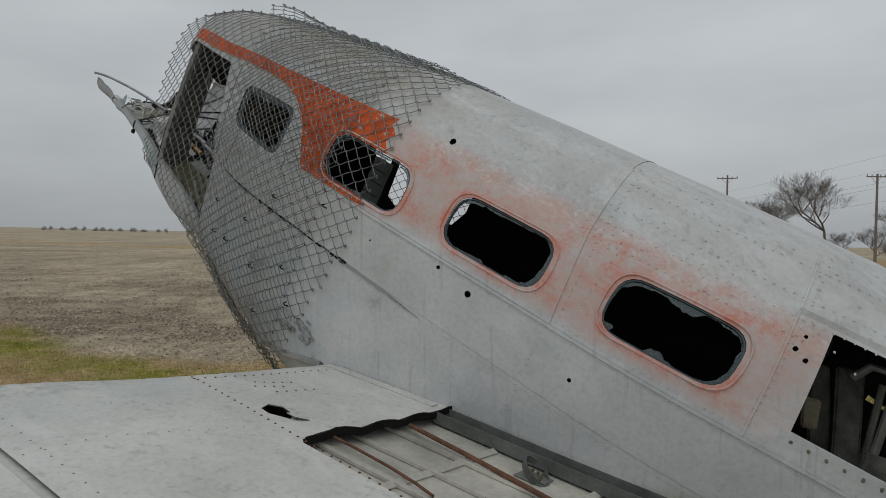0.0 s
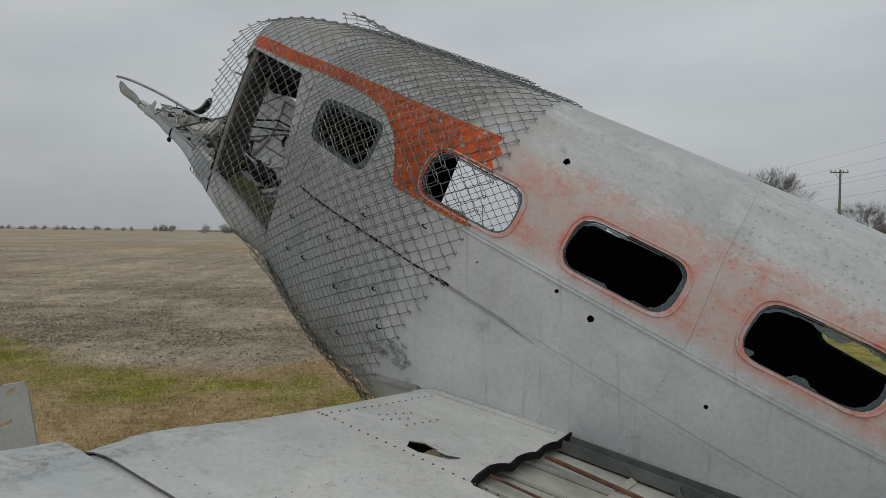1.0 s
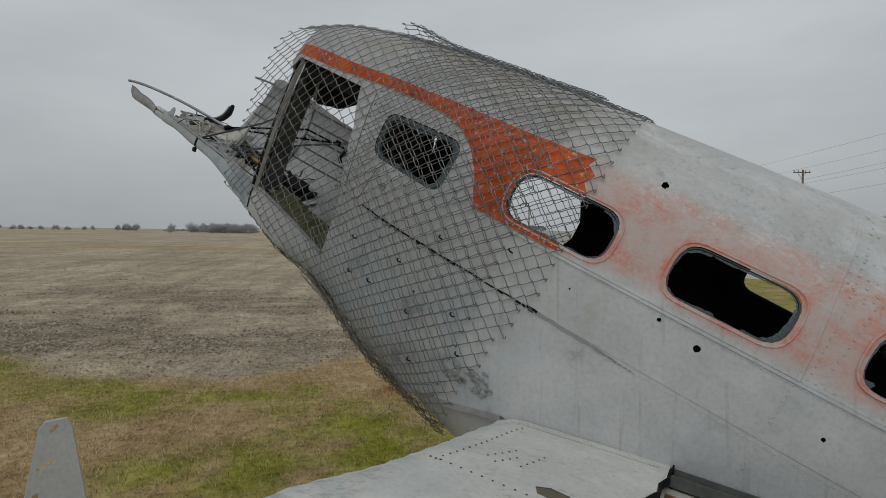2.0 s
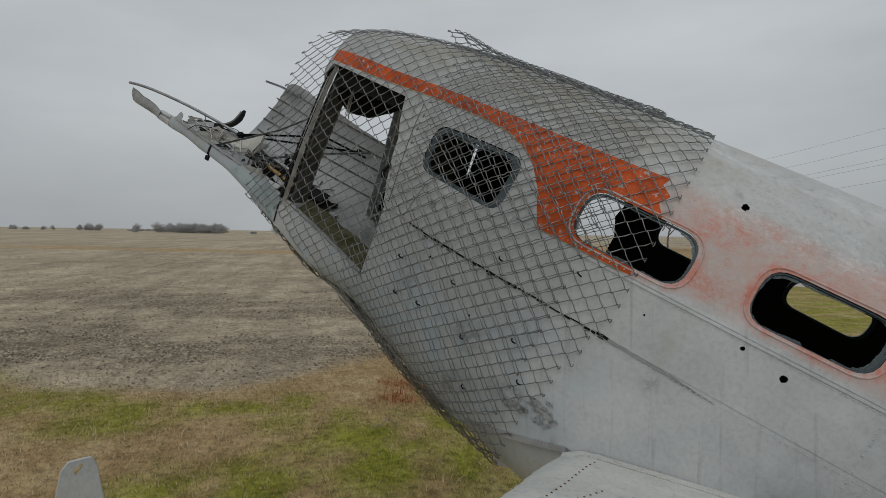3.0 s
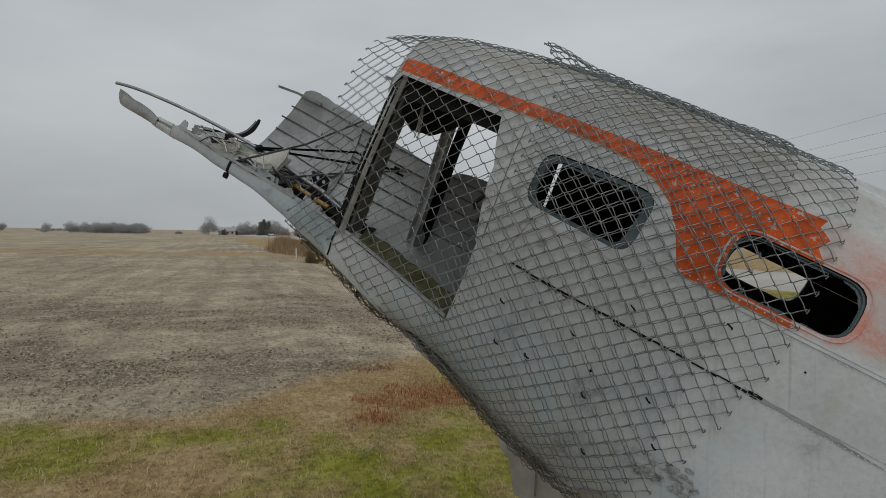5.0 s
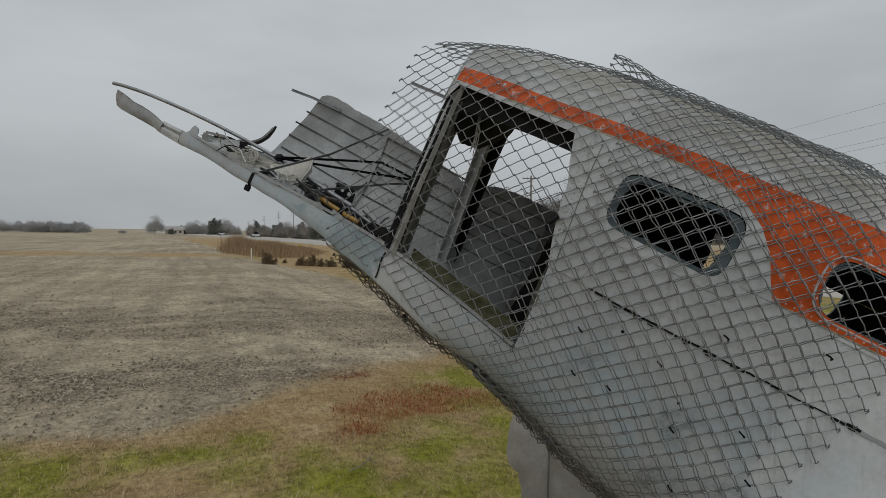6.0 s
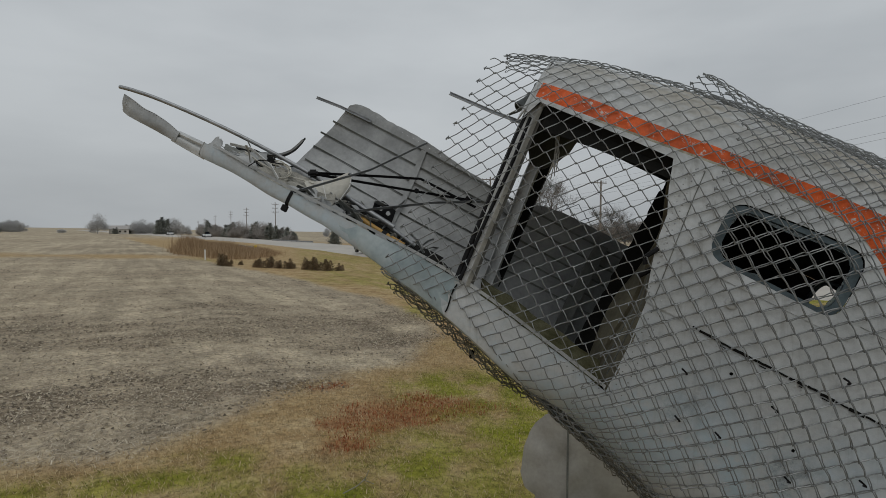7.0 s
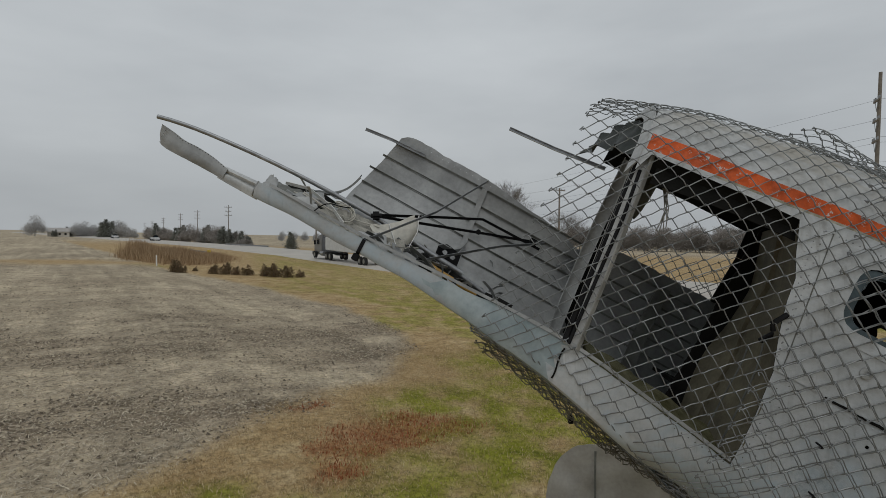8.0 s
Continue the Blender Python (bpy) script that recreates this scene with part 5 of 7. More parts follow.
part("amber_tube", tube(bmesh.new(), [P(1.93, -0.525, 0.75), P(1.871, -0.535, 0.74), P(1.77, -0.542, 0.73), P(1.66, -0.546, 0.72)], 0.014, 10), M_YELLOW, wreck, "amber plastic tube")
part("tube_collar", tube(bmesh.new(), [P(1.785, -0.541, 0.7315), P(1.76, -0.5425, 0.729)], 0.018, 10), M_BLACK, wreck)
part("grey_duct", tube(bmesh.new(), [P(1.96, -0.48, 0.81), P(1.881, -0.487, 0.80), P(1.756, -0.497, 0.80)], 0.014, 10), M_STEEL, wreck)
part("grey_duct", tube(bmesh.new(), [P(2.45, -0.50, 0.84), P(2.2, -0.48, 0.86), P(1.98, -0.48, 0.86)], 0.012, 10), M_STEEL, wreck)
bm = bmesh.new()
for k in range(6):
    cc = P(2.345 + 0.010 * k, -0.497 + 0.006 * math.sin(k * 2.0), 0.68 + 0.015 * k)
    tube(bm, [cc + Vector((math.cos(a) * (0.040 + 0.004 * k), 0.02 * math.sin(a * 2 + k), math.sin(a) * 0.032)) for a in np.linspace(0.2 * k, 5.6 + 0.2 * k, 16)], 0.003, 6)
part("wire_coil", bm, M_CREAM, wreck, "coil of pale electric cable")
bracket = sheet([(-0.06, -0.045), (0.06, -0.045), (0.07, 0.03), (0.03, 0.045), (-0.05, 0.03)], [blob(-0.02, 0.0, 0.012, 1), blob(0.025, 0.005, 0.012, 2)], 0.015, lambda a, b: P(1.849 + a, -0.455 + b, 0.88), 0.006, (), None)
part("bracket", bracket, M_BLACK, wreck, "black bracket with two holes")
for i in range(9):
    rng = random.Random(100 + i)
    u = rng.uniform(1.9, 2.5)
    p = P(u, -0.52 + rng.uniform(0, 0.07), rng.uniform(0.60, 0.9))
    pts = [p]
    d = Vector((rng.uniform(-1, 1), rng.uniform(-0.6, 0.6), rng.uniform(-0.2, 0.2))).normalized()
    for _ in range(6):
        d = (d + Vector((rng.uniform(-1, 1), rng.uniform(-1, 1), rng.uniform(-0.8, 0.6))) * 0.5).normalized()
        pts.append(pts[-1] + d * 0.028)
        pts[-1].z = max(pts[-1].z, -0.60)
    part("wire_end", tube(bmesh.new(), pts, 0.0028, 5), M_CLOTH if i % 3 else M_BLACK, wreck)

# ---- wing ----
LE = [(-0.1, -0.50), (0.0, -0.49), (0.2, -0.435), (0.46, -0.385), (0.8, -0.30), (1.12, -0.19), (1.30, -0.20)]
LE_OUT = [(1.30, -0.10), (1.6, -0.06), (3.4, 0.3)]


def wing_v(u, b):
    return -0.715 + 0.33 * (-0.51 - u) + 0.103 * b


def wing_map(edge, r=0.13, drop=0.0):
    """a back along the chord from the leading edge, b out from the root; a below 0 runs under the nose of the wing."""

    def at(a, b):
        le = lerp_table(b, edge)
        if a >= r:
            u, dv = le - a, 0.0
        elif a >= 0:
            k = 1 - a / r
            u, dv = le - a, -0.075 * (1 - math.sqrt(max(0.0, 1 - k * k)))
        else:
            u, dv = le + a * 0.9, -0.075 - 0.10 * math.sqrt(min(1.0, -a / 0.25)) * 1.0
        u2 = u
        return P(u2, wing_v(u2, b) + dv - drop + 0.004 * noise.noise(Vector((u * 3, b * 3, 1.0))), -b)

    return at


wing_in = wing_map(LE)
gap = [(0.64, -0.02), (0.66, 0.10), (0.675, 0.18), (0.665, 0.25), (0.675, 0.33), (0.655, 0.42), (0.67, 0.50), (0.645, 0.58), (0.66, 0.66), (0.68, 0.72)]
inner_out = [(-0.35, -0.02), (-0.35, 1.305), (0.0, 1.305), (0.06, 1.31), (2.9, 1.38), (2.9, 0.86), (1.2, 0.775), (0.70, 0.735)] + gap[::-1]
tear = [(0.405, 0.61), (0.43, 0.655), (0.475, 0.665), (0.54, 0.64), (0.50, 0.60), (0.44, 0.585)]
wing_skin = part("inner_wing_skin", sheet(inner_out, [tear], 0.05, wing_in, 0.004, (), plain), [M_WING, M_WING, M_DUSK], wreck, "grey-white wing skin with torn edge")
part("torn_flap", sheet([(0.0, 0.0), (0.07, 0.0), (0.05, 0.04), (0.01, 0.035)], [], 0.02, lambda a, b: wing_in(0.50 + a, 0.60 + b) + Vector((0, 0, 0.004 + b * 0.25)), 0.003, (), plain), [M_WING, M_WING, M_DUSK], wing_skin)
# black sheet set under the tear, with the hole's shade in its colour
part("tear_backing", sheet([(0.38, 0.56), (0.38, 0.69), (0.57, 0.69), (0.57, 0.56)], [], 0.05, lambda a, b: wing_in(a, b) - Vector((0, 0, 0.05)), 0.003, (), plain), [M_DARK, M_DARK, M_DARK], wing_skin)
part("outer_wing_skin", sheet([(-0.35, 1.335), (-0.35, 3.3), (2.9, 3.3), (2.9, 1.395), (0.0, 1.335)], [], 0.08, wing_map(LE_OUT), 0.004, (), plain), [M_WING, M_WING, M_DUSK], wreck, "outer wing skin panel")
part("wing_joint_gap", sheet([(0.0, 1.28), (0.0, 1.36), (2.9, 1.43), (2.9, 1.35)], [], 0.08, wing_map(LE, 0.13, 0.012), 0.003, (), plain), [M_WING, M_WING, M_DARK], wing_skin)
part("wing_bay_floor", sheet([(0.48, -0.02), (0.48, 0.88), (2.9, 0.9), (2.9, -0.02)], [], 0.06, wing_map(LE, 0.13, 0.055), 0.004, (), plain), [M_BAY, M_BAY, M_DUSK], wreck, "exposed cream-stained inner wing skin")
part("wing_bay_spar", ribbon(bmesh.new(), [wing_map(LE, 0.13, 0.03)(0.60 + 0.02 * math.sin(b * 20), b) for b in np.arange(0.0, 0.80, 0.05)], 0.028, 0.004, (0, 0, 1)), M_DARK, wing_skin)
lift = lambda p, h: p + Vector((0, 0, h))
torn_edge = [lift(wing_in(a + 0.012, b), -0.008 + 0.006 * math.sin(b * 37)) for a, b in densify(gap, 0.03, False)]
part("torn_edge", ribbon(bmesh.new(), torn_edge, 0.012, 0.006, (0.5, 0, 1)), M_DARK, wing_skin, "dark torn edge of the skin")
root_pts = lambda off, h: [lift(wing_in(a, 0.085 + off + 0.085 * (a - 0.66)), h) for a in np.arange(0.665, 2.8, 0.08)]
part("root_channel", channel(bmesh.new(), root_pts(0.0, -0.045), 0.085, 0.045, (0, 1, 0.1), (0, 0, 1), 0.005), M_CHANNEL, wing_skin, "dark green-grey root channel")
part("root_fillet", ribbon(bmesh.new(), [lift(wing_in(a, 0.06 + 0.02 * a), 0.004) for a in np.arange(0.02, 0.66, 0.06)], 0.022, 0.004, (0, 1, 0.1)), M_WING, wing_skin)
for k, b in enumerate((0.32, 0.47, 0.62, 0.75)):
    part("bay_rib", ribbon(bmesh.new(), [lift(wing_in(a, b + 0.06 * (a - 0.6)), -0.047) for a in np.arange(0.64, 2.8, 0.1)], 0.010, 0.010, (0, 1, 0.1)), M_BAY, wing_skin)
for k, a in enumerate((0.95, 1.3, 1.65)):
    part("bay_rib", ribbon(bmesh.new(), [lift(wing_in(a, b), -0.048) for b in np.arange(0.16, 0.80, 0.08)], 0.012, 0.008, (1, 0, 0)), M_BAY, wing_skin)
part("rusty_rod", tube(bmesh.new(), [lift(wing_in(a, b), h) for a, b, h in ((0.655, 0.59, -0.02), (0.75, 0.585, -0.028), (0.88, 0.60, -0.03), (0.98, 0.615, -0.035), (1.06, 0.64, -0.035))], 0.0045, 7), M_RUST, wreck, "rusty bent control rod")
part("rusty_rod", tube(bmesh.new(), [lift(wing_in(a, b), h) for a, b, h in ((0.70, 0.29, -0.02), (0.95, 0.32, -0.03), (1.25, 0.38, -0.035), (1.6, 0.44, -0.035))], 0.008, 7), M_RUST, wreck, "rusty long control rod")
ring_c = lift(wing_in(1.13, 0.24), -0.03)
ring = [ring_c + Vector((0.05 * math.cos(a), 0.042 * math.sin(a), 0.016 * math.cos(a))) for a in np.linspace(-1.2, 4.4, 22)]
cup = ribbon(bmesh.new(), ring, 0.012, 0.004, (0, 0, 1))
part("drain_pocket", cup, M_CHANNEL, wreck, "half-round metal pocket in the wing bay")
part("pocket_floor", sheet([(1.085, 0.20), (1.175, 0.20), (1.175, 0.28), (1.085, 0.28)], [], 0.03, lambda a, b: lift(wing_in(a, b), -0.048), 0.003, (), None), M_DUSK, wreck)
for k in range(7):
    part("pocket_bolt", tube(bmesh.new(), [ring_c + Vector((0.022 * math.cos(k * 0.9), 0.02 * math.sin(k * 0.9), -0.012)), ring_c + Vector((0.022 * math.cos(k * 0.9), 0.02 * math.sin(k * 0.9), -0.002))], 0.005, 6), M_TAN, wreck)


def wing_rivets(lines, pitch, r, mm):
    bm = bmesh.new()
    for ln_ in lines:
        for a, b in densify(ln_, pitch, False):
            p = wing_in(a, b)
            bmesh.ops.create_cone(bm, cap_ends=True, segments=6, radius1=r, radius2=r * 0.5, depth=r * 0.6, matrix=Matrix.Translation(p + Vector((0, 0, r * 0.3))) @ Euler((0, radians(18), 0)).to_matrix().to_4x4())
    ob = part("wing_screws", bm, mm, wing_skin, "dark screw heads")
    ob["kind"] = "stuff"
    return ob


wing_rivets([[(0.12, 0.665), (0.15, 0.13)], [(0.10, 0.66), (0.38, 0.685), (0.66, 0.72), (1.3, 0.79)], [(0.20, 0.50), (0.24, 0.38)], [(0.24, 0.53), (0.27, 0.44)], [(0.31, 0.50), (0.33, 0.36)]], 0.036, 0.0045, M_RUST)
wing_rivets([[(0.2, 1.25), (2.2, 1.31)], [(0.30, 1.0), (0.34, 0.9)], [(0.5, 1.30), (0.55, 0.80)]], 0.05, 0.003, M_INNER)

# upright blade beyond the wing, and the drooping cowl under the far side
blade = sheet([(-0.085, 0.0), (-0.05, 0.03), (0.06, 0.035), (0.085, 0.0), (0.15, -0.35), (0.24, -0.9), (0.26, -1.75), (-0.26, -1.75), (-0.27, -0.9), (-0.18, -0.35)], [[(-0.03, -0.005), (0.015, 0.018), (0.02, 0.005), (-0.02, -0.03)], [(-0.10, -0.16), (0.0, -0.135), (0.0, -0.15), (-0.10, -0.18)], [(-0.125, -0.27), (-0.095, -0.265), (-0.097, -0.295), (-0.127, -0.30)]], 0.05, lambda a, b: Vector((a * 0.985, 0.03 * math.cos(a * 7) + 0.02 * b, b)), 0.02, (), None, False)
bl = mesh_object("propeller_blade", blade, M_SKIN)
bl.matrix_world = Matrix.Translation((-2.43, 3.30, 1.70)) @ Euler((radians(-3), 0, radians(20))).to_matrix().to_4x4() @ Matrix.Diagonal((0.72, 1, 1, 1))
tagged(bl, "worn grey-white metal blade standing upright in the grass", "metal blade")


cowl_out = ragged([(0.0, -0.55), (0.03, -0.30), (0.11, -0.12), (0.24, -0.02), (0.42, 0.0), (1.3, -0.12), (1.3, -1.0), (0.16, -1.0), (0.10, -0.70), (0.02, -0.66)], 0.006, 31, 0.06)
cw = sheet(cowl_out, [], 0.05, lambda a, b: Vector((a, 0.25 * math.exp(-a * 6) + 0.04 * math.sin(a * 5 + b * 3) + 0.015 * noise.noise(Vector((a * 6, b * 6, 0))), b)), 0.004, (), None, False)
cow = part("drooping_cowl", cw, M_COWL, wreck, "dull grey bent cowl panel under the far side")
cow.matrix_parent_inverse = WRECK.inverted()
cow.matrix_basis = Matrix.Translation((-0.06, 5.62, 1.50)) @ Euler((radians(-6), 0, radians(-34))).to_matrix().to_4x4()
seam = ribbon(bmesh.new(), [Vector((0.37 + 0.03 * b, -0.006 + 0.04 * math.sin(1.85 + b * 3), b)) for b in np.arange(-0.95, -0.03, 0.06)], 0.008, 0.006, (1, 0, 0))
sm = part("cowl_seam", seam, M_DUSK, cow)

# ---- chain link draped over the nose ----
net = tagged(new("chain_link_net"), "galvanised chain link netting draped over the broken nose", "wire netting")
net.matrix_world = WRECK
CELL_U, CELL_S = 0.080, 0.067


def strand(fmap, u0, u1, k, seed, jig=0.0015):
    """One wire between the rows k and k + 1: a flattened helix whose rounded bends hook into the next rows, its ends knuckled."""
    rng = random.Random(seed)
    pts = []
    hu, hs = CELL_U / 2, CELL_S / 2
    j0, j1 = math.ceil(u0 / hu), math.floor(u1 / hu)

    def put(u, s, depth):
        p, nrm = fmap(u, s)
        pts.append(p + nrm * depth + Vector((rng.uniform(-1, 1), rng.uniform(-1, 1), rng.uniform(-1, 1))) * jig)

    if j1 - j0 < 2:
        return None
    for j in range(j0, j1 + 1):
        hi = (j + k) % 2 == 0
        lo_s, hi_s = k * hs - 0.0028, (k + 1) * hs + 0.0028
        s0, s1 = (hi_s, lo_s) if hi else (lo_s, hi_s)
        w = -0.0045 if hi else 0.0045
        if j == j0:
            put(j * hu - 0.006, s0 + (-0.012 if hi else 0.012), w * 0.4)
            put(j * hu - 0.009, s0, -w * 0.6)
        put(j * hu, s0, 0.0)
        if j < j1:
            for q, d in ((0.13, 0.85), (0.5, 1.15), (0.87, 0.85)):
                put((j + q) * hu, s0 + (s1 - s0) * q, w * d)
        else:
            put(j * hu + 0.009, s0, w * 0.6)
            put(j * hu + 0.004, s0 + (-0.013 if hi else 0.013), -w * 0.4)
    return tube(bmesh.new(), pts, 0.0020, 5)


def wrap_map(f0, off=0.020, wobble=0.010, seed=3.0, lift_fn=None):
    """Arc length s up from the angle f0 on the hull, standing a little off the skin."""
    fs = np.arange(-160, 330, 2.0)
    cache = {}

    def run(u, s):
        key = round(u, 2)
        if key not in cache:
            pp = [hull(key, f, 0.022) for f in fs]
            acc = np.r_[0, np.cumsum([(b - a).length for a, b in zip(pp, pp[1:])])]
            acc -= np.interp(f0, fs, acc)
            cache[key] = acc
        f = float(np.interp(s, cache[key], fs))
        wob = off + wobble * noise.noise(Vector((u * 4, s * 4, seed))) + (lift_fn(u, s, f) if lift_fn else 0)
        p, q, r = hull(u, f, wob), hull(u, f + 1.0, wob), hull(u + 0.01, f, wob)
        nn = (q - p).cross(r - p)
        nn.normalize()
        return p, nn

    return run


def add_strands(fmap, rows, span, seed, jig=0.0015, wire=M_WIRE):
    for k in rows:
        u0, u1 = span(k * CELL_S / 2)
        bm = strand(fmap, u0, u1, k, seed + k, jig)
        if bm:
            part("wire", bm, wire, net)


rj = random.Random(77)
NET_END = lambda s: -0.425 + 0.12 * smooth(-1.2, -1.9, s)
add_strands(wrap_map(90.0, 0.014, 0.007, lift_fn=lambda u, s, f: 0.010 * smooth(0.4, 1.0, u) * smooth(0.0, 25.0, -f)), range(-66, 50), lambda s: (NET_END(s), 1.66 - 0.05 * smooth(-0.45, -0.1, s) - 0.26 * smooth(0.07, 0.14, s) - 0.80 * (smooth(0.26, 0.32, s) - smooth(0.86, 0.94, s))), 0)
# a second layer over the side and roof, shifted half a mesh towards the crown
side_map = wrap_map(90.0, 0.026, 0.008, 8.0, lambda u, s, f: 0.012 * smooth(0.5, 0.8, u) + 0.036 * smooth(0.60, 0.88, u) * smooth(-0.50, -0.30, s) * (1 - 0.75 * smooth(-0.25, -0.05, s)))
add_strands(lambda u, s: side_map(u + 0.010 + 0.016 * smooth(-1.15, -0.75, s), s - 0.002 - 0.010 * smooth(-1.15, -0.75, s) - 0.010 * (u - 0.2)), range(-60, -2), lambda s: (-0.235, 0.70 + 0.17 * smooth(-0.5, -0.36, s) + 0.06 * smooth(-0.9, -1.3, s)), 300, 0.002)
# its bunched upper edge lying askew along the crest and down the far side
crown_map = wrap_map(90.0, 0.011, 0.005, 5.0, lambda u, s, f: 0.006 * smooth(0.60, 0.86, u) * smooth(-0.50, -0.25, s) * (1 - 0.8 * smooth(-0.05, 0.2, s)))
add_strands(lambda u, s: crown_map(u + 0.021 + 0.06 * s, s + 0.016 - 0.05 * u), range(-9, 13), lambda s: (-0.27, 0.86 + 0.25 * max(0, s - 0.2)), 600, 0.003)
fold_map = wrap_map(90.0, 0.017, 0.007, 9.0)
add_strands(lambda u, s: fold_map(u + 0.01 - 0.10 * s, s + 0.01 + 0.07 * u), range(-2, 12), lambda s: (-0.24, 0.66), 700, 0.003)


def roll_map(turn, ry, rz, seed):
    """A loose roll of netting that hangs along the lower edge of the nose."""

    def run(u, s):
        a = s / (CELL_S / 2) * math.pi / 3.2 + turn + 0.8 * noise.noise(Vector((u * 2, seed, 0)))
        c = hull(u, -50.0, 0.012)
        if u > 0.7:
            c = c.lerp(trough(u, 0.21) + Vector((0, 0.006, -0.012)), smooth(0.7, 1.1, u))
        k = 1 + 0.3 * noise.noise(Vector((u * 5, s * 9, seed)))
        d = Vector((0, math.cos(a) * ry, math.sin(a) * rz)) * k
        g = smooth(0.5, 1.0, u)
        d.y *= 1 - 0.4 * g
        c = c + Vector((0, -0.10 * g, -0.010 - 0.024 * g + 0.008 * noise.noise(Vector((u * 3, 1.0, seed)))))
        return c + d, d.normalized()

    return run


add_strands(roll_map(0.0, 0.012, 0.017, 2.0), range(-3, 4), lambda s: (-0.30 + rj.choice((0, 0.04)), 1.62 + rj.choice((0, -0.04))), 900, 0.005, M_OLDWIRE)
add_strands(roll_map(0.7, 0.016, 0.023, 6.0), range(-3, 3), lambda s: (0.02 + rj.choice((0, 0.04)), 1.58 + rj.choice((0, 0.04))), 1000, 0.006, M_OLDWIRE)

# black ties that hold the netting to the skin
for u, v in ((0.512, -0.396), (0.459, -0.547), (0.224, -0.366), (0.082, -0.179), (0.082, -0.548), (-0.118, -0.444), (-0.214, -0.582), (0.33, -0.529), (-0.019, -0.737), (-0.222, -0.082)):
    f = f_of(u, v)
    a = hull(u, f, 0.012)
    part("tie", tube(bmesh.new(), [a + Vector((-0.010, 0.0, -0.004)), a + Vector((-0.004, 0.018, 0.0)), a + Vector((0.006, 0.018, 0.004)), a + Vector((0.010, 0.0, 0.006))], 0.0035, 6), M_BLACK, net, "black tie")
part("tie", box(bmesh.new(), P(1.156, -0.765, 0.32), (0.022, 0.02, 0.035), Euler((0.3, 0.5, 0)).to_matrix(), 0.004), M_BLACK, net, "black tie")


# ---- ground ----
EDGE = [(-60, 30), (-20, 19), (-8.43, 13.43), (-6.28, 11.45), (-4.64, 10.6), (-3.2, 10.35), (-1.73, 10.98), (-0.3, 12.1), (1.73, 13.3), (4.24, 15.84), (6.28, 18.71), (7.5, 27.4), (6.6, 43.5), (3.4, 58), (2.2, 80), (-20, 400), (-2000, 3000)]
ROAD = [(70, -90), (50, -40), (40.5, -5), (33.5, 22), (28.5, 50), (29.5, 90), (26.5, 130), (19, 200), (7, 300), (-14, 450), (-60, 800)]


def seg_dist(px, py, line):
    """Distance of points from a polyline, and the side (+ to the left of its run)."""
    best = np.full(px.shape, 1e9)
    side = np.zeros(px.shape)
    for (ax, ay), (bx, by) in zip(line, line[1:]):
        dx, dy = bx - ax, by - ay
        t = np.clip(((px - ax) * dx + (py - ay) * dy) / (dx * dx + dy * dy), 0, 1)
        d = np.hypot(px - ax - t * dx, py - ay - t * dy)
        s = np.sign(dx * (py - ay) - dy * (px - ax))
        m = d < best
        best, side = np.where(m, d, best), np.where(m, s, side)
    return best, side


def ease(a, b, x):
    k = np.clip((x - a) / (b - a), 0, 1)
    return k * k * (3 - 2 * k)


def bumps(x, y, scale, seed):
    return np.array([noise.noise(Vector((a * scale, b * scale, seed))) for a, b in zip(np.ravel(x), np.ravel(y))]).reshape(np.shape(x))


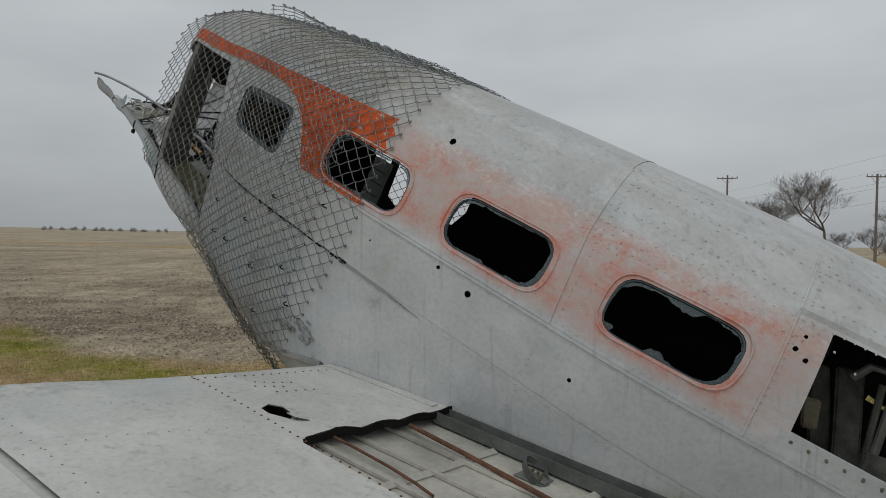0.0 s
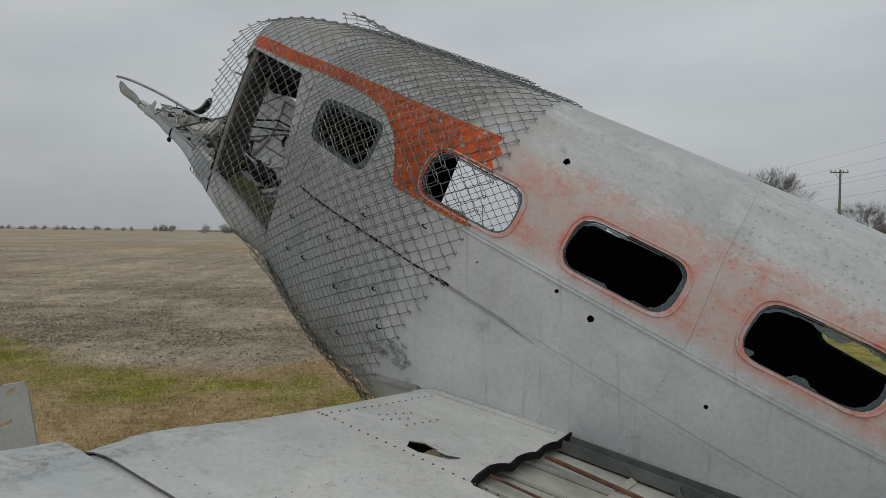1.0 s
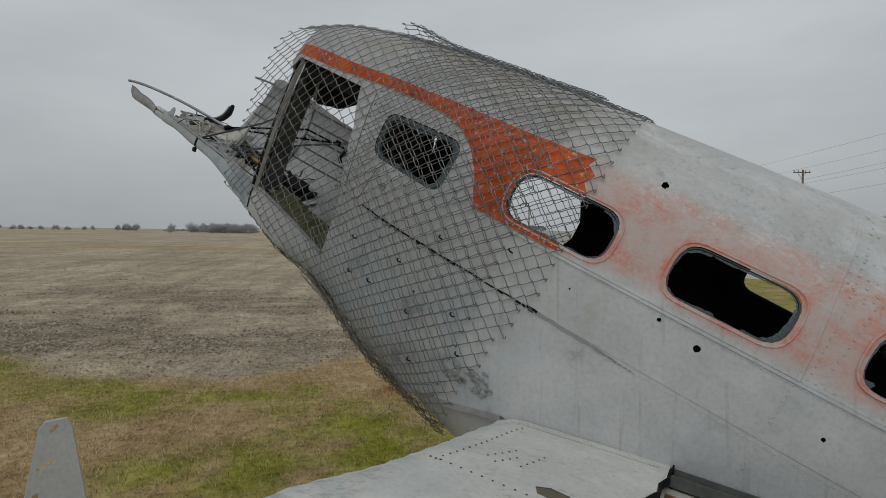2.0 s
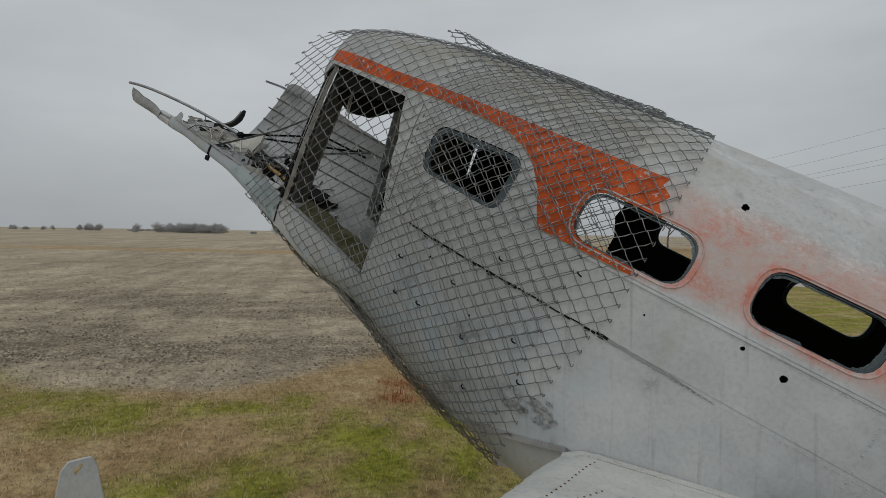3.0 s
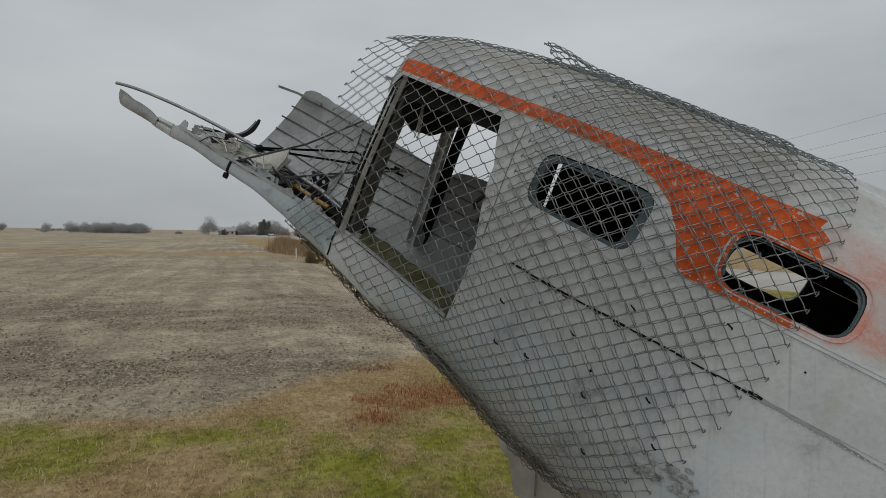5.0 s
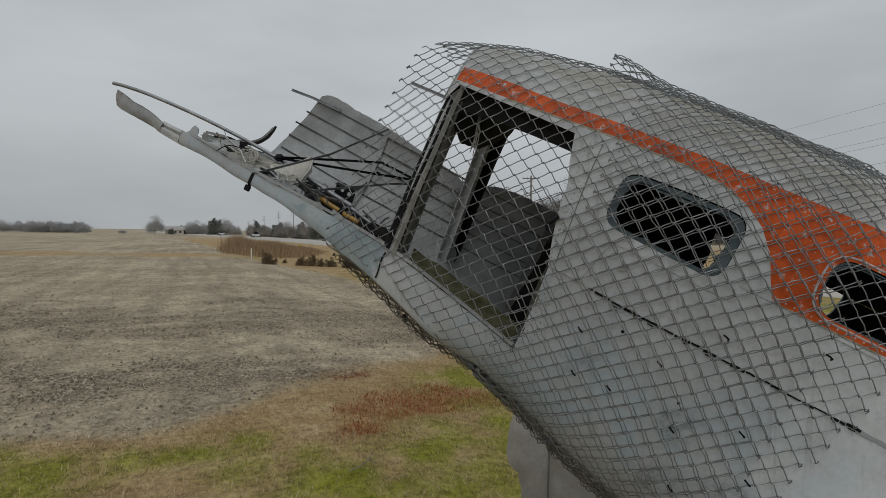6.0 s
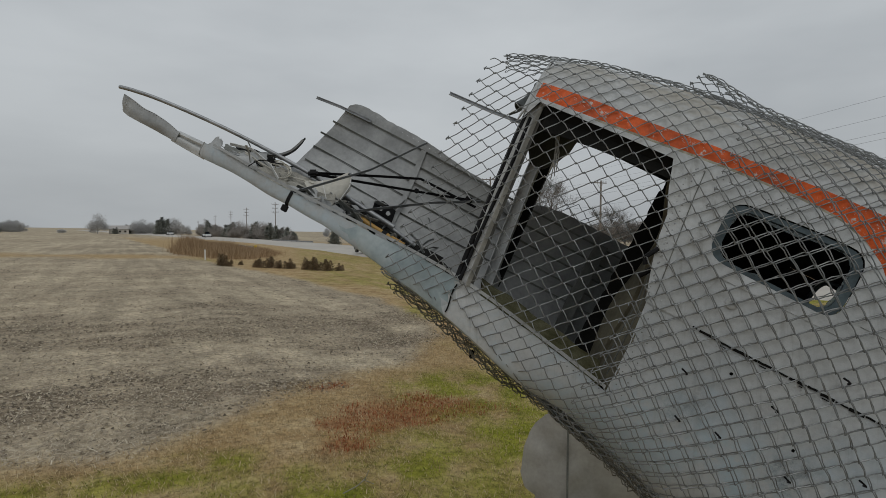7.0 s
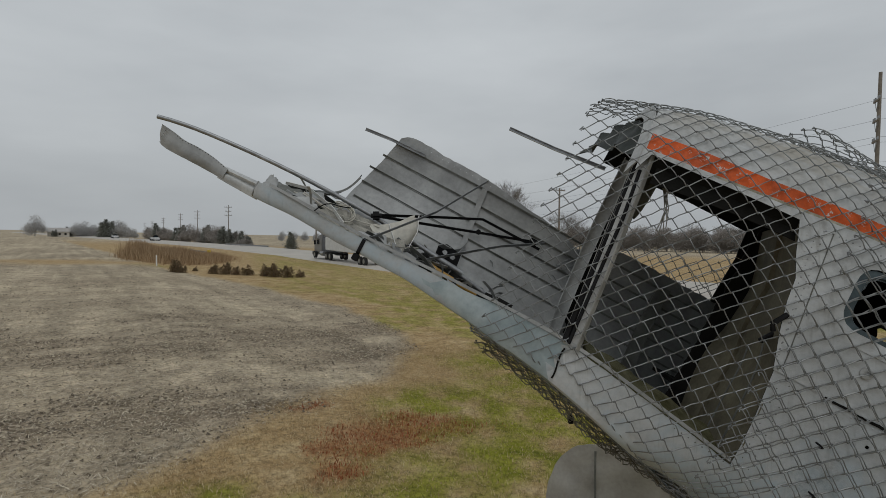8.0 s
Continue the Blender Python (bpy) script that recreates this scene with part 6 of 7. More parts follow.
def masks(x, y):
    """verge: 1 on grass, 0 on the field; green: how green the grass is; red: the rusty weeds."""
    d, s = seg_dist(x, y, EDGE)
    inner = np.where(s < 0, d, -d) + 0.5 * bumps(x, y, 0.5, 1.0)
    verge = ease(-0.4, 0.5, inner)
    strip = np.abs(y - (66 - 0.42 * (x - 1)) - 0.8 * bumps(x, y, 0.1, 2.0))
    verge = np.maximum(verge, (1 - ease(3.0, 5.5, strip)) * (x < 4))
    n1 = bumps(x, y, 0.45, 5.0) + 0.5 * bumps(x, y, 1.3, 6.0)
    green = ease(1.0, 3.6, inner + 1.8 * n1) * ease(-1.5, 2.0, x + 0.25 * (9.5 - y)) * (0.85 + 0.2 * bumps(x, y, 1.9, 8.0))
    for cx, cy, r, k in ((-5.2, 10.0, 1.0, 0.8), (-6.1, 11.4, 1.2, 1.0), (-7.2, 11.6, 1.4, 1.0), (-2.8, 9.2, 0.6, 0.95), (-2.1, 9.2, 0.6, 0.95), (-1.5, 8.3, 0.8, 0.95), (-0.3, 7.1, 1.3, 1.0), (-1.1, 7.5, 1.0, 1.0), (-2.4, 6.6, 1.0, 0.9), (-0.2, 7.9, 1.0, 0.95), (0.8, 8.4, 1.0, 0.9), (2.2, 8.7, 1.7, 1.0), (3.6, 11.4, 1.9, 0.95), (4.6, 9.6, 2.0, 0.95), (3.4, 7.4, 1.8, 1.0), (-4.1, 9.0, 0.9, 0.9), (-8.2, 12.3, 1.6, 1.0), (-9.5, 11.6, 1.8, 0.9), (3.2, 62, 2.5, 1.0), (12, 38, 5, 0.9), (7.6, 22, 2.2, 0.7)):
        green = np.maximum(green, k * (1 - ease(0.4 * r, 1.2 * r, np.hypot((x - cx) * 0.75, y - cy) + 0.35 * r * n1)))
    green = green * np.clip(0.76 + 1.4 * bumps(x, y, 1.6, 9.0) + 0.6 * bumps(x, y, 4.5, 10.0), 0.05, 1)
    rd, rs = seg_dist(x, y, ROAD)
    beyond = ease(0, 12, np.where(rs < 0, rd, -rd))
    green = green * (1 - beyond) * (1 - 0.45 * ease(17, 45, y))
    verge = verge * (1 - ease(6, 25, np.where(rs < 0, rd, -rd)) * ease(110, 160, np.hypot(x, y)))
    verge = np.maximum(verge, (rs < 0) * ease(4, 8, rd) * (1 - ease(110, 160, np.hypot(x, y))))
    # distant grass fades to the duller field colour, standing in for haze
    verge = verge * (1 - ease(140, 260, y) * (rs > 0)) * (1 - ease(300, 420, np.hypot(x, y)))
    red = np.zeros_like(x)
    for cx, cy, r in ((1.35, 10.45, 0.95), (1.9, 10.9, 0.65), (0.45, 9.8, 0.25), (0.65, 12.3, 0.35), (-0.05, 10.2, 0.3), (0.2, 12.2, 0.3), (-0.2, 9.2, 0.3), (0.9, 10.0, 0.3)):
        red = np.maximum(red, 1 - ease(0.3 * r, 1.1 * r, np.hypot((x - cx) * 0.75, y - cy) + 0.8 * r * n1))
    return verge, green, red


def axis(lo, hi, step, limit, grow):
    mid = list(np.arange(lo, hi + step, step))
    out_, s, v = [], step, mid[-1]
    while v < limit:
        s *= grow
        v += s
        out_.append(v)
    neg, s, v = [], step, mid[0]
    while v > -limit:
        s *= grow
        v -= s
        neg.append(v)
    return np.array(neg[::-1] + mid + out_)


gx, gy = axis(-12, 10, 0.22, 4300, 1.13), axis(5.0, 22, 0.22, 4300, 1.11)
GX, GY = np.meshgrid(gx, gy)
GZ = np.array([[ground_z(a, b) for a in gx] for b in gy]) + 0.035 * bumps(GX, GY, 0.6, 11.0) * (np.hypot(GX, GY) < 200)
nx, ny = len(gx), len(gy)
me = bpy.data.meshes.new("ground")
idx = np.arange(nx * ny).reshape(ny, nx)
faces = np.stack([idx[:-1, :-1], idx[:-1, 1:], idx[1:, 1:], idx[1:, :-1]], -1).reshape(-1, 4)
me.from_pydata(np.stack([GX, GY, GZ], -1).reshape(-1, 3).tolist(), [], faces.tolist())
SWATH = lambda x, y, c, w: np.exp(-((y + 0.45 * x + 1.2 * bumps(x, y, 0.3, 12.0) - c) / w) ** 2)
SOIL = lambda x, y: (1 - 0.55 * ease(17, 34, y)) * np.clip(0.40 + 0.36 * SWATH(x, y, 11.8, 1.2) - 0.42 * SWATH(x, y, 15.4, 1.2) + 0.25 * SWATH(x, y, 19.3, 1.3) + 0.9 * bumps(x * 0.35, y, 0.5, 4.0) + 0.8 * bumps(x * 0.6, y, 1.4, 7.0) + 0.5 * bumps(x, y, 0.12, 3.0), 0, 1)
for nm, val in zip(("verge", "green", "red", "soil"), (*masks(GX, GY), SOIL(GX, GY))):
    me.attributes.new(nm, "FLOAT", "POINT").data.foreach_set("value", val.ravel().astype(np.float32))
for p in me.polygons:
    p.use_smooth = True

M_GROUND, nt, ln, b = mat("field_and_verge", 0.95, 0, 0.1)


def attr(nt, name):
    a = nt.new("ShaderNodeAttribute")
    a.attribute_name = name
    return a.outputs["Fac"]


v = coords(nt, ln)
rows = noise_tex(nt, ln, coords(nt, ln, (1.1, 0.06, 1)), 1.0, 3, 0.55)
big = noise_tex(nt, ln, v, 0.10, 5, 0.6)
mid_ = noise_tex(nt, ln, v, 1.3, 6, 0.7)
fine = noise_tex(nt, ln, v, 9.0, 8, 0.8)
straw = noise_tex(nt, ln, coords(nt, ln, (40, 9, 1)), 1.0, 4, 0.7)
field = ramp(nt, ln, big, [(0.30, (0.36, 0.305, 0.23)), (0.52, (0.46, 0.39, 0.295)), (0.72, (0.57, 0.49, 0.365))])
field = mixc(nt, ln, 0.8, field, ramp(nt, ln, mid_, [(0.34, grey(0.62)), (0.58, grey(1.06))]), "MULTIPLY")
field = mixc(nt, ln, 0.75, field, ramp(nt, ln, rows, [(0.32, grey(0.70)), (0.60, grey(1.10))]), "MULTIPLY")
field = mixc(nt, ln, attr(nt, "soil"), mixc(nt, ln, 1.0, field, (1.17, 1.165, 1.12), "MULTIPLY"), mixc(nt, ln, 1.0, field, (0.58, 0.55, 0.515), "MULTIPLY"))
clump = noise_tex(nt, ln, v, 3.4, 7, 0.75, distortion=0.6)
field = mixc(nt, ln, 0.5, field, ramp(nt, ln, clump, [(0.36, (0.50, 0.46, 0.42)), (0.50, grey(0.95)), (0.62, (1.14, 1.12, 1.04))]), "MULTIPLY")
field = mixc(nt, ln, 0.85, field, ramp(nt, ln, fine, [(0.38, grey(0.30)), (0.49, grey(0.92)), (0.64, grey(1.3))]), "MULTIPLY")
dry = ramp(nt, ln, mid_, [(0.30, (0.27, 0.175, 0.085)), (0.5, (0.43, 0.305, 0.155)), (0.72, (0.56, 0.44, 0.26))])
lush = ramp(nt, ln, mid_, [(0.30, (0.14, 0.155, 0.016)), (0.55, (0.255, 0.26, 0.03)), (0.75, (0.37, 0.34, 0.08))])
grass = mixc(nt, ln, attr(nt, "green"), dry, lush)
grass = mixc(nt, ln, maths(nt, ln, "MULTIPLY", attr(nt, "red"), 0.7), grass, (0.28, 0.12, 0.05))
grass = mixc(nt, ln, 0.9, grass, ramp(nt, ln, fine, [(0.36, grey(0.32)), (0.52, grey(0.95)), (0.64, grey(1.25))]), "MULTIPLY")
ln.new(mixc(nt, ln, attr(nt, "verge"), field, grass), b.inputs["Base Color"])
bump(nt, ln, b, mixc(nt, ln, 0.5, fine, straw), 0.7, 0.05)
me.materials.append(M_GROUND)
ground = tagged(new("ground", me), "harvested brown stubble field with a grassy verge", "field", kind="structure")


# ---- grass, straw ----
def blade_material(name, stops, rough=0.8):
    m, nt, ln, b = mat(name, rough, 0, 0.2)
    g = nt.new("ShaderNodeNewGeometry")
    ln.new(ramp(nt, ln, g.outputs["Random Per Island"], stops), b.inputs["Base Color"])
    return m


def blades(name, count, seed, area, keep, h, w, lean, material, label, flat=False):
    """Many small bent blades as one mesh; keep(x, y) gives the chance that one grows there."""
    rng = np.random.RandomState(seed)
    x, y = rng.uniform(area[0], area[1], count), rng.uniform(area[2], area[3], count) if not flat else area[2] + (area[3] - area[2]) * rng.uniform(0, 1, count) ** 1.6
    ok = rng.uniform(0, 1, count) < keep(x, y)
    x, y = x[ok], y[ok]
    n = len(x)
    z = np.array([ground_z(a, c) for a, c in zip(x, y)]) + 0.01
    a = rng.uniform(0, 2 * np.pi, n)
    hh = rng.uniform(h[0], h[1], n)
    ww = rng.uniform(w[0], w[1], n)
    ll = rng.uniform(lean[0], lean[1], n) * hh
    a2 = rng.uniform(0, 2 * np.pi, n)
    p = np.stack([x, y, z], -1)
    side = np.stack([np.cos(a), np.sin(a), np.zeros(n)], -1) * ww[:, None]
    tip = np.stack([np.cos(a2) * ll, np.sin(a2) * ll, hh if not flat else rng.uniform(0.0, 0.05, n)], -1)
    if flat:
        d = np.stack([np.cos(a2), np.sin(a2), rng.uniform(-0.05, 0.25, n)], -1) * hh[:, None]
        side = np.stack([-np.sin(a2), np.cos(a2), np.zeros(n)], -1) * ww[:, None]
        up = np.array([0, 0, 0.02])
        V = np.stack([p - side + up, p + side + up, p + d + side + up, p + d - side + up], 1).reshape(-1, 3)
    else:
        m_ = p + tip * np.array([0.35, 0.35, 0.6])
        V = np.stack([p - side, p + side, m_ + side * 0.7, m_ - side * 0.7, p + tip], 1).reshape(-1, 3)
    k = 4 if flat else 5
    base = (np.arange(n) * k)[:, None]
    F = (base + np.array([[0, 1, 2, 3]])).tolist()
    if not flat:
        F += (base + np.array([[3, 2, 4]])).tolist()
    me = bpy.data.meshes.new(name)
    me.from_pydata(V.tolist(), [], F)
    me.materials.append(material)
    return tagged(new(name, me), label, "grass", kind="stuff")


def m_of(i):
    return lambda x, y: masks(x, y)[i]


M_DRY = blade_material("dry_grass", [(0.0, (0.30, 0.21, 0.11)), (0.5, (0.47, 0.36, 0.20)), (1.0, (0.62, 0.51, 0.32))])
M_LUSH = blade_material("green_grass", [(0.0, (0.12, 0.145, 0.02)), (0.5, (0.225, 0.24, 0.036)), (1.0, (0.39, 0.345, 0.10))])
M_REDW = blade_material("rusty_weeds", [(0.0, (0.22, 0.065, 0.026)), (1.0, (0.40, 0.15, 0.07))])
M_STRAW = blade_material("corn_straw", [(0.0, (0.26, 0.215, 0.16)), (0.5, (0.44, 0.38, 0.29)), (1.0, (0.60, 0.53, 0.41))])
blades("dry_grass", 210000, 1, (-11, 9, 5.2, 17), lambda x, y: masks(x, y)[0] * (1 - 0.7 * masks(x, y)[1]) * (1 - 0.75 * masks(x, y)[2]), (0.015, 0.06), (0.0025, 0.005), (0.5, 1.6), M_DRY, "dry matted brown grass on the verge")
blades("green_grass", 130000, 2, (-11, 9, 5.2, 17), lambda x, y: masks(x, y)[0] * masks(x, y)[1], (0.015, 0.05), (0.0025, 0.005), (0.3, 1.2), M_LUSH, "short yellow-green grass")
blades("rusty_weeds", 12000, 3, (-2, 4, 8.5, 13), m_of(2), (0.02, 0.07), (0.004, 0.009), (0.2, 1.0), M_REDW, "rust-brown dead weeds")
blades("corn_straw", 110000, 4, (-16, 12, 9.5, 34), lambda x, y: 1 - masks(x, y)[0], (0.03, 0.13), (0.002, 0.006), (0, 1), M_STRAW, "flattened corn straw on bare soil", True)


def field_bits(name, count, seed, size, tall, lump, material, label, category, far_y, m_dark=True):
    """Loose pieces on the field as one mesh, thinner on the ground and larger further off."""
    rng = np.random.RandomState(seed)
    k = rng.uniform(0, 1, count)
    y = 9.0 + (far_y - 9.0) * k ** 1.9
    x = rng.uniform(-1, 1, count) * (10 + 0.75 * (y - 9)) - 2.5 - 0.12 * (y - 9)
    patch = SOIL(x, y)
    ok = rng.uniform(0, 1, count) < (1 - masks(x, y)[0]) * (np.clip(1.5 * patch - 0.1, 0.08, 1) if m_dark else np.clip(1.1 - 0.9 * patch, 0.1, 1))
    x, y = x[ok], y[ok]
    n = len(x)
    r = (size[0] + (size[1] - size[0]) * rng.uniform(0, 1, n) ** 3) * (1 + 0.010 * np.clip(y - 12, 0, 60))
    z = -0.0131 * (y - 7.7) - 0.0236 * (x + 0.64) - 0.36 * ease(-1.5, 4.5, x - 0.05 * (y - 10)) * (1 - ease(60, 140, np.hypot(x, y)))
    c = np.stack([x, y, z + 0.012], -1)
    a = rng.uniform(0, 2 * np.pi, n)
    L = lump[None] * rng.uniform(0.5, 1.5, (n,) + lump.shape)
    L = np.stack([L[..., 0] * np.cos(a)[:, None] - L[..., 1] * np.sin(a)[:, None], L[..., 0] * np.sin(a)[:, None] + L[..., 1] * np.cos(a)[:, None], L[..., 2] * tall], -1)
    m = len(lump)
    V = (c[:, None, :] + L * r[:, None, None]).reshape(-1, 3)
    tri_ = np.array([[0, 1, 3], [1, 2, 3], [2, 0, 3]]) if m == 4 else np.array([[0, 1, 2]])
    F = ((np.arange(n) * m)[:, None, None] + tri_[None]).reshape(-1, 3)
    me = bpy.data.meshes.new(name)
    me.from_pydata(V.tolist(), [], F.tolist())
    me.materials.append(material)
    return tagged(new(name, me), label, category, kind="stuff")


CLOD = np.array([[1, 0, -0.2], [-0.5, 0.87, -0.2], [-0.5, -0.87, -0.2], [0.1, 0, 0.9]])
STUB = np.array([[-0.12, 0, -0.1], [0.12, 0, -0.1], [0.55, 0.3, 1.0]])
M_CLOD = blade_material("dark_soil", [(0.0, (0.10, 0.08, 0.06)), (0.45, (0.21, 0.172, 0.128)), (0.75, (0.42, 0.36, 0.27)), (1.0, (0.56, 0.485, 0.36))])
field_bits("soil_clods", 330000, 31, (0.007, 0.046), 0.7, CLOD, M_CLOD, "loose clods of dark soil on the field", "soil", 75)
field_bits("stubble", 220000, 33, (0.02, 0.075), 0.8, STUB, M_STRAW, "short broken stubble on bare soil", "stubble", 60, False)
twig = mesh_object("twig", tube(tube(tube(bmesh.new(), [(-0.86, 7.72, 0.08), (-0.70, 7.71, 0.13), (-0.60, 7.70, 0.20)], 0.006, 5), [(-0.62, 7.70, 0.18), (-0.58, 7.66, 0.30)], 0.004, 5), [(-0.62, 7.70, 0.18), (-0.50, 7.72, 0.10)], 0.004, 5), M_CLOTH)
tagged(twig, "pale dry forked twig lying in the grass", "twig")


# ---- road, ditch growth, markers ----
def road_strip(name, line, half, lift_, material):
    bm = bmesh.new()
    rows_ = []
    pts = densify(line, 4.0, False)
    for i, (x, y) in enumerate(pts):
        ax, ay = pts[max(i - 1, 0)]
        bx, by = pts[min(i + 1, len(pts) - 1)]
        d = Vector((bx - ax, by - ay)).normalized()
        n = Vector((-d.y, d.x))
        z = ground_z(x, y) + lift_
        rows_.append([bm.verts.new((x + n.x * half * k, y + n.y * half * k, z - (0.5 if abs(k) > 1 else 0))) for k in (-1.25, -1, 0, 1, 1.25)])
    for a, c in zip(rows_, rows_[1:]):
        for k in range(4):
            bm.faces.new([a[k], a[k + 1], c[k + 1], c[k]])
    bmesh.ops.recalc_face_normals(bm, faces=bm.faces)
    return mesh_object(name, bm, material)


M_ROAD = simple("worn_pale_concrete_road", (0.45, 0.42, 0.375), 0.9, 0, 0.12, 0.3, 0.2)
tagged(road_strip("road", ROAD, 5.0, 0.32, M_ROAD), "pale worn two lane highway", "road", kind="structure")
M_WHITE = simple("white_paint", (0.75, 0.75, 0.73), 0.6, 0, 0.1, 8, 0)
mp = mesh_object("marker_post", box(bmesh.new(), (3.4, 61.5, ground_z(3.4, 61.5) + 0.52), (0.12, 0.05, 1.06), None, 0.02), M_WHITE)
tagged(mp, "white marker post at the edge of the field", "post")

M_REED = blade_material("tall_brown_weeds", [(0.0, (0.22, 0.145, 0.08)), (0.5, (0.34, 0.235, 0.14)), (1.0, (0.46, 0.345, 0.215))])
rng = np.random.RandomState(21)
n = 90000
t = rng.uniform(0, 1, n)
cx = np.interp(t, [0, 0.25, 0.5, 0.8, 1], [3.4, 5.2, 7.6, 10.5, 13.5]) + rng.normal(0, 0.9, n)
cy = np.interp(t, [0, 0.25, 0.5, 0.8, 1], [77, 76, 76, 80, 87]) + rng.normal(0, 3.6, n)
hh = np.interp(t, [0, 0.2, 0.5, 1], [2.4, 2.2, 1.7, 0.7]) * rng.uniform(0.2, 1.05, n) * (0.75 + 0.35 * np.sin(cx * 1.7 + cy * 0.9) * np.sin(cx * 0.6))
cz = np.array([ground_z(a, c) for a, c in zip(cx, cy)])
lx, ly = rng.normal(0, 0.35, n), rng.normal(0, 0.35, n)
w_ = 0.02
V = np.stack([np.stack([cx - w_, cy, cz], -1), np.stack([cx + w_, cy, cz], -1), np.stack([cx + lx, cy + ly, cz + hh], -1)], 1).reshape(-1, 3)
me = bpy.data.meshes.new("tall_weeds")
me.from_pydata(V.tolist(), [], (np.arange(n)[:, None] * 3 + np.array([[0, 1, 2]])).tolist())
me.materials.append(M_REED)
tagged(new("tall_weeds", me), "dense bank of tall brown dead weeds", "weeds", kind="stuff")

# ---- trees ----
M_BARK = simple("grey_bark", (0.17, 0.155, 0.14), 0.95, 0, 0.3, 3, 0.2)
# needles paler than foliage is, with the distance haze in the colour
M_NEEDLE = blade_material("haze_pale_evergreen", [(0.0, (0.17, 0.18, 0.16)), (1.0, (0.27, 0.275, 0.24))])
M_RUSTLEAF = blade_material("brown_evergreen", [(0.0, (0.12, 0.10, 0.055)), (0.6, (0.20, 0.15, 0.09)), (1.0, (0.34, 0.22, 0.14))])
M_THICKET = blade_material("brown_grey_twigs", [(0.0, (0.25, 0.23, 0.21)), (1.0, (0.36, 0.335, 0.31))])
# far twigs: distance haze is put into this paler grey
M_TWIG = blade_material("haze_pale_twigs", [(0.0, (0.42, 0.42, 0.42)), (1.0, (0.54, 0.535, 0.53))])


def limbs(seed, spread=0.62, levels=5, droop=0.0, stem=0.30):
    """Segments of a bare tree one metre high: (start, end, radius, level)."""
    rng = random.Random(seed)
    out = []

    def grow(p, d, length, r, level):
        q = p
        for k in range(3):
            d = (d + Vector((rng.uniform(-1, 1), rng.uniform(-1, 1), rng.uniform(-0.5, 0.7) - droop)) * 0.16).normalized()
            e = q + d * length / 3
            out.append((q, e, r * (1 - 0.12 * k), level))
            q = e
            if level < levels and (k > 0 or level > 0) and rng.random() < 0.8:
                a = rng.uniform(0, 2 * math.pi)
                side = Vector((math.cos(a), math.sin(a), 0.35))
                grow(q, (d * (1 - spread) + side * spread).normalized(), length * rng.uniform(0.55, 0.78), r * 0.62, level + 1)
        if level < levels:
            for _ in range(2):
                a = rng.uniform(0, 2 * math.pi)
                grow(q, (d + Vector((math.cos(a), math.sin(a), 0.2)) * spread).normalized(), length * rng.uniform(0.6, 0.8), r * 0.66, level + 1)

    grow(Vector((0, 0, 0)), Vector((0, 0, 1)), stem, 0.014, 0)
    return out


def bare_tree(name, seed, levels=4, twigs=3, spread=0.62, stem=0.30, twig_mat=None, slim=1.0):
    segs = limbs(seed, spread, levels, 0.0, stem)
    top = max(e.z for _, e, _, _ in segs)
    rng = random.Random(seed + 1)
    bm = bmesh.new()
    for p, e, r, lv in segs:
        if lv <= 2:
            tube(bm, [p / top, e / top], max(r * slim, 0.0016) / top, 5 if lv else 7, False)
    vs, fs = [], []
    for p, e, r, lv in segs:
        p, e = p / top, e / top
        if lv > 2:
            w = Vector((rng.uniform(-1, 1), rng.uniform(-1, 1), 0)).normalized() * 0.0013 * slim
            k = len(vs)
            vs += [p - w, p + w, e + w * 0.5, e - w * 0.5]
            fs.append((k, k + 1, k + 2, k + 3))
        if lv >= levels - 1:
            for _ in range(twigs):
                o = p.lerp(e, rng.random())
                d = ((e - p).normalized() + Vector((rng.uniform(-1, 1), rng.uniform(-1, 1), rng.uniform(-0.4, 1))) * 0.9) * rng.uniform(0.02, 0.06)
                w = Vector((rng.uniform(-1, 1), rng.uniform(-1, 1), 0)).normalized() * 0.0010 * slim
                k = len(vs)
                vs += [o - w, o + w, o + d]
                fs.append((k, k + 1, k + 2))
    tree = new(name)
    part("trunk", bm, M_BARK, tree)
    me = bpy.data.meshes.new("crown")
    me.from_pydata([tuple(q) for q in vs], [], fs)
    me.materials.append(twig_mat or M_TWIG)
    cr = new("crown", me)
    cr.parent = tree
    return tree


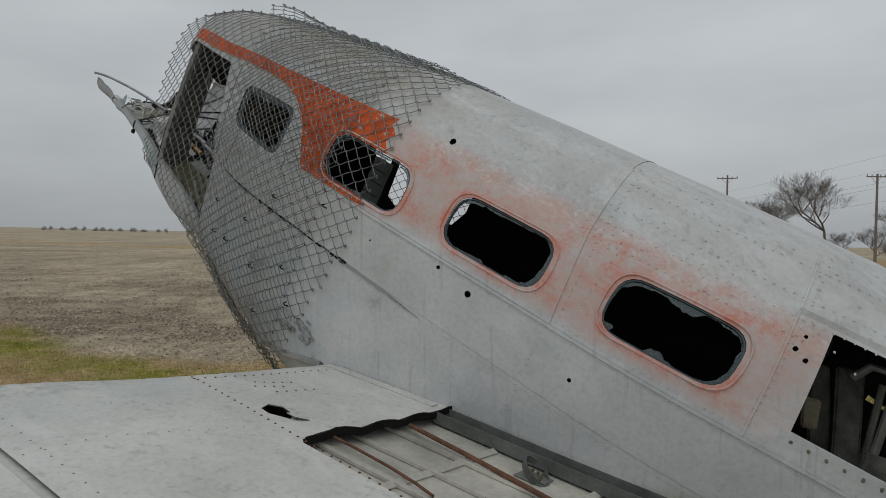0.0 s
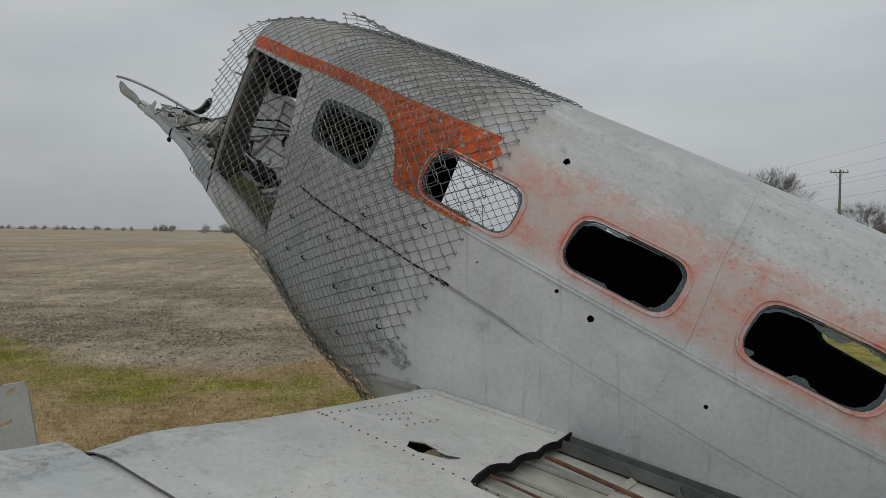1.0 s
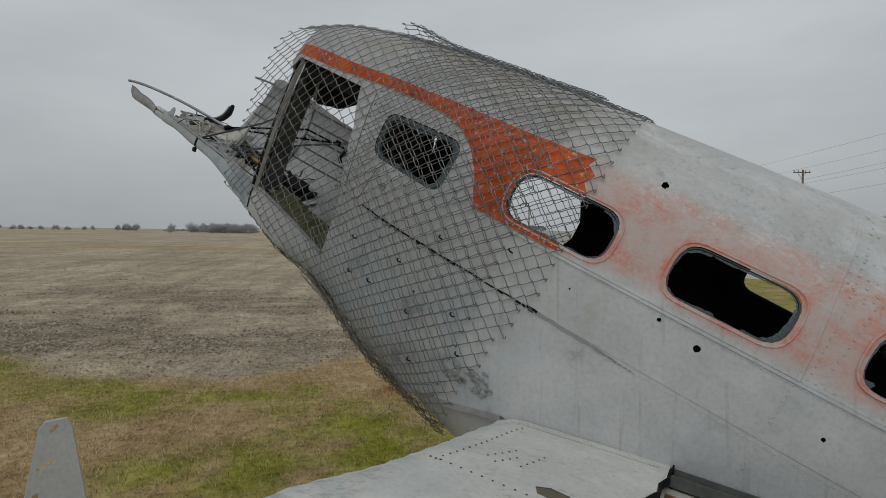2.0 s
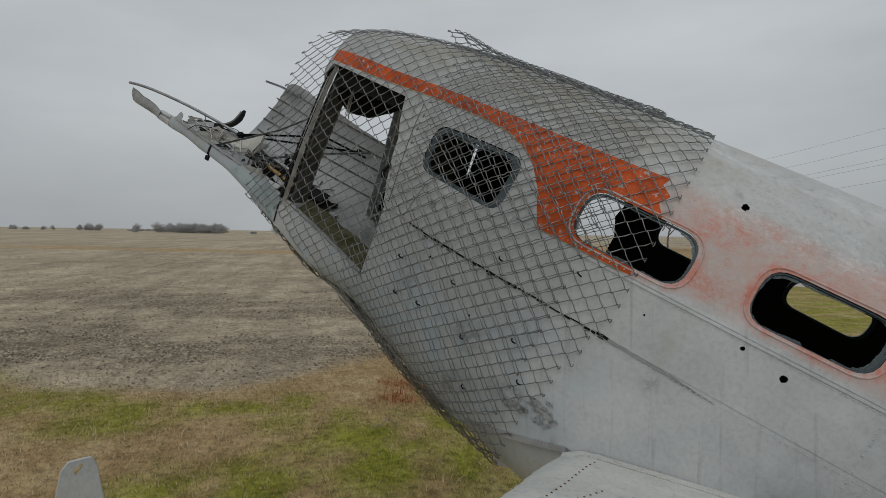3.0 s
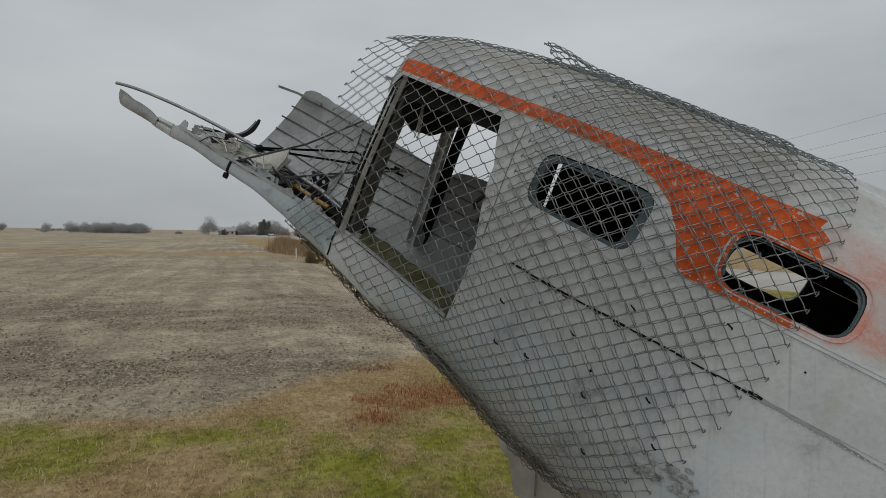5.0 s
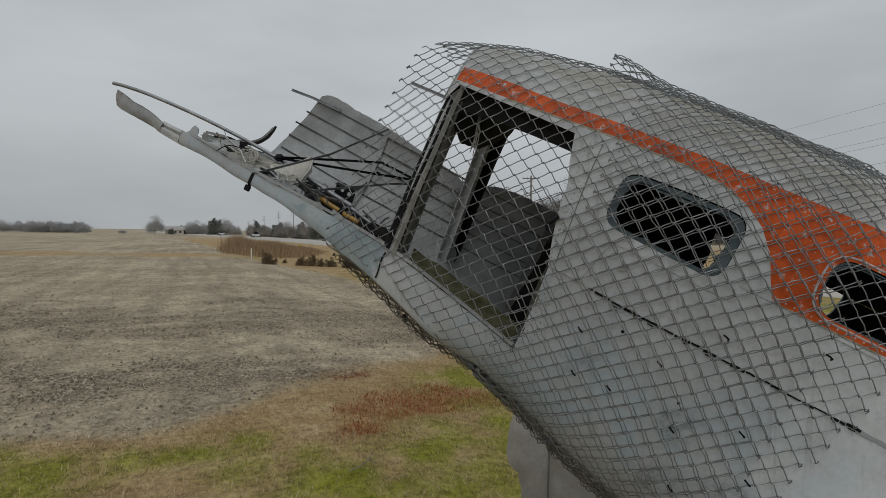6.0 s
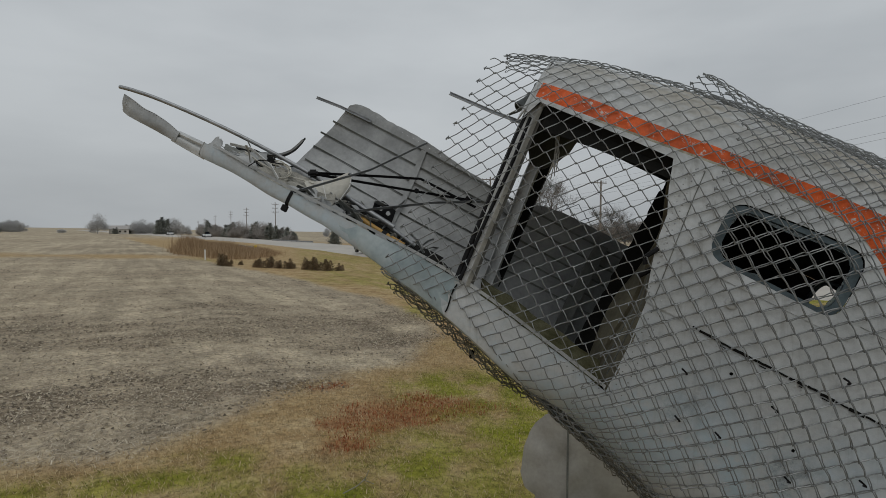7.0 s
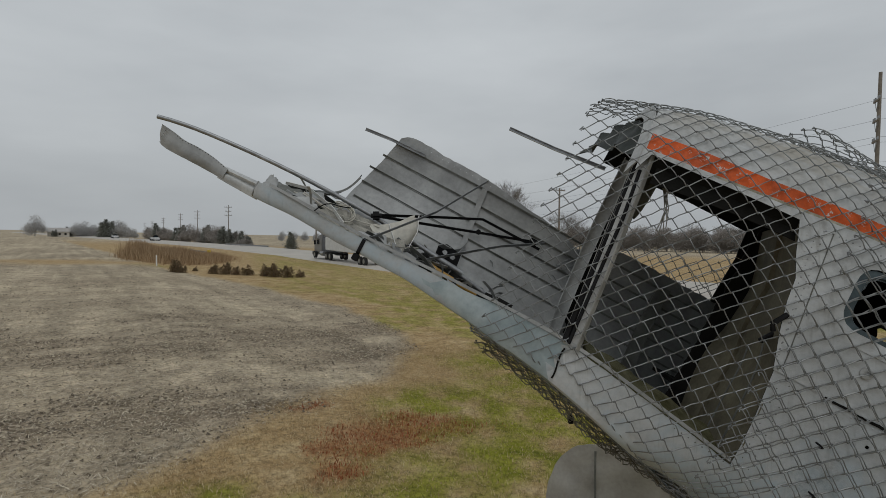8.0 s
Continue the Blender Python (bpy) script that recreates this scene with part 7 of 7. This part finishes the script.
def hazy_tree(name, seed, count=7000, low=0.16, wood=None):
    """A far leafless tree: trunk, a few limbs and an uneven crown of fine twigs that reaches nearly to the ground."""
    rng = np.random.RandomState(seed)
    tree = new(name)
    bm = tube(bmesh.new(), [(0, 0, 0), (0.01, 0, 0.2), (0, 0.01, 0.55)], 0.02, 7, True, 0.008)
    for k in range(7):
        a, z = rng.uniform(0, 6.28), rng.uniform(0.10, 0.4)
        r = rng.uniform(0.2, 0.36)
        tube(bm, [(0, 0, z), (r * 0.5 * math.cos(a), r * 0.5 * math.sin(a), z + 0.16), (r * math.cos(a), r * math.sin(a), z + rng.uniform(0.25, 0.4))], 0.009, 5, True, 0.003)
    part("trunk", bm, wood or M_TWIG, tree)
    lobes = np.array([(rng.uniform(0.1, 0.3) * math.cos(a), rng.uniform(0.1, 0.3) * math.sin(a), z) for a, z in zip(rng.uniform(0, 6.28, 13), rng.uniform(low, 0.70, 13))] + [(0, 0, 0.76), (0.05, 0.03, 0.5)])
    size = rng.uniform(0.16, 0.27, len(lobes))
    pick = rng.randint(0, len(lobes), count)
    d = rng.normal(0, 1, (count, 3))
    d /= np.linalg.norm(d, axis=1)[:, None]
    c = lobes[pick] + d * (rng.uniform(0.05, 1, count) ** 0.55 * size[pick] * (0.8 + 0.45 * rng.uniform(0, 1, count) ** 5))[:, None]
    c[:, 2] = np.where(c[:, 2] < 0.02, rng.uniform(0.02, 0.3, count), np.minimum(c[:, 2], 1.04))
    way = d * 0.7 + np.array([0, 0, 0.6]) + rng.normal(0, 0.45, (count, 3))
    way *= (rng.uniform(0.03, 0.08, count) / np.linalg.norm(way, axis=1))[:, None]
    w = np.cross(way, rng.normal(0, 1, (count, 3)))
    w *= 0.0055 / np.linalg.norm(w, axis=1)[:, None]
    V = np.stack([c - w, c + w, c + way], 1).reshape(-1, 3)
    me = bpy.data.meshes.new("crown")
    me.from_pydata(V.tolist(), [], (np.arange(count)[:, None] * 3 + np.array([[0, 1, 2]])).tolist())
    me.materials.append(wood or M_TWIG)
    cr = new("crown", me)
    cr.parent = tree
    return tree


def juniper(name, seed, material, leaders, count, wide, sliver):
    """An evergreen of several leaning leaders, each clothed in upward sprays."""
    rng = np.random.RandomState(seed)
    tree = new(name)
    bm = bmesh.new()
    tops = []
    for k in range(leaders):
        a, r = rng.uniform(0, 6.28), rng.uniform(0.0, 1.0) * wide * (k > 0)
        h = rng.uniform(0.5, 0.92) if k else 1.0
        tops.append((r * math.cos(a), r * math.sin(a), h, rng.normal(0, 0.05), rng.normal(0, 0.05)))
        tube(bm, [(tops[-1][0] * 0.4, tops[-1][1] * 0.4, 0), (tops[-1][0], tops[-1][1], h * 0.85)], 0.02, 5, True, 0.005)
    part("trunk", bm, M_BARK, tree)
    tops = np.array(tops)
    q = tops[rng.randint(0, leaders, count)]
    z = rng.uniform(0.02, 1.0, count) ** 0.9
    a = rng.uniform(0, 2 * np.pi, count)
    ragged_ = 0.7 + 0.3 * np.sin(a * 2 + z * 19 + q[:, 2] * 40) + 0.35 * rng.normal(0, 1, count) ** 2 * (rng.uniform(0, 1, count) < 0.25)
    r = wide * 0.95 * (1.03 - z) ** 0.75 * np.clip(ragged_, 0.1, 1.6) * rng.uniform(0.25, 1, count) ** 0.5
    c = np.stack([q[:, 0] + q[:, 3] * z + r * np.cos(a), q[:, 1] + q[:, 4] * z + r * np.sin(a), z * q[:, 2]], -1)
    way = np.stack([np.cos(a) * 0.7, np.sin(a) * 0.7, np.full(count, 0.9)], -1) + rng.normal(0, 0.4, (count, 3))
    way *= rng.uniform(0.5, 1.3, count)[:, None] * sliver
    w = np.cross(way, rng.normal(0, 1, (count, 3)))
    w *= (sliver * 0.22) / np.linalg.norm(w, axis=1)[:, None]
    V = np.stack([c - w, c + w, c + way], 1).reshape(-1, 3)
    me = bpy.data.meshes.new("crown")
    me.from_pydata(V.tolist(), [], (np.arange(count)[:, None] * 3 + np.array([[0, 1, 2]])).tolist())
    me.materials.append(material)
    cr = new("crown", me)
    cr.parent = tree
    return tree


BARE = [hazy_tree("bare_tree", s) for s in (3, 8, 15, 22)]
DUSKY = [hazy_tree("bare_tree", s, 6000, 0.14, M_THICKET) for s in (41, 47, 52)]
BIG = [bare_tree("bare_tree", s, 5, 2, 0.56, 0.24, M_BARK, 0.62) for s in (21, 27, 33)]
CON = [juniper("evergreen_tree", s, M_NEEDLE, 4, 3000, 0.24, 0.06) for s in (1, 2, 3)]
BUSH = [juniper("evergreen_shrub", s, M_RUSTLEAF, 6, 1500, 0.36, 0.09) for s in (4, 5, 6, 7)]
used = set()


def plant(kinds, x, y, h, wide, i, label, category, group):
    src = kinds[i % len(kinds)]
    m = Matrix.Translation((x, y, ground_z(x, y) - 0.05)) @ Euler((0, 0, i * 2.4)).to_matrix().to_4x4()
    if src.name in used:
        ob = copy_thing(src, m)
    else:
        ob = src
        used.add(src.name)
        ob.matrix_basis = m
    ob.scale = (h * wide, h * wide, h)
    return tagged(ob, label, category, group)


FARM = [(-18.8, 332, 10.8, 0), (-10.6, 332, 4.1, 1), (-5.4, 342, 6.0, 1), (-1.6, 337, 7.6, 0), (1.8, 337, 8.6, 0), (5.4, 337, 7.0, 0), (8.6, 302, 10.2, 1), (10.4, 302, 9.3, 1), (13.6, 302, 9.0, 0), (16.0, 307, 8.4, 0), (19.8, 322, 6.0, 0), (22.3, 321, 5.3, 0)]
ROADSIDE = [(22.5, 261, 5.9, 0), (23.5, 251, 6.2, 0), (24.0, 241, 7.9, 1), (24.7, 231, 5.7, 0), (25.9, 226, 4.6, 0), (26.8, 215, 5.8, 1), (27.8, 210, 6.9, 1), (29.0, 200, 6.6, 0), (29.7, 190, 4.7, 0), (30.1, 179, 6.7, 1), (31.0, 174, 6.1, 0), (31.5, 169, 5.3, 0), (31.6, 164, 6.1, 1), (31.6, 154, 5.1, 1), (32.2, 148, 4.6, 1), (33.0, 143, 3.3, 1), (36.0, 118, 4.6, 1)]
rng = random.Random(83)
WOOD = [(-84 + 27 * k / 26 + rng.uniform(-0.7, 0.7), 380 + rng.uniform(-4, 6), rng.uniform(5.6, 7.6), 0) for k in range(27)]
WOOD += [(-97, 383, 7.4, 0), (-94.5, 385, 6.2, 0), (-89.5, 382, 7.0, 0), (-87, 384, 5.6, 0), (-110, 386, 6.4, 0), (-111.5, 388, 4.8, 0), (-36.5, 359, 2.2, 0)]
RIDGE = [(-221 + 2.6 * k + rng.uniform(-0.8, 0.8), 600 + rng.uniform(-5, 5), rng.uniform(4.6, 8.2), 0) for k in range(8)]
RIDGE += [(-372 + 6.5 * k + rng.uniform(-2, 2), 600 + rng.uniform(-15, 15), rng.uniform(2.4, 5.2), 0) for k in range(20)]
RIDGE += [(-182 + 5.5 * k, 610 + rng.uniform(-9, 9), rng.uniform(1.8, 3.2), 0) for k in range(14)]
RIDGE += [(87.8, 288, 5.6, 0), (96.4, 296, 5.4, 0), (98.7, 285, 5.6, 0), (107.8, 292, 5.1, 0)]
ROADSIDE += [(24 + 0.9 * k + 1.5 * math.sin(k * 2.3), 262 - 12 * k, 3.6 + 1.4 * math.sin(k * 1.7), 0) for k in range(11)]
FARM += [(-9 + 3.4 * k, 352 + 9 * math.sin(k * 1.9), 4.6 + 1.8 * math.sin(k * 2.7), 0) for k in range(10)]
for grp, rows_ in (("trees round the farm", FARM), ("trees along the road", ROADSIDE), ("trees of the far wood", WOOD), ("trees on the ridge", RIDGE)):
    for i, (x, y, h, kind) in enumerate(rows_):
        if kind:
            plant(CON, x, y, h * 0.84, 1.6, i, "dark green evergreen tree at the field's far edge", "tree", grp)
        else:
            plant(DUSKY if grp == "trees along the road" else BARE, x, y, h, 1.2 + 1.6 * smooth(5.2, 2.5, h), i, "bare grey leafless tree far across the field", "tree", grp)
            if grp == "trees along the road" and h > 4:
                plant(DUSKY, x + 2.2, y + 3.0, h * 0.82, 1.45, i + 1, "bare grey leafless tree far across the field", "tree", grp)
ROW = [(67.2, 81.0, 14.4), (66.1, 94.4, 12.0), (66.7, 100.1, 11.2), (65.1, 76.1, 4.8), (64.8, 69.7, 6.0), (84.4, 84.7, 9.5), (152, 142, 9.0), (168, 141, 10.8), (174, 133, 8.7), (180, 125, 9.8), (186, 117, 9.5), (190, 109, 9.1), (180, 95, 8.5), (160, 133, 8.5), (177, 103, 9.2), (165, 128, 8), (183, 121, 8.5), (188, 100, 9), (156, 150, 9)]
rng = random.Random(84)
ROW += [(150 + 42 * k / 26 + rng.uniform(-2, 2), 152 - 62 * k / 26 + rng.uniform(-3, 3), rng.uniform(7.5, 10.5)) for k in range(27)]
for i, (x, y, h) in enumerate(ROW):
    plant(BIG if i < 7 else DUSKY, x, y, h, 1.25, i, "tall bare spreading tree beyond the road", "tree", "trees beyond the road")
for i, (x, y, h) in enumerate([(3.76, 53, 1.15), (4.3, 52.6, 0.65), (7.0, 52.5, 0.95), (7.6, 51.6, 1.1), (8.3, 50.8, 0.8), (8.9, 50.0, 0.95), (9.9, 48.6, 1.1), (10.5, 47.6, 1.2), (11.2, 46.6, 1.05), (12.3, 46.4, 0.7), (6.0, 56, 0.5), (5.2, 57, 0.5)]):
    plant(BUSH, x, y, h * 0.95, 1.45, i, "small brown-green evergreen shrub on the verge", "shrub", "shrubs on the verge")

# ---- power poles and wires ----
M_POLE = simple("weathered_pole_wood", (0.20, 0.175, 0.15), 0.9, 0, 0.25, 3, 0.2)
M_CABLE = simple("dark_cable", (0.06, 0.06, 0.065), 0.6, 0, 0.1, 3, 0)


def power_pole(x, y, h, arms, turn, label):
    base = new("power_pole")
    base.matrix_world = Matrix.Translation((x, y, ground_z(x, y) - 0.1)) @ Euler((0, 0, radians(turn))).to_matrix().to_4x4()
    part("pole", tube(bmesh.new(), [(0, 0, 0), (0, 0, h * 0.5), (0, 0, h)], 0.15, 8, True, 0.10), M_POLE, base)
    for z, w in arms:
        arm = part("crossarm", box(bmesh.new(), (0, 0.13, z), (w, 0.10, 0.12), None, 0.01), M_POLE, base)
        for k in (-0.46, -0.22, 0.22, 0.46):
            part("insulator", tube(bmesh.new(), [(w * k, 0.13, z + 0.06), (w * k, 0.13, z + 0.24)], 0.05, 6), M_STEEL, arm)
        for k in (-1, 1):
            part("brace", tube(bmesh.new(), [(w * 0.25 * k, 0.14, z - 0.05), (0, 0.14, z - 0.7)], 0.02, 5), M_STEEL, base)
    return tagged(base, label, "power pole", "power poles")


TWO = lambda h: [(h - 0.7, 2.4), (h - 2.0, 2.0), (h - 3.3, 2.4)]
for x, y, h in ((38.3, 188, 12.5), (39.6, 249, 12.8), (43.5, 319, 13.5), (45.3, 400, 13.0), (47.2, 480, 12.0), (49.8, 560, 11.5)):
    power_pole(x, y, h, TWO(h), 10, "tall wooden power pole with three crossarms")
power_pole(33.0, 97, 7.4, [], 0, "plain wooden pole beside the road")
power_pole(50, 54, 10.5, [(10.2, 2.2)], 0, "wooden power pole with one crossarm")
power_pole(42.3, 68, 11.6, [(11.2, 2.4)], -30, "wooden power pole with one crossarm")
power_pole(39.9, 16.4, 14.8, [(13.0, 1.4), (11.7, 1.4), (10.4, 1.4)], 30, "tall wooden power pole with side arms")
for dz, off in ((13.1, 0.6), (11.8, 0.6), (10.5, -0.6), (10.3, 0.6), (9.0, 0.4)):
    a = Vector((39.9 + off, 16.4, ground_z(39.9, 16.4) + dz))
    c = Vector((38.3 + off + 12, 150, ground_z(40, 150) + dz - 1.0))
    pts = [a.lerp(c, k / 16) - Vector((0, 0, 3.2 * (1 - (k / 8 - 1) ** 2))) for k in range(17)]
    w = mesh_object("overhead_wire", tube(bmesh.new(), pts, 0.008, 4), M_CABLE)
    tagged(w, "thin dark overhead cable between power poles", "cable", "overhead cables")
    back = Vector((30 + off, -60, ground_z(30, -60) + dz))
    pts = [a.lerp(back, k / 10) - Vector((0, 0, 1.5 * (1 - (k / 5 - 1) ** 2))) for k in range(11)]
    w = mesh_object("overhead_wire", tube(bmesh.new(), pts, 0.008, 4), M_CABLE)
    tagged(w, "thin dark overhead cable between power poles", "cable", "overhead cables")

# ---- farm, guard rails, vehicles ----
M_ROOF = simple("pale_grey_roof", (0.38, 0.36, 0.34), 0.8, 0, 0.15, 1, 0.1)
M_WALL = simple("cream_siding", (0.55, 0.52, 0.46), 0.8, 0, 0.1, 1, 0.1)


def farmhouse(x, y, w, d, h):
    base = new("farmhouse")
    base.matrix_world = Matrix.Translation((x, y, ground_z(x, y) - 0.1))
    bm = bmesh.new()
    box(bm, (0, 0, h * 0.5), (w, d, h))
    part("wall", bm, M_WALL, base)
    bm = bmesh.new()
    vs = [bm.verts.new(p) for p in ((-w * 0.54, -d * 0.56, h), (w * 0.54, -d * 0.56, h), (w * 0.54, d * 0.56, h), (-w * 0.54, d * 0.56, h), (-w * 0.5, 0, h * 1.75), (w * 0.5, 0, h * 1.75))]
    for f in ((0, 1, 5, 4), (2, 3, 4, 5), (1, 2, 5), (3, 0, 4), (3, 2, 1, 0)):
        bm.faces.new([vs[i] for i in f])
    part("roof", bm, M_ROOF, base, smooth=False)
    for k in (-0.3, 0.05, 0.32):
        part("window", box(bmesh.new(), (w * k, -d * 0.5 - 0.02, h * 0.55), (w * 0.1, 0.08, h * 0.35)), M_DARK, base)
    return tagged(base, "low cream farmhouse with a pale grey roof", "house", "farm buildings")


farmhouse(-9.5, 338, 9, 7, 2.6)
farmhouse(-1.5, 345, 11, 8, 2.7)


def guard_rail(line):
    base = new("guard_rail")
    pts = [Vector((x, y, ground_z(x, y) + 0.62)) for x, y in densify(line, 3.0, False)]
    part("rail", ribbon(bmesh.new(), pts, 0.15, 0.06, (0, 0, 1)), M_STEEL, base)
    for p in pts:
        part("post", box(bmesh.new(), p - Vector((0, 0, 0.33)), (0.10, 0.12, 0.72)), M_POLE, base)
    return tagged(base, "grey steel guard rail beside the highway", "guard rail", "guard rails")


guard_rail([(27.8, 144), (31.8, 122)])
guard_rail([(12.1, 97), (12.6, 86)])
sign = mesh_object("marker_sign", box(bmesh.new(), (12.7, 85.4, ground_z(12.7, 85.4) + 0.75), (0.45, 0.05, 0.5), None, 0.02), simple("yellow_sign", (0.65, 0.45, 0.04), 0.5, 0, 0.1, 5, 0))
tagged(sign, "small yellow marker sign at the rail end", "sign")
M_CHROME = simple("grey_truck_paint", (0.20, 0.205, 0.215), 0.35, 0.3, 0.1, 2, 0)
M_TYRE = simple("tyre_rubber", (0.02, 0.02, 0.02), 0.8, 0, 0.2, 5, 0)
M_TRAILER = simple("white_trailer", (0.62, 0.63, 0.64), 0.5, 0, 0.1, 2, 0)
M_GLASS = simple("dark_glass", (0.02, 0.025, 0.03), 0.1, 0, 0.1, 2, 0)


def wheels(base, places, r):
    for x, y in places:
        w = part("wheel", tube(bmesh.new(), [(x, y - 0.15, r), (x, y + 0.15, r)], r, 16), M_TYRE, base)
        part("rim", tube(bmesh.new(), [(x, y - 0.17, r), (x, y + 0.17, r)], r * 0.55, 12), M_STEEL, w)


truck = new("truck")
truck.matrix_world = Matrix.Translation((25.6, 71.5, ground_z(25.6, 71.5) + 0.33)) @ Euler((0, 0, radians(-92))).to_matrix().to_4x4()
bm = bmesh.new()
box(bm, (-2.1, 0, 1.9), (2.3, 2.4, 2.2), None, 0.18)
box(bm, (-1.6, 0, 3.1), (1.5, 2.3, 0.8), None, 0.25)
part("cab", bm, M_CHROME, truck)
part("bonnet", box(bmesh.new(), (-3.9, 0, 1.45), (1.8, 2.0, 1.3), None, 0.2), M_CHROME, truck)
part("bumper", box(bmesh.new(), (-4.85, 0, 0.65), (0.25, 2.4, 0.5), None, 0.05), M_STEEL, truck)
for k in (-1, 1):
    part("side_window", box(bmesh.new(), (-2.4, 1.2 * k, 2.35), (0.9, 0.06, 0.75), None, 0.02), M_GLASS, truck)
    part("mirror", box(bmesh.new(), (-3.1, 1.45 * k, 2.2), (0.15, 0.25, 0.6), None, 0.03), M_BLACK, truck)
    part("fuel_tank", tube(bmesh.new(), [(-1.6, 1.0 * k, 0.75), (-0.4, 1.0 * k, 0.75)], 0.33, 12), M_STEEL, truck)
part("windscreen", box(bmesh.new(), (-3.22, 0, 2.45), (0.06, 2.0, 0.8), Euler((0, 0.15, 0)).to_matrix(), 0.02), M_GLASS, truck)
part("chassis", box(bmesh.new(), (0.5, 0, 0.85), (7.5, 0.9, 0.25), None, 0.02), M_BLACK, truck)
part("trailer", box(bmesh.new(), (7.2, 0, 2.15), (13.5, 2.5, 1.7), None, 0.06), M_TRAILER, truck)
wheels(truck, [(-4.0, -1.05), (-4.0, 1.05), (0.6, -1.05), (0.6, 1.05), (1.9, -1.05), (1.9, 1.05), (11.5, -1.05), (11.5, 1.05), (12.8, -1.05), (12.8, 1.05)], 0.5)
tagged(truck, "grey lorry with a pale trailer on the highway", "truck")


def car(x, y, turn, tall):
    base = new("car")
    base.matrix_world = Matrix.Translation((x, y, ground_z(x, y) + 0.33)) @ Euler((0, 0, radians(turn))).to_matrix().to_4x4()
    part("body", box(bmesh.new(), (0, 0, 0.75), (1.85, 4.8, 0.75), None, 0.18), M_TRAILER, base)
    part("cabin", box(bmesh.new(), (0, 0.3, 1.3 + tall * 0.1), (1.6, 2.2, 0.65 + tall * 0.2), None, 0.2), M_GLASS, base)
    for k in (-0.6, 0.6):
        part("headlight", box(bmesh.new(), (k, -2.4, 0.8), (0.35, 0.06, 0.18), None, 0.03), M_WHITE, base)
    wheels(base, [(-0.85, -1.5), (0.85, -1.5), (-0.85, 1.5), (0.85, 1.5)], 0.36)
    return tagged(base, "white car on the highway", "car", "cars on the highway")


car(19.0, 205, 8, 1)
car(11.0, 268, 8, 0)
